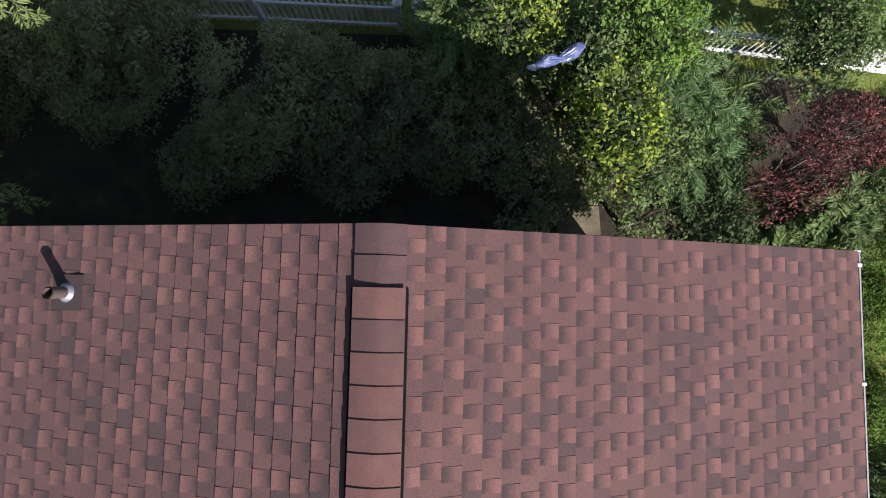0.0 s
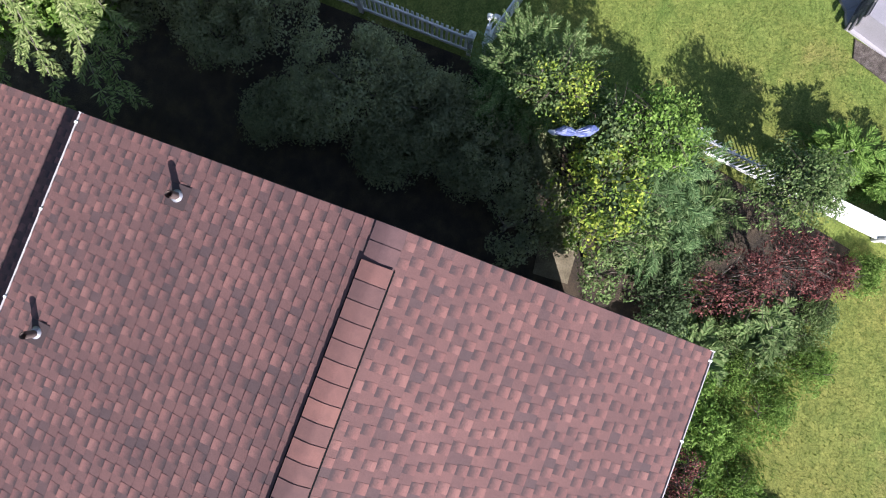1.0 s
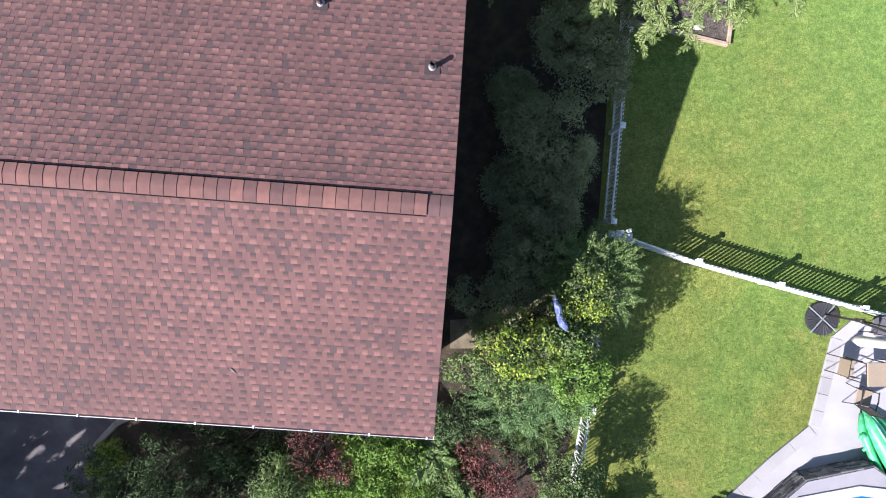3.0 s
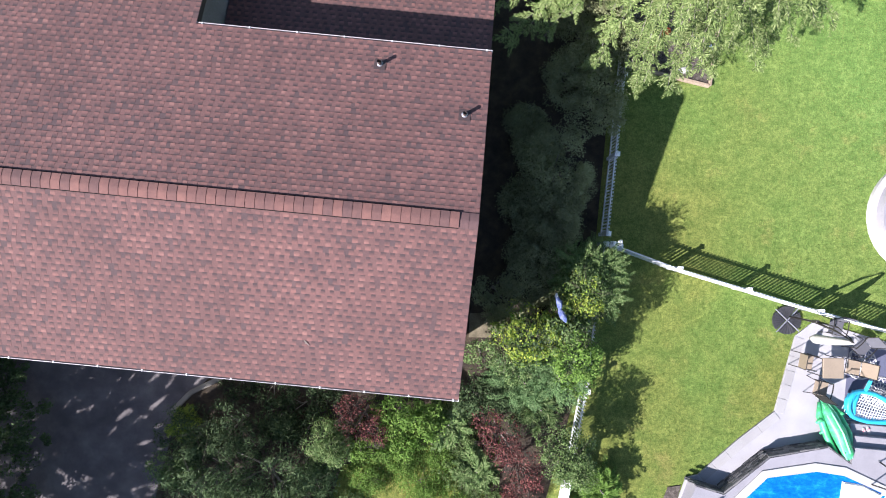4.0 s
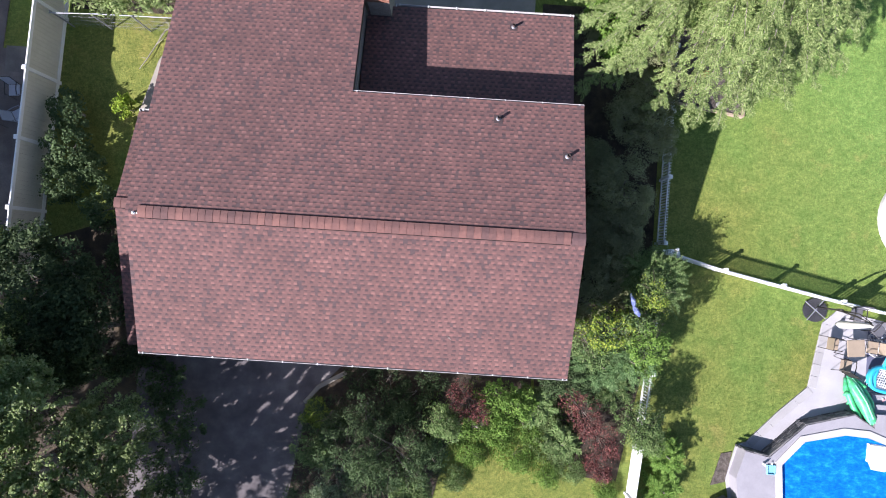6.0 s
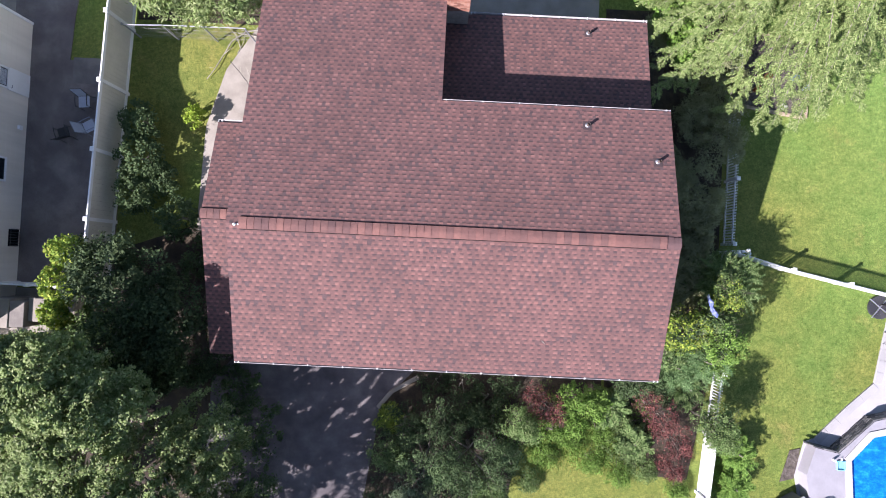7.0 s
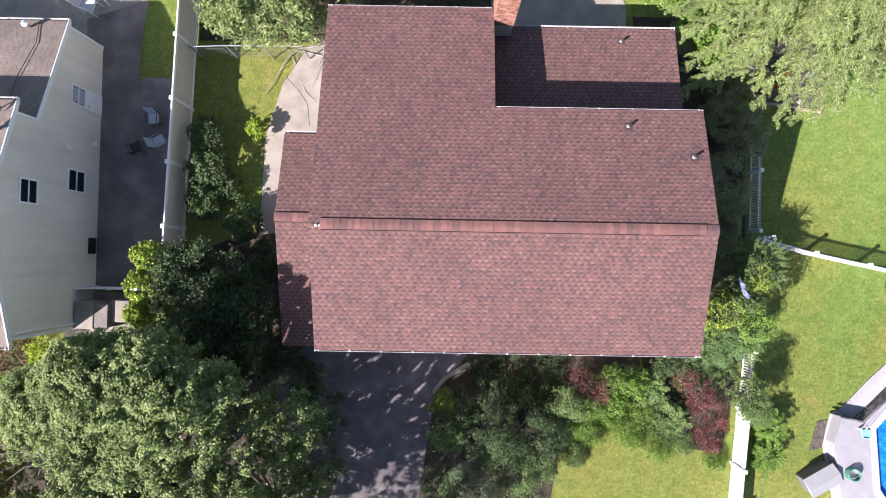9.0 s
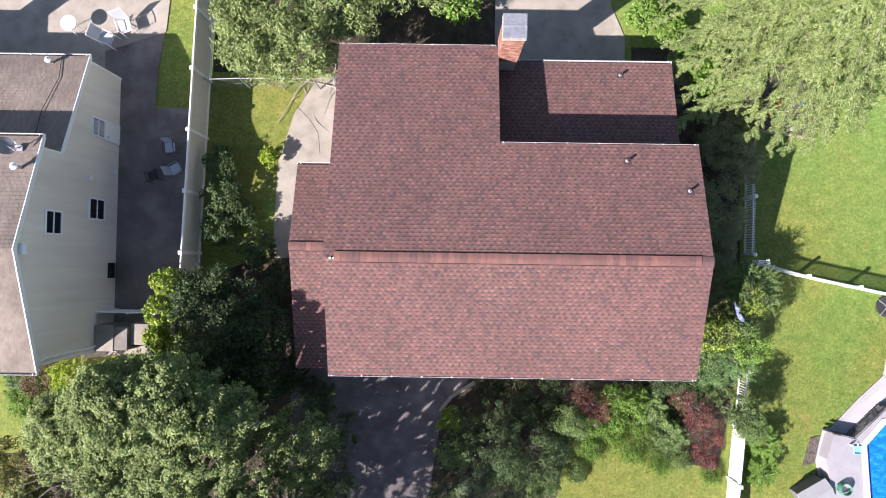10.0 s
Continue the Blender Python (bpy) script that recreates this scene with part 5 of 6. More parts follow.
def clump_points(rs, clumps, per, sub, spread, low=-0.35):
    """Points of a crown: leaves wrapped round small domes on and in the ellipsoids (x, y, z, rx, ry, rz)."""
    pts, outs = [], []
    for x, y, z, rx, ry, rz in clumps:
        d = unit(rs, sub * 3)
        d = d[d[:, 2] > low][:sub]
        k = len(d)
        r = (1 - np.abs(rs.normal(0, 0.22, (k, 1)))) * (1 + 0.16 * np.sin(5 * d[:, :1] + 3 * x) * np.cos(4 * d[:, 1:2] + y))
        cen = np.array([x, y, z]) + d * r * np.array([rx, ry, rz])
        sz = spread * rs.uniform(0.55, 1.6, (k, 1, 1))
        e = unit(rs, k * per).reshape(k, per, 3)
        e[:, :, 2] = np.where(e[:, :, 2] < -0.25, -e[:, :, 2], e[:, :, 2])
        rad = rs.uniform(0.45, 1.0, (k, per, 1)) ** 0.5 * (1 + rs.normal(0, 0.14, (k, per, 1)))
        p = cen[:, None] + e * rad * sz * np.array([1, 1, 0.75])
        pts.append(p.reshape(-1, 3))
        outs.append(e.reshape(-1, 3))
    return np.concatenate(pts), np.concatenate(outs)


def limbs(rng, at, ends, r0, parent, split=0.35, mat=M_BARK, name="limb"):
    """A tapered trunk to a fork and a bent limb to each end."""
    fork = Vector((0, 0, split))
    for e in ends:
        e = Vector(e)
        mid = fork.lerp(e, 0.5) + Vector((rng.uniform(-0.12, 0.12), rng.uniform(-0.12, 0.12), 0.12)) * e.length * 0.3
        part(name, tube([fork, fork.lerp(mid, 0.5) + Vector((0, 0, 0.05)), mid, e], [r0 * 0.6, r0 * 0.48, r0 * 0.35, r0 * 0.12], 7), mat, parent)


def shrub(name, at, clumps, mat, label, category="shrub", per=22, sub=90, spread=0.16, leaf=(0.11, 0.06), seed=1, trunk=0.05, group="", lie=0.2, low=-0.35, twigs=0, gaps=None, hole=None, turn=0.7, core=0, shafts=False):
    """A plant with its stem, limbs and a crown of leaves; clumps are given from its foot."""
    rs, rng = np.random.RandomState(seed), random.Random(seed)
    t = thing(name, at, label, category, group)
    top = min(c[2] for c in clumps)
    part("trunk", tube([(0, 0, -0.05), (0.02, 0.01, top * 0.35), (0.0, 0.03, top * 0.7)], [trunk * 1.3, trunk, trunk * 0.8], 9), M_BARK, t)
    ends = []
    for x, y, z, rx, ry, rz in clumps:
        for _ in range(3):
            ends.append((x + rng.uniform(-0.6, 0.6) * rx, y + rng.uniform(-0.6, 0.6) * ry, z + rng.uniform(0.0, 0.7) * rz))
    limbs(rng, at, ends, trunk, t, top * 0.6)
    p, o = clump_points(rs, clumps, per, sub, spread, low)
    p[:, 2] = np.maximum(p[:, 2], 0.03)
    if gaps:
        g = np.sin(2.9 * p[:, 0] + 1.3 * p[:, 1]) + np.sin(2.5 * p[:, 1] - 1.7 * p[:, 0] + 1.1 * p[:, 2]) + np.sin(4.1 * p[:, 0] - 3.3 * p[:, 1] + 2.0 * p[:, 2])
        lim = gaps - 0.95 * np.clip((p[:, 0] - 1.0) / 1.5, 0, 1)
        p, o = p[g < lim], o[g < lim]
    if shafts:
        # leaves cut out in streaks along the sun's way, shaped to dapple the driveway
        gx, gy = p[:, 0] + at[0] + 1.13 * p[:, 2], p[:, 1] + at[1] + 0.855 * p[:, 2]
        a, b = 0.8 * gx + 0.6 * gy, 0.8 * gy - 0.6 * gx
        a, b = a + rs.normal(0, 0.1, len(a)), b + rs.normal(0, 0.016, len(b))
        way = np.sin(17.0 * b + 3.0 * np.sin(2.2 * a)) + np.sin(3.4 * a + 2.4 * np.sin(4.1 * b)) + np.sin(11.0 * b - 4.0 * a) > 0.95
        dense = ~(way & (gx > -12.3) & (gx < -7.0) & (gy > -8.0))
        p, o = p[dense], o[dense]
    if hole:
        far = np.hypot((p[:, 0] - hole[0]) / hole[2], (p[:, 1] - hole[1]) / hole[3]) + 0.25 * np.sin(7 * p[:, 0] + 5 * p[:, 1]) > 1
        p, o = p[far], o[far]
    for i in range(twigs):
        x, y, z, rx, ry, rz = clumps[i % len(clumps)]
        a, l = rng.uniform(0, 6.28), rng.uniform(0.8, 1.25)
        e = Vector((x + math.cos(a) * rx * l, y + math.sin(a) * ry * l, z + rz * rng.uniform(0.2, 1.0)))
        m = Vector((x, y, z)).lerp(e, 0.5) + Vector((0, 0, rz * 0.45))
        part("twig", tube([(x * 0.6, y * 0.6, z * 0.6), m, e], [0.008, 0.006, 0.003], 5), M_TWIG, t)
    # dark-coloured inner leaves put shade into the crown's gaps and thicken its shadow
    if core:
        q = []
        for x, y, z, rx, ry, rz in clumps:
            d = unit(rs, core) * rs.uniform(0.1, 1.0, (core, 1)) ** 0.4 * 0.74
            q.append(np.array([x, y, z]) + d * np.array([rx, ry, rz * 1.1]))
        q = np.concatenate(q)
        soup("inner_leaves", leaf_faces(rs, q, unit(rs, len(q)), 0.1, 0.06, 0.3).reshape(-1, 3), 4, L_DEEP_SHADE, t)
    soup("crown", leaf_faces(rs, p, o, *leaf, lie, turn).reshape(-1, 3), 4, mat, t)
    return t


def fronds(name, at, n, length, mat, label, seed, height=1.2, category="shrub", spread_up=0.35, twig=0.1, droop=0.35, group="", base_spread=0.25, nl=(0.11, 0.01)):
    """A feathery conifer shrub: many sprays fan from the foot, each lined with short needles."""
    rs, rng = np.random.RandomState(seed), random.Random(seed)
    t = thing(name, at, label, category, group)
    faces = []
    stem = tube([(0, 0, -0.05), (0, 0, height * 0.8)], [0.05, 0.02], 8)
    part("trunk", stem, M_BARK, t)
    for i in range(n):
        a = rs.uniform(0, 2 * math.pi)
        h = height * rs.uniform(0.15, 1.0)
        ln = length * rs.uniform(0.55, 1.1) * (1.1 - 0.55 * h / height)
        k = 24
        s = np.linspace(0, 1, k)[:, None]
        dirv = np.array([math.cos(a), math.sin(a), 0.0])
        start = np.array([*rs.uniform(-base_spread, base_spread, 2), h * 0.75]) + dirv * length * 0.35 * rs.uniform(0, 1)
        ln *= 0.8
        pth = start + dirv * ln * s + np.array([0, 0, 1.0]) * (spread_up * ln * s - droop * ln * s ** 2)
        side = np.array([-dirv[1], dirv[0], 0.0])
        for sg in (-1, 1):
            q = pth[1:]
            w = (nl[0] * (1.15 - s[1:]) * np.minimum(1, s[1:] * 5) + 0.025) * rs.uniform(0.7, 1.3, (k - 1, 1))
            tip = q + (dirv * 0.85 + side * sg * rs.uniform(0.5, 0.95, (k - 1, 1)) + np.array([0, 0, 1]) * rs.normal(0, 0.22, (k - 1, 1))) * w * 1.4
            m = (q + tip) / 2
            wv = np.cross(tip - q, np.array([0, 0, 1.0]))
            wv /= np.linalg.norm(wv, axis=1, keepdims=True) + 1e-6
            wv = wv * nl[1] + np.array([0, 0, 1]) * rs.normal(0, nl[1] * 0.7, (k - 1, 1))
            faces.append(np.stack([q, m + wv, tip, m - wv], 1))
    soup("foliage", np.concatenate(faces).reshape(-1, 3), 4, mat, t)
    return t


def spruce(at, height, reach, seed, nlimb=120):
    """A spruce with long drooping boughs: trunk, boughs, and side twigs fringed with needles."""
    rs = np.random.RandomState(seed)
    t = thing("spruce_tree", at, "tall spruce with long drooping yellow-green boughs", "tree")
    part("trunk", tube([(0, 0, -0.1), (0.05, 0, height * 0.4), (0, 0, height)], [0.28, 0.2, 0.03], 10), M_BARK, t)
    faces, n = [], nlimb
    Z = np.array([0, 0, 1.0])

    def plume(q, along, across, size):
        """Needles on both sides of a twig through the points q, shorter towards its tip."""
        m = len(q)
        taper = (1.15 - np.linspace(0, 1, m) ** 2 * 0.7)[:, None]
        for sg in (-1, 1):
            L = size * rs.uniform(0.7, 1.25, (m, 1)) * taper
            tip = q + (along * rs.uniform(0.5, 1.0, (m, 1)) + across * sg * rs.uniform(0.45, 0.9, (m, 1)) + Z * rs.normal(-0.12, 0.25, (m, 1))) * L
            wid = np.cross(tip - q, unit(rs, m) * 0.5 + Z)
            wid = wid / (np.linalg.norm(wid, axis=1, keepdims=True) + 1e-6) * 0.0135
            mid = q * 0.55 + tip * 0.45
            faces.append(np.stack([q, mid + wid, tip, mid - wid], 1))

    for i in range(n):
        f = (i + 0.5) / n
        h = 3.0 + (height - 3.2) * f ** 1.7
        a = i * 2.399963 + rs.normal(0, 0.3)
        ln = reach * (1 - 0.92 * (h / height) ** 1.25) * rs.uniform(0.8, 1.12) * (1 - 0.25 * max(0.0, -math.cos(a)) ** 1.2 - 0.2 * max(0.0, math.cos(a))) + 0.5
        ln = min(ln, rs.uniform(0.84, 1.06) * 5.1 / max(0.2, -math.sin(a)))
        d = np.array([math.cos(a), math.sin(a), 0.0])
        side = np.array([-d[1], d[0], 0.0])
        steps = max(8, int(ln / 0.1))
        s = np.linspace(0.0, 1, steps)[:, None]
        bend, lobe = rs.normal(0, 0.13), rs.uniform(0, 6.28)
        sag = rs.uniform(0.8, 1.25)
        pth = Z * h + d * ln * s + side * (ln * bend * s ** 2 + 0.1 * np.sin(5 * s + lobe)) + Z * (ln * (0.16 * s - sag * 0.34 * s ** 2 - 0.04 * s ** 6))
        k = sorted({*range(0, steps, max(1, steps // 7)), steps - 1})
        part("bough", tube([tuple(pth[j]) for j in k], [0.026 * (1 - 0.8 * j / steps) for j in k], 5), M_BARK, t)
        plume(pth[steps // 3:], d, side, 0.1)
        for j in range(max(2, steps // 7), steps):
            u = j / (steps - 1)
            for sg in ((-1, 1) if j % 2 else (1,) if j % 4 else (-1,)):
                tl = (0.22 + 0.78 * (1 - u) ** 0.5) * rs.uniform(0.6, 1.15) * min(1.0, 0.4 + ln / 5) * (0.62 + 0.38 * math.sin(0.85 * j + lobe + sg))
                td = d * rs.uniform(0.45, 1.0) + side * sg * rs.uniform(0.35, 0.95)
                td /= np.linalg.norm(td)
                m = max(6, int(tl / 0.026))
                v = np.linspace(0.05, 1, m)[:, None]
                hang = rs.uniform(0.15, 0.75)
                q = pth[j] + td * tl * v - Z * tl * hang * (0.3 * v + 0.5 * v ** 2)
                plume(q, td, np.array([-td[1], td[0], 0.0]), 0.105)
    soup("needles", np.concatenate(faces).reshape(-1, 3), 4, L_SPRUCE, t)
    return t


spruce((4.5, 9.8, 0), 13.0, 6.8, 5, 245)

# shaded shrubs between the gable wall and the fence
for i, (x, y, r, h) in enumerate(((2.4, 2.4, 1.1, 2.3), (3.1, 4.8, 1.15, 2.0), (3.2, 6.6, 1.2, 1.9), (2.5, 1.0, 0.75, 1.8), (1.8, 1.2, 0.75, 1.3), (2.3, -0.5, 0.95, 1.8), (1.6, 3.6, 0.6, 1.1), (1.7, 8.3, 0.9, 1.3))):
    shrub("shade_shrub", (x, y, 0), [(0, 0, h * 0.62, r, r * 1.05, h * 0.38), (0.3 * r, -0.5 * r, h * 0.5, r * 0.7, r * 0.7, h * 0.34), (-0.5 * r, 0.4 * r, h * 0.42, r * 0.6, r * 0.6, h * 0.3)], L_SHADE,
          "dense dark green shrub in the shade of the gable", per=110, sub=62, spread=0.2, leaf=(0.06, 0.032), turn=0.6, seed=30 + i, trunk=0.07, group="shaded shrubs")
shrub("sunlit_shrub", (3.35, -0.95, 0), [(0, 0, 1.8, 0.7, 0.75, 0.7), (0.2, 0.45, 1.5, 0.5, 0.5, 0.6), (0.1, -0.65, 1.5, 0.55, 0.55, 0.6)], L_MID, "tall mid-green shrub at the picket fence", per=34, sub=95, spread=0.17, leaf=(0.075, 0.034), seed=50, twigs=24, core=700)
fronds("feathery_shrub", (3.5, -0.8, 0), 800, 1.0, L_MID, "tall feathery mid-green shrub growing over the fence corner", 250, 2.8, spread_up=0.55, droop=0.3, base_spread=0.6, nl=(0.045, 0.007))
shrub("yellow_shrub", (3.2, -1.1, 0), [(0, 0, 2.2, 0.5, 0.6, 0.6), (0.3, -0.5, 2.0, 0.4, 0.4, 0.5)], L_YELLOW, "sparse yellow-green shrub among the feathery one", per=14, sub=40, spread=0.14, leaf=(0.06, 0.03), seed=256, twigs=10)
shrub("yellow_shrub", (2.0, -2.45, 0), [(0, 0, 1.9, 0.95, 0.75, 0.8), (0.7, 0.1, 1.75, 0.55, 0.5, 0.55)], L_YELLOW, "yellow-green leafy shrub catching the sun", per=26, sub=64, spread=0.17, leaf=(0.08, 0.045), seed=51, twigs=16, core=700)
shrub("leafy_shrub", (2.9, -2.2, 0), [(0, 0, 2.1, 0.7, 0.6, 0.6), (0.3, -0.5, 1.5, 0.5, 0.5, 0.5)], L_MID, "mid-green shrub beside the yellow one", per=34, sub=48, spread=0.17, leaf=(0.075, 0.036), seed=251, twigs=16, core=700)
shrub("leafy_shrub", (1.35, -2.9, 0), [(0, 0, 1.5, 0.5, 0.6, 0.6), (0.4, -0.6, 1.4, 0.6, 0.5, 0.5)], L_MID, "sparse green shrub with bare twigs by the slab", per=20, sub=40, spread=0.16, leaf=(0.07, 0.042), seed=52, twigs=20)
shrub("leafy_shrub", (0.75, -3.35, 0), [(0, 0, 0.9, 0.5, 0.5, 0.5)], L_MID, "sparse green shrub at the house corner", per=26, sub=34, spread=0.16, leaf=(0.065, 0.04), seed=252, twigs=8)
shrub("shade_shrub", (1.0, -1.35, 0), [(0, 0, 1.0, 0.7, 0.6, 0.6)], L_SHADE, "dense dark green shrub in the shade of the gable", per=130, sub=22, spread=0.22, leaf=(0.06, 0.036), seed=253)
shrub("shade_shrub", (1.6, -1.75, 0), [(0, 0, 1.1, 0.65, 0.6, 0.6), (-0.3, -0.5, 0.8, 0.5, 0.4, 0.4)], L_SHADE, "dense dark green shrub in the shade of the gable", per=120, sub=30, spread=0.2, leaf=(0.06, 0.035), seed=254)
shrub("leafy_shrub", (3.2, -2.9, 0), [(0, 0, 2.2, 0.7, 0.7, 0.7), (0.2, -0.7, 1.2, 0.6, 0.6, 0.6)], L_BRIGHT, "bright green shrub at the picket fence", per=34, sub=80, spread=0.17, leaf=(0.075, 0.036), seed=53, twigs=16, core=700)
# low plants added here with the deep shade put into their leaf colour
for i, (x, y, r, h) in enumerate(((1.5, -4.2, 0.6, 0.9), (2.4, -5.1, 0.7, 0.7), (3.0, -4.9, 0.6, 0.8))):
    shrub("undergrowth", (x, y, 0), [(0, 0, h * 0.5, r, r, h * 0.45)], L_DEEP_SHADE, "low growth between the junipers, coloured dark for the deep shade", per=40, sub=34, spread=0.18, leaf=(0.08, 0.035), seed=230 + i, trunk=0.03, group="low growth between the junipers")
fronds("juniper", (2.0, -3.9, 0), 250, 1.0, L_BLUE, "blue-green feathery juniper beside the house corner", 54, 2.1, nl=(0.075, 0.007), base_spread=0.5)
fronds("juniper", (2.9, -3.6, 0), 260, 1.0, L_BLUE, "blue-green feathery juniper by the fence", 55, 2.6, nl=(0.075, 0.007), base_spread=0.5)
fronds("juniper", (2.6, -4.7, 0), 90, 0.8, L_MID, "green feathery juniper by the fence", 56, 1.7)
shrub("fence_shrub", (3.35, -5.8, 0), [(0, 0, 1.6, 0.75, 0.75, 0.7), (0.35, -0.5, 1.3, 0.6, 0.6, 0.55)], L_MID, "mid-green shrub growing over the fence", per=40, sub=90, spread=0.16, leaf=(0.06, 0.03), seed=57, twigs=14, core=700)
fronds("sumac", (4.75, -7.1, 0), 150, 0.72, L_BRIGHT, "bright green fern-leaved shrub outside the fence", 58, 1.2, nl=(0.09, 0.009))
fronds("sumac", (4.7, -8.4, 0), 140, 0.75, L_BRIGHT, "bright green fern-leaved shrub outside the fence", 59, 1.0, nl=(0.09, 0.009))
shrub("soil_shrub", (0.7, -4.6, 0), [(0, 0, 0.9, 0.7, 0.55, 0.5), (0.7, 0.1, 0.9, 0.5, 0.5, 0.45)], L_DARK, "dark green shrub under the front eave", per=30, sub=60, spread=0.15, leaf=(0.065, 0.04), seed=60, twigs=10, core=500)
# red barberries
for k, (x, y, h, r, n) in enumerate(((-2.55, -5.45, 2.3, 0.75, 1), (1.45, -5.5, 2.4, 0.75, 2), (2.2, -6.55, 1.6, 0.75, 2), (2.35, -7.75, 0.95, 0.5, 1))):
    cl = [(0, 0, h * 0.62, r * 0.8, r * 0.85, h * 0.36), (0.45 * r, -0.5 * r, h * 0.45, r * 0.6, r * 0.6, h * 0.3), (-0.5 * r, 0.35 * r, h * 0.45, r * 0.55, r * 0.6, h * 0.3)]
    shrub("red_barberry", (x, y, 0), cl, L_RED, "dark red barberry with thin arching twigs" if n == 2 else "small dark red barberry at the lawn edge", per=9, sub=80, spread=0.1, leaf=(0.06, 0.026), seed=61 + k, trunk=0.04, twigs=60, group="red barberries")
shrub("perennials", (-1.5, -5.3, 0), [(0, 0, 0.9, 0.7, 0.6, 0.5), (0.8, -0.2, 0.8, 0.6, 0.5, 0.4)], L_BRIGHT, "bright leafy perennials under the eave", per=26, sub=70, spread=0.14, leaf=(0.1, 0.045), seed=65)
shrub("perennials", (-2.3, -6.6, 0), [(0, 0, 0.5, 0.8, 0.4, 0.35), (0.9, 0.2, 0.45, 0.6, 0.4, 0.3)], L_BRIGHT, "low bright green perennials at the lawn edge", per=26, sub=70, spread=0.14, leaf=(0.1, 0.036), seed=66)
fronds("ornamental_grass", (0.0, -5.6, 0), 150, 0.75, L_MID, "tuft of arching green grass", 67, 0.9, spread_up=0.7, nl=(0.1, 0.02))
fronds("ornamental_grass", (1.0, -7.0, 0), 130, 0.7, L_MID, "tuft of arching green grass", 68, 0.7, spread_up=0.7, nl=(0.1, 0.02))
for k, (x, y, r, mat) in enumerate(((0.6, -7.1, 0.8, L_MID), (-0.4, -6.5, 0.7, L_BRIGHT), (1.4, -7.9, 0.55, L_MID), (0.4, -6.1, 0.6, L_MID), (-1.4, -6.9, 0.5, L_BRIGHT), (-2.4, -7.5, 0.6, L_BRIGHT), (-0.7, -7.6, 0.65, L_BRIGHT), (0.4, -8.1, 0.6, L_BRIGHT), (2.7, -8.6, 0.45, L_BRIGHT), (-3.0, -8.5, 0.55, L_MID))):
    shrub("weed_clump", (x, y, 0), [(0, 0, 0.2, r, r * 0.8, 0.25), (0.4 * r, -0.5 * r, 0.15, r * 0.6, r * 0.5, 0.2)], mat, "low fuzzy green weeds at the lawn edge", "weeds", per=24, sub=70, spread=0.13, leaf=(0.07, 0.018), seed=300 + k, trunk=0.015, group="weeds at the lawn edge", twigs=8)
# front shrub mass
for i, (x, y, r, h) in enumerate(((-7.6, -6.5, 0.8, 1.6), (-6.3, -6.1, 0.9, 1.9), (-3.45, -6.1, 0.5, 2.3), (-6.6, -7.3, 1.1, 2.7), (-5.2, -7.3, 1.2, 2.5), (-7.2, -8.8, 0.95, 1.4), (-5.6, -8.8, 1.1, 1.6), (-4.2, -7.2, 0.8, 1.5), (-6.4, -10.3, 1.0, 1.4), (-8.1, -7.6, 0.65, 1.1), (-8.3, -9.6, 0.8, 1.2), (-4.6, -8.6, 0.8, 1.2), (-5.2, -6.0, 0.5, 0.9))):
    shrub("front_shrub", (x, y, 0), [(0, 0, h * 0.6, r, r, h * 0.4), (0.45 * r, -0.4 * r, h * 0.5, r * 0.65, r * 0.65, h * 0.36)], L_MID if i in (2, 6, 9, 11) else L_DEEP_SHADE if i in (0, 1, 12) else L_GREY if i in (5, 8) else L_DARK,
          "dense green shrub beside the driveway", per=60, sub=30, spread=0.24, leaf=(0.12, 0.027), seed=80 + i, trunk=0.06, twigs=10, group="front shrubs")
# added plants whose dark colour stands in for the shaded gap below the eave
for i, (x, y, r, h) in enumerate(((-4.5, -5.5, 0.7, 0.6), (-5.5, -5.0, 0.7, 0.55), (-3.9, -4.8, 0.6, 0.55), (-4.3, -6.2, 0.6, 0.7), (-6.5, -5.0, 0.6, 0.5))):
    shrub("undergrowth", (x, y, 0), [(0, 0, h * 0.5, r, r, h * 0.45)], L_DEEP_SHADE, "low growth under the front shrubs, coloured dark for the shade", per=40, sub=30, spread=0.18, leaf=(0.09, 0.03), seed=180 + i, trunk=0.03, group="low growth under the eave")
fronds("yellow_edging", (-8.2, -6.5, 0), 70, 0.5, L_YELLOW, "small yellow-green plant at the driveway edge", 95, 0.5)

# big tree before the house
BIG_CROWN = [(-17.6, -8.4, 4.6, 3.0, 3.0, 1.7), (-20.2, -7.3, 4.4, 2.5, 2.5, 1.4), (-18.6, -5.4, 4.9, 2.4, 1.8, 1.5), (-19.8, -10.6, 4.8, 2.8, 2.5, 1.7), (-22.4, -9.8, 4.0, 2.0, 2.0, 1.4),
      (-20.9, -5.7, 4.4, 1.6, 1.3, 1.1), (-17.4, -12.2, 4.4, 2.6, 2.0, 1.5), (-16.8, -6.1, 5.0, 2.1, 1.8, 1.6), (-17.2, -4.9, 5.0, 1.9, 1.3, 1.3), (-15.6, -5.3, 4.7, 1.5, 1.2, 1.2), (-17.7, -4.1, 4.7, 1.6, 1.1, 1.2), (-19.3, -4.3, 5.1, 1.5, 1.1, 1.1), (-16.2, -4.7, 4.6, 1.3, 1.0, 1.1), (-20.0, -8.6, 4.6, 2.4, 2.2, 1.5), (-15.6, -8.6, 4.9, 2.0, 1.8, 1.3)]
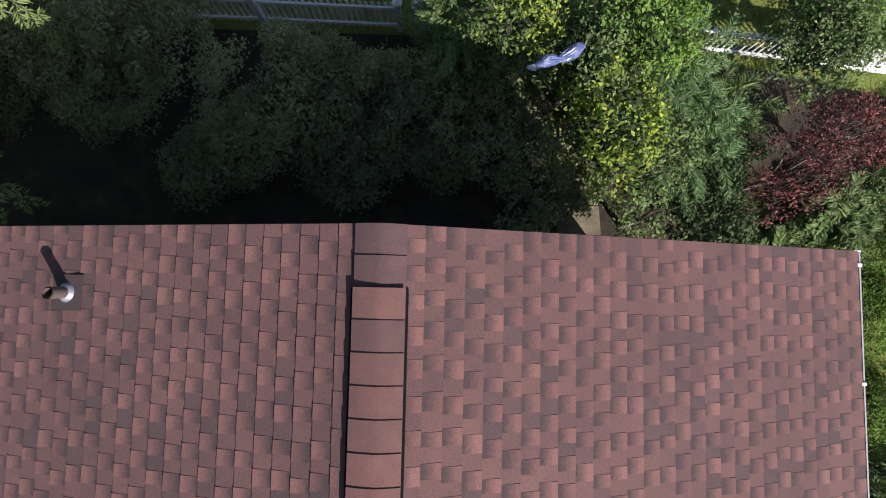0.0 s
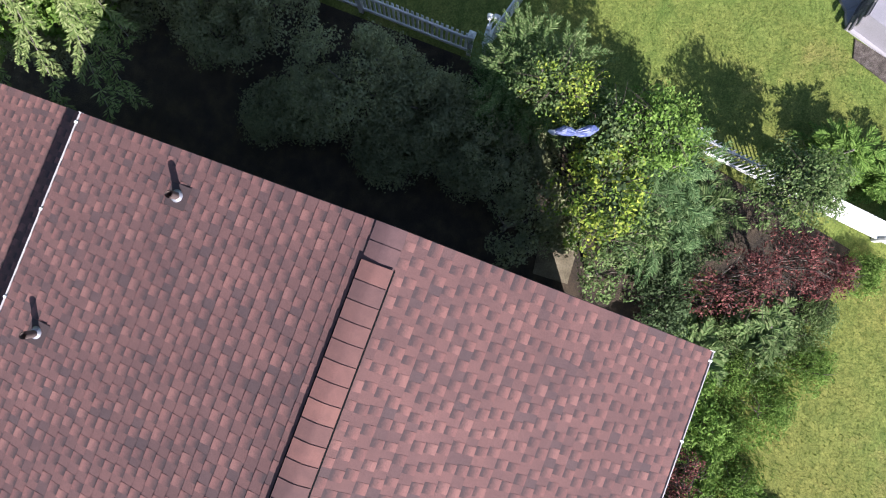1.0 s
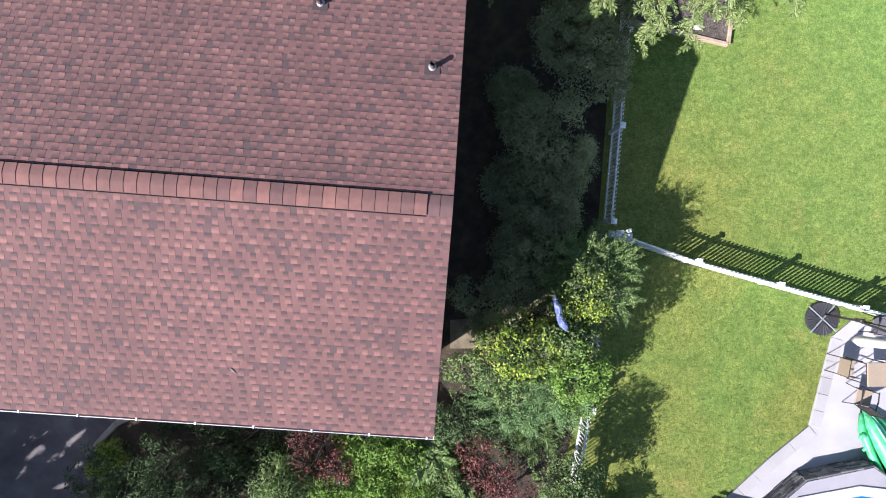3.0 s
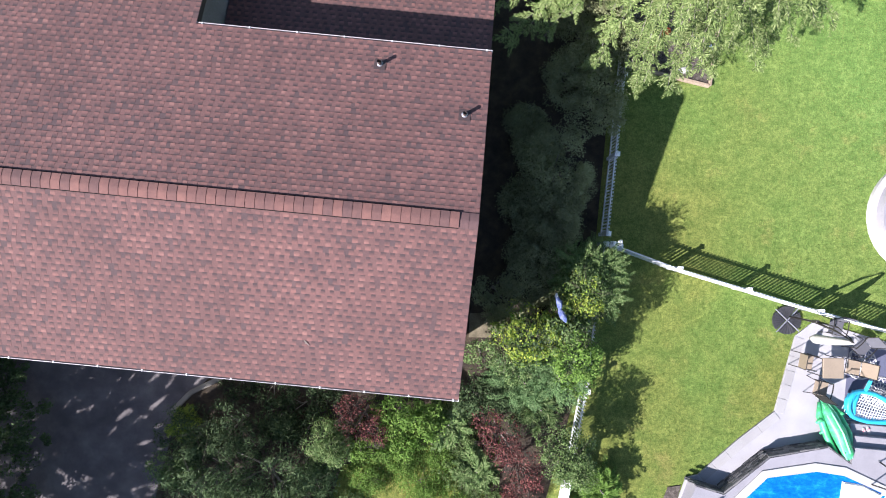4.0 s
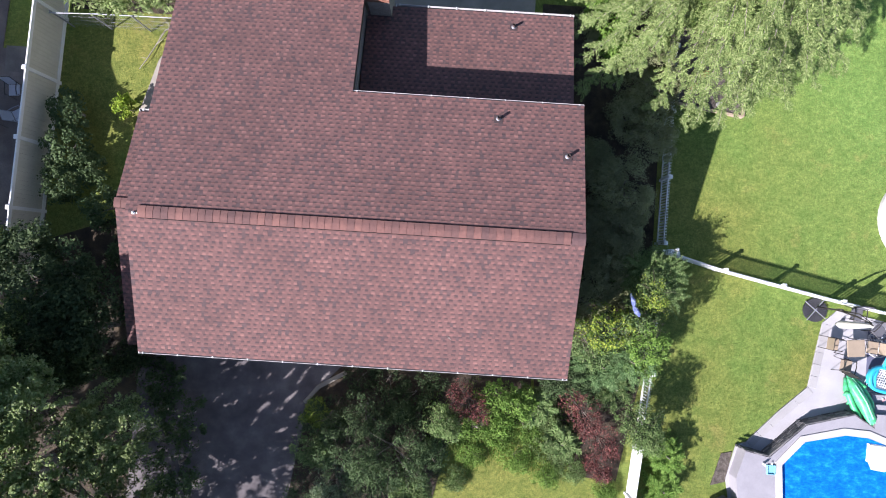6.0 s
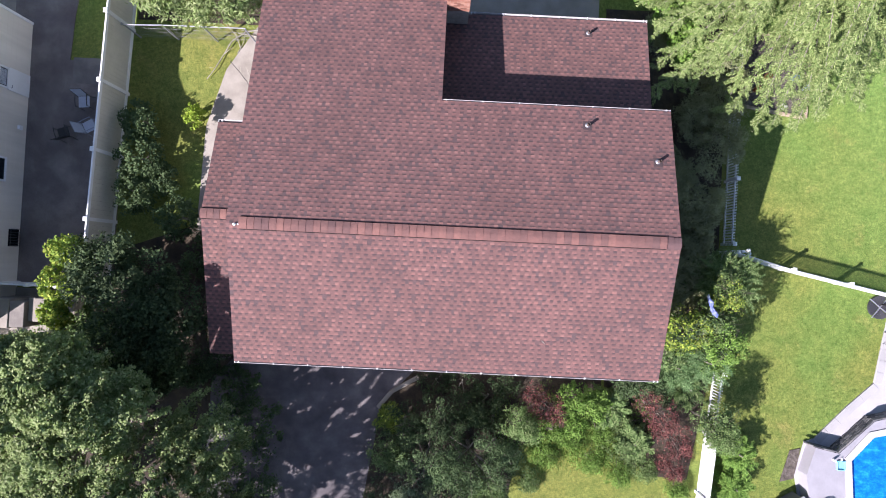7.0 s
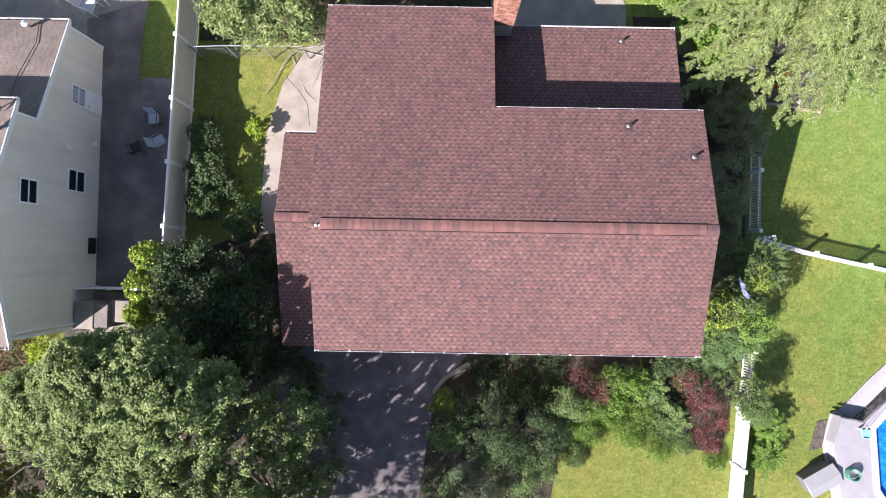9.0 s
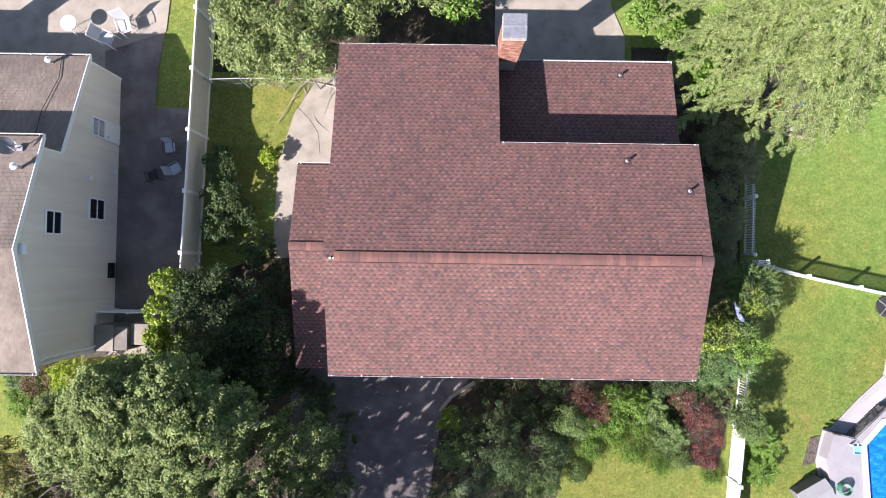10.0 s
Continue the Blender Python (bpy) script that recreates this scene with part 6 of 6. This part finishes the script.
# last three clumps, mostly out of view, are added to shade the front bed
SIDE_CROWN = [(-14.4, -7.2, 3.9, 2.0, 1.8, 1.3), (-14.8, -10.2, 4.2, 2.4, 2.2, 1.5), (-13.6, -8.8, 3.4, 1.6, 2.0, 1.1), (-13.6, -6.5, 3.5, 1.4, 1.5, 1.1), (-14.6, -12.6, 4.4, 2.6, 2.2, 1.4), (-13.2, -10.6, 3.8, 1.5, 1.8, 1.1), (-12.6, -11.2, 5.0, 1.8, 1.6, 1.1), (-10.9, -11.8, 4.8, 1.6, 1.5, 1.0), (-13.0, -9.6, 5.0, 1.4, 1.4, 1.0)]
tree = shrub("big_tree", (-18.0, -9.0, 0), [(x + 18.0, y + 9.0, z, a, b, c) for x, y, z, a, b, c in BIG_CROWN], L_BIG, "broad oak-like tree with a light green crown", "tree", per=72, sub=320, spread=0.17, leaf=(0.088, 0.052), seed=110, trunk=0.26, lie=0.95, low=-0.1, gaps=2.1, shafts=True, hole=(-3.5, 1.3, 1.7, 0.9))
shrub("driveway_tree", (-14.2, -9.8, 0), [(x + 14.2, y + 9.8, z, a, b, c) for x, y, z, a, b, c in SIDE_CROWN], L_SIDE, "mid-green leafy tree overhanging the driveway", "tree", per=65, sub=260, spread=0.17, leaf=(0.088, 0.05), seed=109, trunk=0.16, lie=0.4, low=-0.1, gaps=1.5, shafts=True)
shrub("olive_tree", (-23.7, -8.2, 0), [(0, 0.6, 3.1, 1.5, 1.3, 0.9), (-1.4, -0.4, 3.2, 1.6, 1.5, 1.0), (0.9, -1.0, 3.0, 1.4, 1.3, 0.9), (-0.6, -1.9, 3.3, 1.8, 1.4, 1.0)], L_OLIVE, "yellow-green small-leaved tree beside the big one", "tree", per=70, sub=130, spread=0.2, leaf=(0.09, 0.05), seed=116, trunk=0.12, gaps=2.2)
for k in range(11):
    a = radians(120 + 19 * k)
    part("limb", tube([(-2.2, 1.2, 3.2), (-2.7 + 0.2 * math.cos(a), 1.4 + 0.1 * math.sin(a), 3.7), (-3.1 + 0.8 * math.cos(a), 1.6 + 0.5 * math.sin(a), 4.2 + 0.1 * (k % 3)), (-3.2 + 1.5 * math.cos(a + 0.2), 1.6 + 1.0 * math.sin(a + 0.2), 4.7)], [0.05, 0.04, 0.028, 0.01], 7), M_PALEBARK, tree)
# trees between the drive and the entry, coloured dark for the big tree's shade
shrub("side_tree", (-16.9, -1.9, 0), [(0, 0, 2.7, 1.7, 1.6, 1.2), (-1.0, 0.6, 2.2, 1.1, 1.0, 0.9), (1.2, -0.8, 2.2, 1.2, 1.2, 0.9), (0.4, -2.2, 2.4, 1.4, 1.2, 0.9)], L_DEEP_SHADE, "green tree beside the entry roof, big tree's shade put into its colour", "tree", per=100, sub=55, spread=0.3, leaf=(0.11, 0.062), seed=111, trunk=0.12)
shrub("side_tree", (-15.9, -3.7, 0), [(0, 0, 2.3, 1.1, 1.2, 0.9), (-0.2, 1.4, 2.3, 0.8, 1.0, 0.8), (-0.4, -1.0, 2.0, 1.0, 0.9, 0.8)], L_DEEP_SHADE, "green tree at the house corner, big tree's shade put into its colour", "tree", per=100, sub=50, spread=0.3, leaf=(0.11, 0.062), seed=112, trunk=0.1)
shrub("yellow_tree", (-19.4, -2.0, 0), [(0, 0, 2.1, 0.55, 0.7, 0.6), (0.3, 1.2, 2.3, 0.6, 0.5, 0.5), (-0.3, -1.0, 1.8, 0.5, 0.5, 0.5)], L_YELLOW, "yellow-green young tree by the gate", "tree", per=18, sub=80, spread=0.14, leaf=(0.13, 0.08), seed=113)
shrub("undergrowth", (-14.6, -4.6, 0), [(0, 0, 0.4, 0.8, 0.7, 0.35), (-0.8, -0.5, 0.4, 0.7, 0.6, 0.35)], L_DEEP_SHADE, "low dark shaded undergrowth by the driveway", "shrub", per=60, sub=30, spread=0.2, leaf=(0.1, 0.06), seed=114, trunk=0.04)
for i, (x, y, r, h) in enumerate([(-12.9, -6.8, 0.9, 1.2), (-13.0, -8.6, 1.0, 1.4), (-13.7, -5.7, 0.8, 0.9), (-13.3, -10.2, 1.0, 1.3)]):
    shrub("undergrowth", (x, y, 0), [(0, 0, h * 0.5, r, r, h * 0.45)], L_DARK, "low dark shaded undergrowth by the driveway", "shrub", per=60, sub=40, spread=0.2, leaf=(0.1, 0.05), seed=210 + i, trunk=0.04)
shrub("undergrowth", (-15.2, -0.6, 0), [(0, 0, 0.5, 0.5, 0.8, 0.4), (-0.5, -0.6, 0.5, 0.5, 0.6, 0.4)], L_DARK, "sparse low shaded plants beside the entry wall", "shrub", per=30, sub=24, spread=0.2, leaf=(0.1, 0.06), seed=115, trunk=0.04)
for i, (x, y, r, h) in enumerate(((-20.9, -4.6, 0.8, 1.1), (-19.6, -4.1, 0.8, 1.4), (-18.6, -3.3, 0.8, 1.6))):
    shrub("gate_bush", (x, y, 0), [(0, 0, h * 0.55, r, r, h * 0.42)], L_MID, "green bush under the big tree by the gate", per=34, sub=48, spread=0.2, leaf=(0.13, 0.07), seed=160 + i, group="bushes by the gate")
# shrubs along the privacy fence
for i, (x, y, r, h) in enumerate(((-17.9, 1.4, 0.75, 1.3), (-17.7, 2.7, 0.85, 1.5), (-17.8, 4.1, 0.7, 1.2), (-17.0, 2.0, 0.6, 1.0), (-16.2, 0.6, 0.8, 1.3))):
    shrub("fence_bush", (x, y, 0), [(0, 0, h * 0.55, r, r, h * 0.42)], L_DARK, "dark green bush along the privacy fence", per=20, sub=110, spread=0.13, leaf=(0.1, 0.06), seed=120 + i, group="bushes along the fence")
shrub("lime_bush", (-15.95, 4.4, 0), [(0, 0, 0.5, 0.34, 0.5, 0.4)], L_LIME, "small yellow-green bush beside the concrete walk", per=16, sub=60, spread=0.1, leaf=(0.1, 0.06), seed=130)
# trees behind the house
shrub("back_tree", (-15.0, 9.5, 0), [(0, 0, 3.5, 2.0, 2.0, 1.3), (1.2, -1.6, 3.3, 1.4, 1.2, 1.0), (-0.5, -1.7, 3.2, 1.2, 1.1, 0.9), (-1.0, -0.7, 3.0, 1.1, 1.3, 1.0), (2.4, 0.4, 3.2, 1.6, 1.6, 1.1), (0, 2.2, 3.4, 2.0, 1.6, 1.2)], L_BIG, "green long-leaved tree behind the house", "tree", per=80, sub=75, spread=0.34, leaf=(0.18, 0.048), seed=140, trunk=0.14)
shrub("back_tree", (-11.0, 11.0, 0), [(0, 0, 3.0, 1.9, 1.6, 1.2), (2.0, 0.2, 2.6, 1.4, 1.3, 1.0), (-1.8, 0.3, 3.0, 1.5, 1.4, 1.1)], L_BIG, "green long-leaved tree behind the back wing", "tree", per=80, sub=65, spread=0.34, leaf=(0.18, 0.048), seed=141, trunk=0.13)
shrub("back_bush", (-8.0, 10.6, 0), [(0, 0, 1.0, 0.9, 0.8, 0.6)], L_BRIGHT, "bright green bush behind the back wing", per=18, sub=90, spread=0.14, leaf=(0.14, 0.07), seed=142)
shrub("back_bush", (-0.3, 10.5, 0), [(0, 0, 0.8, 0.7, 0.7, 0.5), (0.9, -0.6, 0.9, 0.6, 0.7, 0.5)], L_BRIGHT, "bright green bush beside the back patio", per=18, sub=90, spread=0.14, leaf=(0.14, 0.07), seed=143)
shrub("back_bush", (1.5, 8.6, 0), [(0, 0, 1.5, 0.8, 0.9, 0.6), (0.4, -1.0, 1.3, 0.6, 0.7, 0.5)], L_BRIGHT, "bright green bush under the spruce", per=18, sub=90, spread=0.14, leaf=(0.14, 0.07), seed=144)
# plants before the neighbouring house
shrub("brown_bush", (-24.95, -4.7, 0), [(0, 0, 0.9, 0.75, 0.8, 0.6)], L_BROWN, "brown faded bush before the neighbouring house", per=20, sub=100, spread=0.13, leaf=(0.09, 0.05), seed=150)
shrub("lime_bush", (-23.9, -4.8, 0), [(0, 0, 0.9, 0.65, 0.7, 0.6)], L_LIME, "yellow-green bush before the neighbouring house", per=18, sub=80, spread=0.13, leaf=(0.1, 0.06), seed=151)
fronds("juniper", (-26.3, -4.9, 0), 120, 0.7, L_BLUE, "low blue-green juniper before the neighbouring house", 152, 0.7)
fronds("leafy_perennial", (-26.3, -6.0, 0), 90, 0.6, L_BRIGHT, "bright green perennial before the neighbouring house", 153, 0.5)


# bare fallen branches by the walk
def branches(at, seed, label):
    rng = random.Random(seed)
    b = thing("fallen_branch", at, label, "branch")
    for i in range(6):
        a = rng.uniform(0, 6.28)
        l = rng.uniform(0.8, 1.9)
        p0 = Vector((rng.uniform(-0.2, 0.2), rng.uniform(-0.2, 0.2), 0.05))
        p1 = p0 + Vector((math.cos(a), math.sin(a), 0.06)) * l * 0.5
        p2 = p1 + Vector((math.cos(a + 0.4), math.sin(a + 0.4), -0.03)) * l * 0.5
        part("twig", tube([p0, p1, p2], [0.018, 0.013, 0.005], 6), M_PALEBARK, b)
    return b


def long_branch(points, label):
    """A long bare branch lying along the points, with short side twigs."""
    b = thing("fallen_branch", (*points[0], 0.05), label, "branch")
    o = Vector((*points[0], 0.0))
    pts = [Vector((x, y, 0.03 + 0.05 * (i % 2))) - o for i, (x, y) in enumerate(points)]
    part("stem", tube(pts, [0.035 - 0.025 * i / len(pts) for i in range(len(pts))], 7), M_PALEBARK, b)
    for i, p in enumerate(pts[1:-1]):
        q = p + Vector((0.35 * math.cos(i * 2.1), 0.3 * math.sin(i * 2.1 + 1), 0.06))
        part("twig", tube([p, p.lerp(q, 0.5) + Vector((0.03, 0, 0.03)), q], [0.014, 0.01, 0.004], 6), M_PALEBARK, b)
    return b


long_branch([(-13.25, 8.3), (-13.7, 8.0), (-14.4, 7.9), (-14.9, 7.5), (-15.2, 7.0), (-15.5, 6.4), (-15.8, 6.0)], "long bare pale branch lying across the grass")
long_branch([(-13.0, 7.5), (-13.5, 7.6), (-14.1, 7.75), (-14.7, 7.8)], "bare pale branch lying over the walk")
long_branch([(-13.3, 8.6), (-13.4, 7.9), (-13.25, 7.2), (-13.1, 6.7)], "thin bare branch leaning at the walk edge")
branches((-13.0, 7.7, 0.02), 3, "bare pale branches lying beside the walk")
branches((-14.6, 6.9, -0.03), 4, "bare pale branches lying on the grass")


def cloth_bag(x, y, z):
    """A crumpled bag caught in the shrub, with its knot."""
    b = thing("plastic_bag", (x, y, z), "crumpled blue and white plastic bag caught in a shrub", "bag")
    bm = tube([(0, 0.38, 0), (0.02, 0.2, 0.06), (-0.02, 0.02, 0.03), (0.02, -0.2, 0.05), (0.06, -0.36, 0.02)], [0.04, 0.085, 0.05, 0.08, 0.04], 12)
    bmesh.ops.subdivide_edges(bm, edges=bm.edges[:], cuts=2)
    for v in bm.verts:
        v.co += 0.04 * noise.noise_vector(v.co * 11)
    part("sack", bm, surface("bag_plastic", [(0.05, 0.07, 0.22), (0.1, 0.13, 0.3), (0.25, 0.28, 0.4)], 5, 40, 0.35), b)
    part("knot", tube([(0, 0.36, 0.02), (0.02, 0.46, 0.06)], [0.05, 0.02], 8), M_GREYFAB, b)
    b.rotation_euler = (0, 0, radians(22))
    return b


cloth_bag(2.6, -1.64, 2.5)


# short grass standing up from the lawns
def grass_patch(name, rects, density, seed, label, hole=(), tall=0.042, wide=0.009, mat=M_BLADE, edge=None):
    rs = np.random.RandomState(seed)
    allf = []
    for x0, x1, y0, y1 in rects:
        n = int((x1 - x0) * (y1 - y0) * density)
        c = np.stack([rs.uniform(x0, x1, n), rs.uniform(y0, y1, n), np.zeros(n)], 1)
        keep = np.array([not any(inside(h, px, py) for h in hole) for px, py, _ in c])
        c = c[keep]
        if edge:
            c = c[np.abs(c[:, 1] - edge[0]) < edge[1] + 0.3 * np.sin(2.3 * c[:, 0]) + 0.22 * np.sin(5.1 * c[:, 0] + 1) + 0.3 * rs.normal(size=len(c))]
        n = len(c)
        a = rs.uniform(0, 2 * math.pi, n)
        d = np.stack([np.cos(a), np.sin(a), np.zeros(n)], 1)
        h = rs.uniform(0.4, 1.0, (n, 1)) * tall
        lean = rs.uniform(0.2, 1.1, (n, 1))
        tip = c + np.array([0, 0, 1]) * h + np.roll(d, 1, 1) * np.array([1, 1, 0]) * h * lean
        allf.append(np.stack([c - d * wide, c + d * wide, tip], 1))
    return soup(name, np.concatenate(allf).reshape(-1, 3), 3, mat, None, label)


g = grass_patch("grass", [(4.2, 16.5, -9.5, 11.0), (-4.3, 3.4, -11.0, -6.0), (-18.6, -13.5, 2.5, 8.0), (-21.1, -18.9, 6.6, 11)], 420, 9, "short sunlit grass with dry patches", [patio_poly, bp])
g["category"] = "grass"

w = grass_patch("tall_grass", [(-4.2, 1.8, -9.4, -4.8)], 800, 19, "wild tall green grass along the bed edge", (), 0.17, 0.012, L_BRIGHT, (-6.7, 1.1))
w["category"] = "grass"


# small things on the pool deck and the roof
M_TRAY = plain("pale_turquoise", (0.2, 0.48, 0.6), 0.5)


def pool_tray(x, y):
    """A shallow turquoise tray with a rim and a handle."""
    t = thing("pool_tray", (x, y, DZ), "small turquoise plastic tray on the pool deck", "tray")
    part("base", box(-0.13, 0.13, -0.15, 0.15, 0.0, 0.02, 0.006), M_TRAY, t)
    for x0, x1, y0, y1 in ((-0.15, -0.13, -0.17, 0.17), (0.13, 0.15, -0.17, 0.17), (-0.13, 0.13, -0.17, -0.15), (-0.13, 0.13, 0.15, 0.17)):
        part("rim", box(x0, x1, y0, y1, 0.0, 0.07, 0.004), M_TRAY, t)
    part("handle", tube([(-0.02, 0.16, 0.05), (-0.02, 0.27, 0.07), (0.02, 0.27, 0.07), (0.02, 0.16, 0.05)], 0.01, 6), M_WHITE, t, "white handle")
    return t


def pool_bottle(x, y):
    b = thing("plastic_bottle", (x, y, DZ), "small white plastic bottle on the pool deck", "bottle")
    part("body", tube([(0, 0, 0), (0, 0, 0.02), (0, 0, 0.16), (0, 0, 0.2)], [0.04, 0.045, 0.045, 0.018], 12), M_WHITE, b, "", True)
    part("cap", tube([(0, 0, 0.2), (0, 0, 0.235)], 0.018, 10), M_TEAL, b, "turquoise cap")
    return b


pool_tray(8.63, -7.38)
pool_bottle(8.35, -7.18)
roof_twig = thing("roof_twig", (-3.48, -2.69, roof_z(-2.69) + 0.016), "short pale dry twig lying on the front roof slope", "twig")
part("stem", tube([(-0.05, 0.04, 0.014), (0.0, 0.0, 0.008), (0.05, -0.06, -0.006)], [0.006, 0.008, 0.005], 6), M_PALEBARK, roof_twig)
part("side_twig", tube([(0.0, 0.0, 0.008), (-0.035, -0.03, 0.004)], [0.006, 0.004], 6), M_PALEBARK, roof_twig)
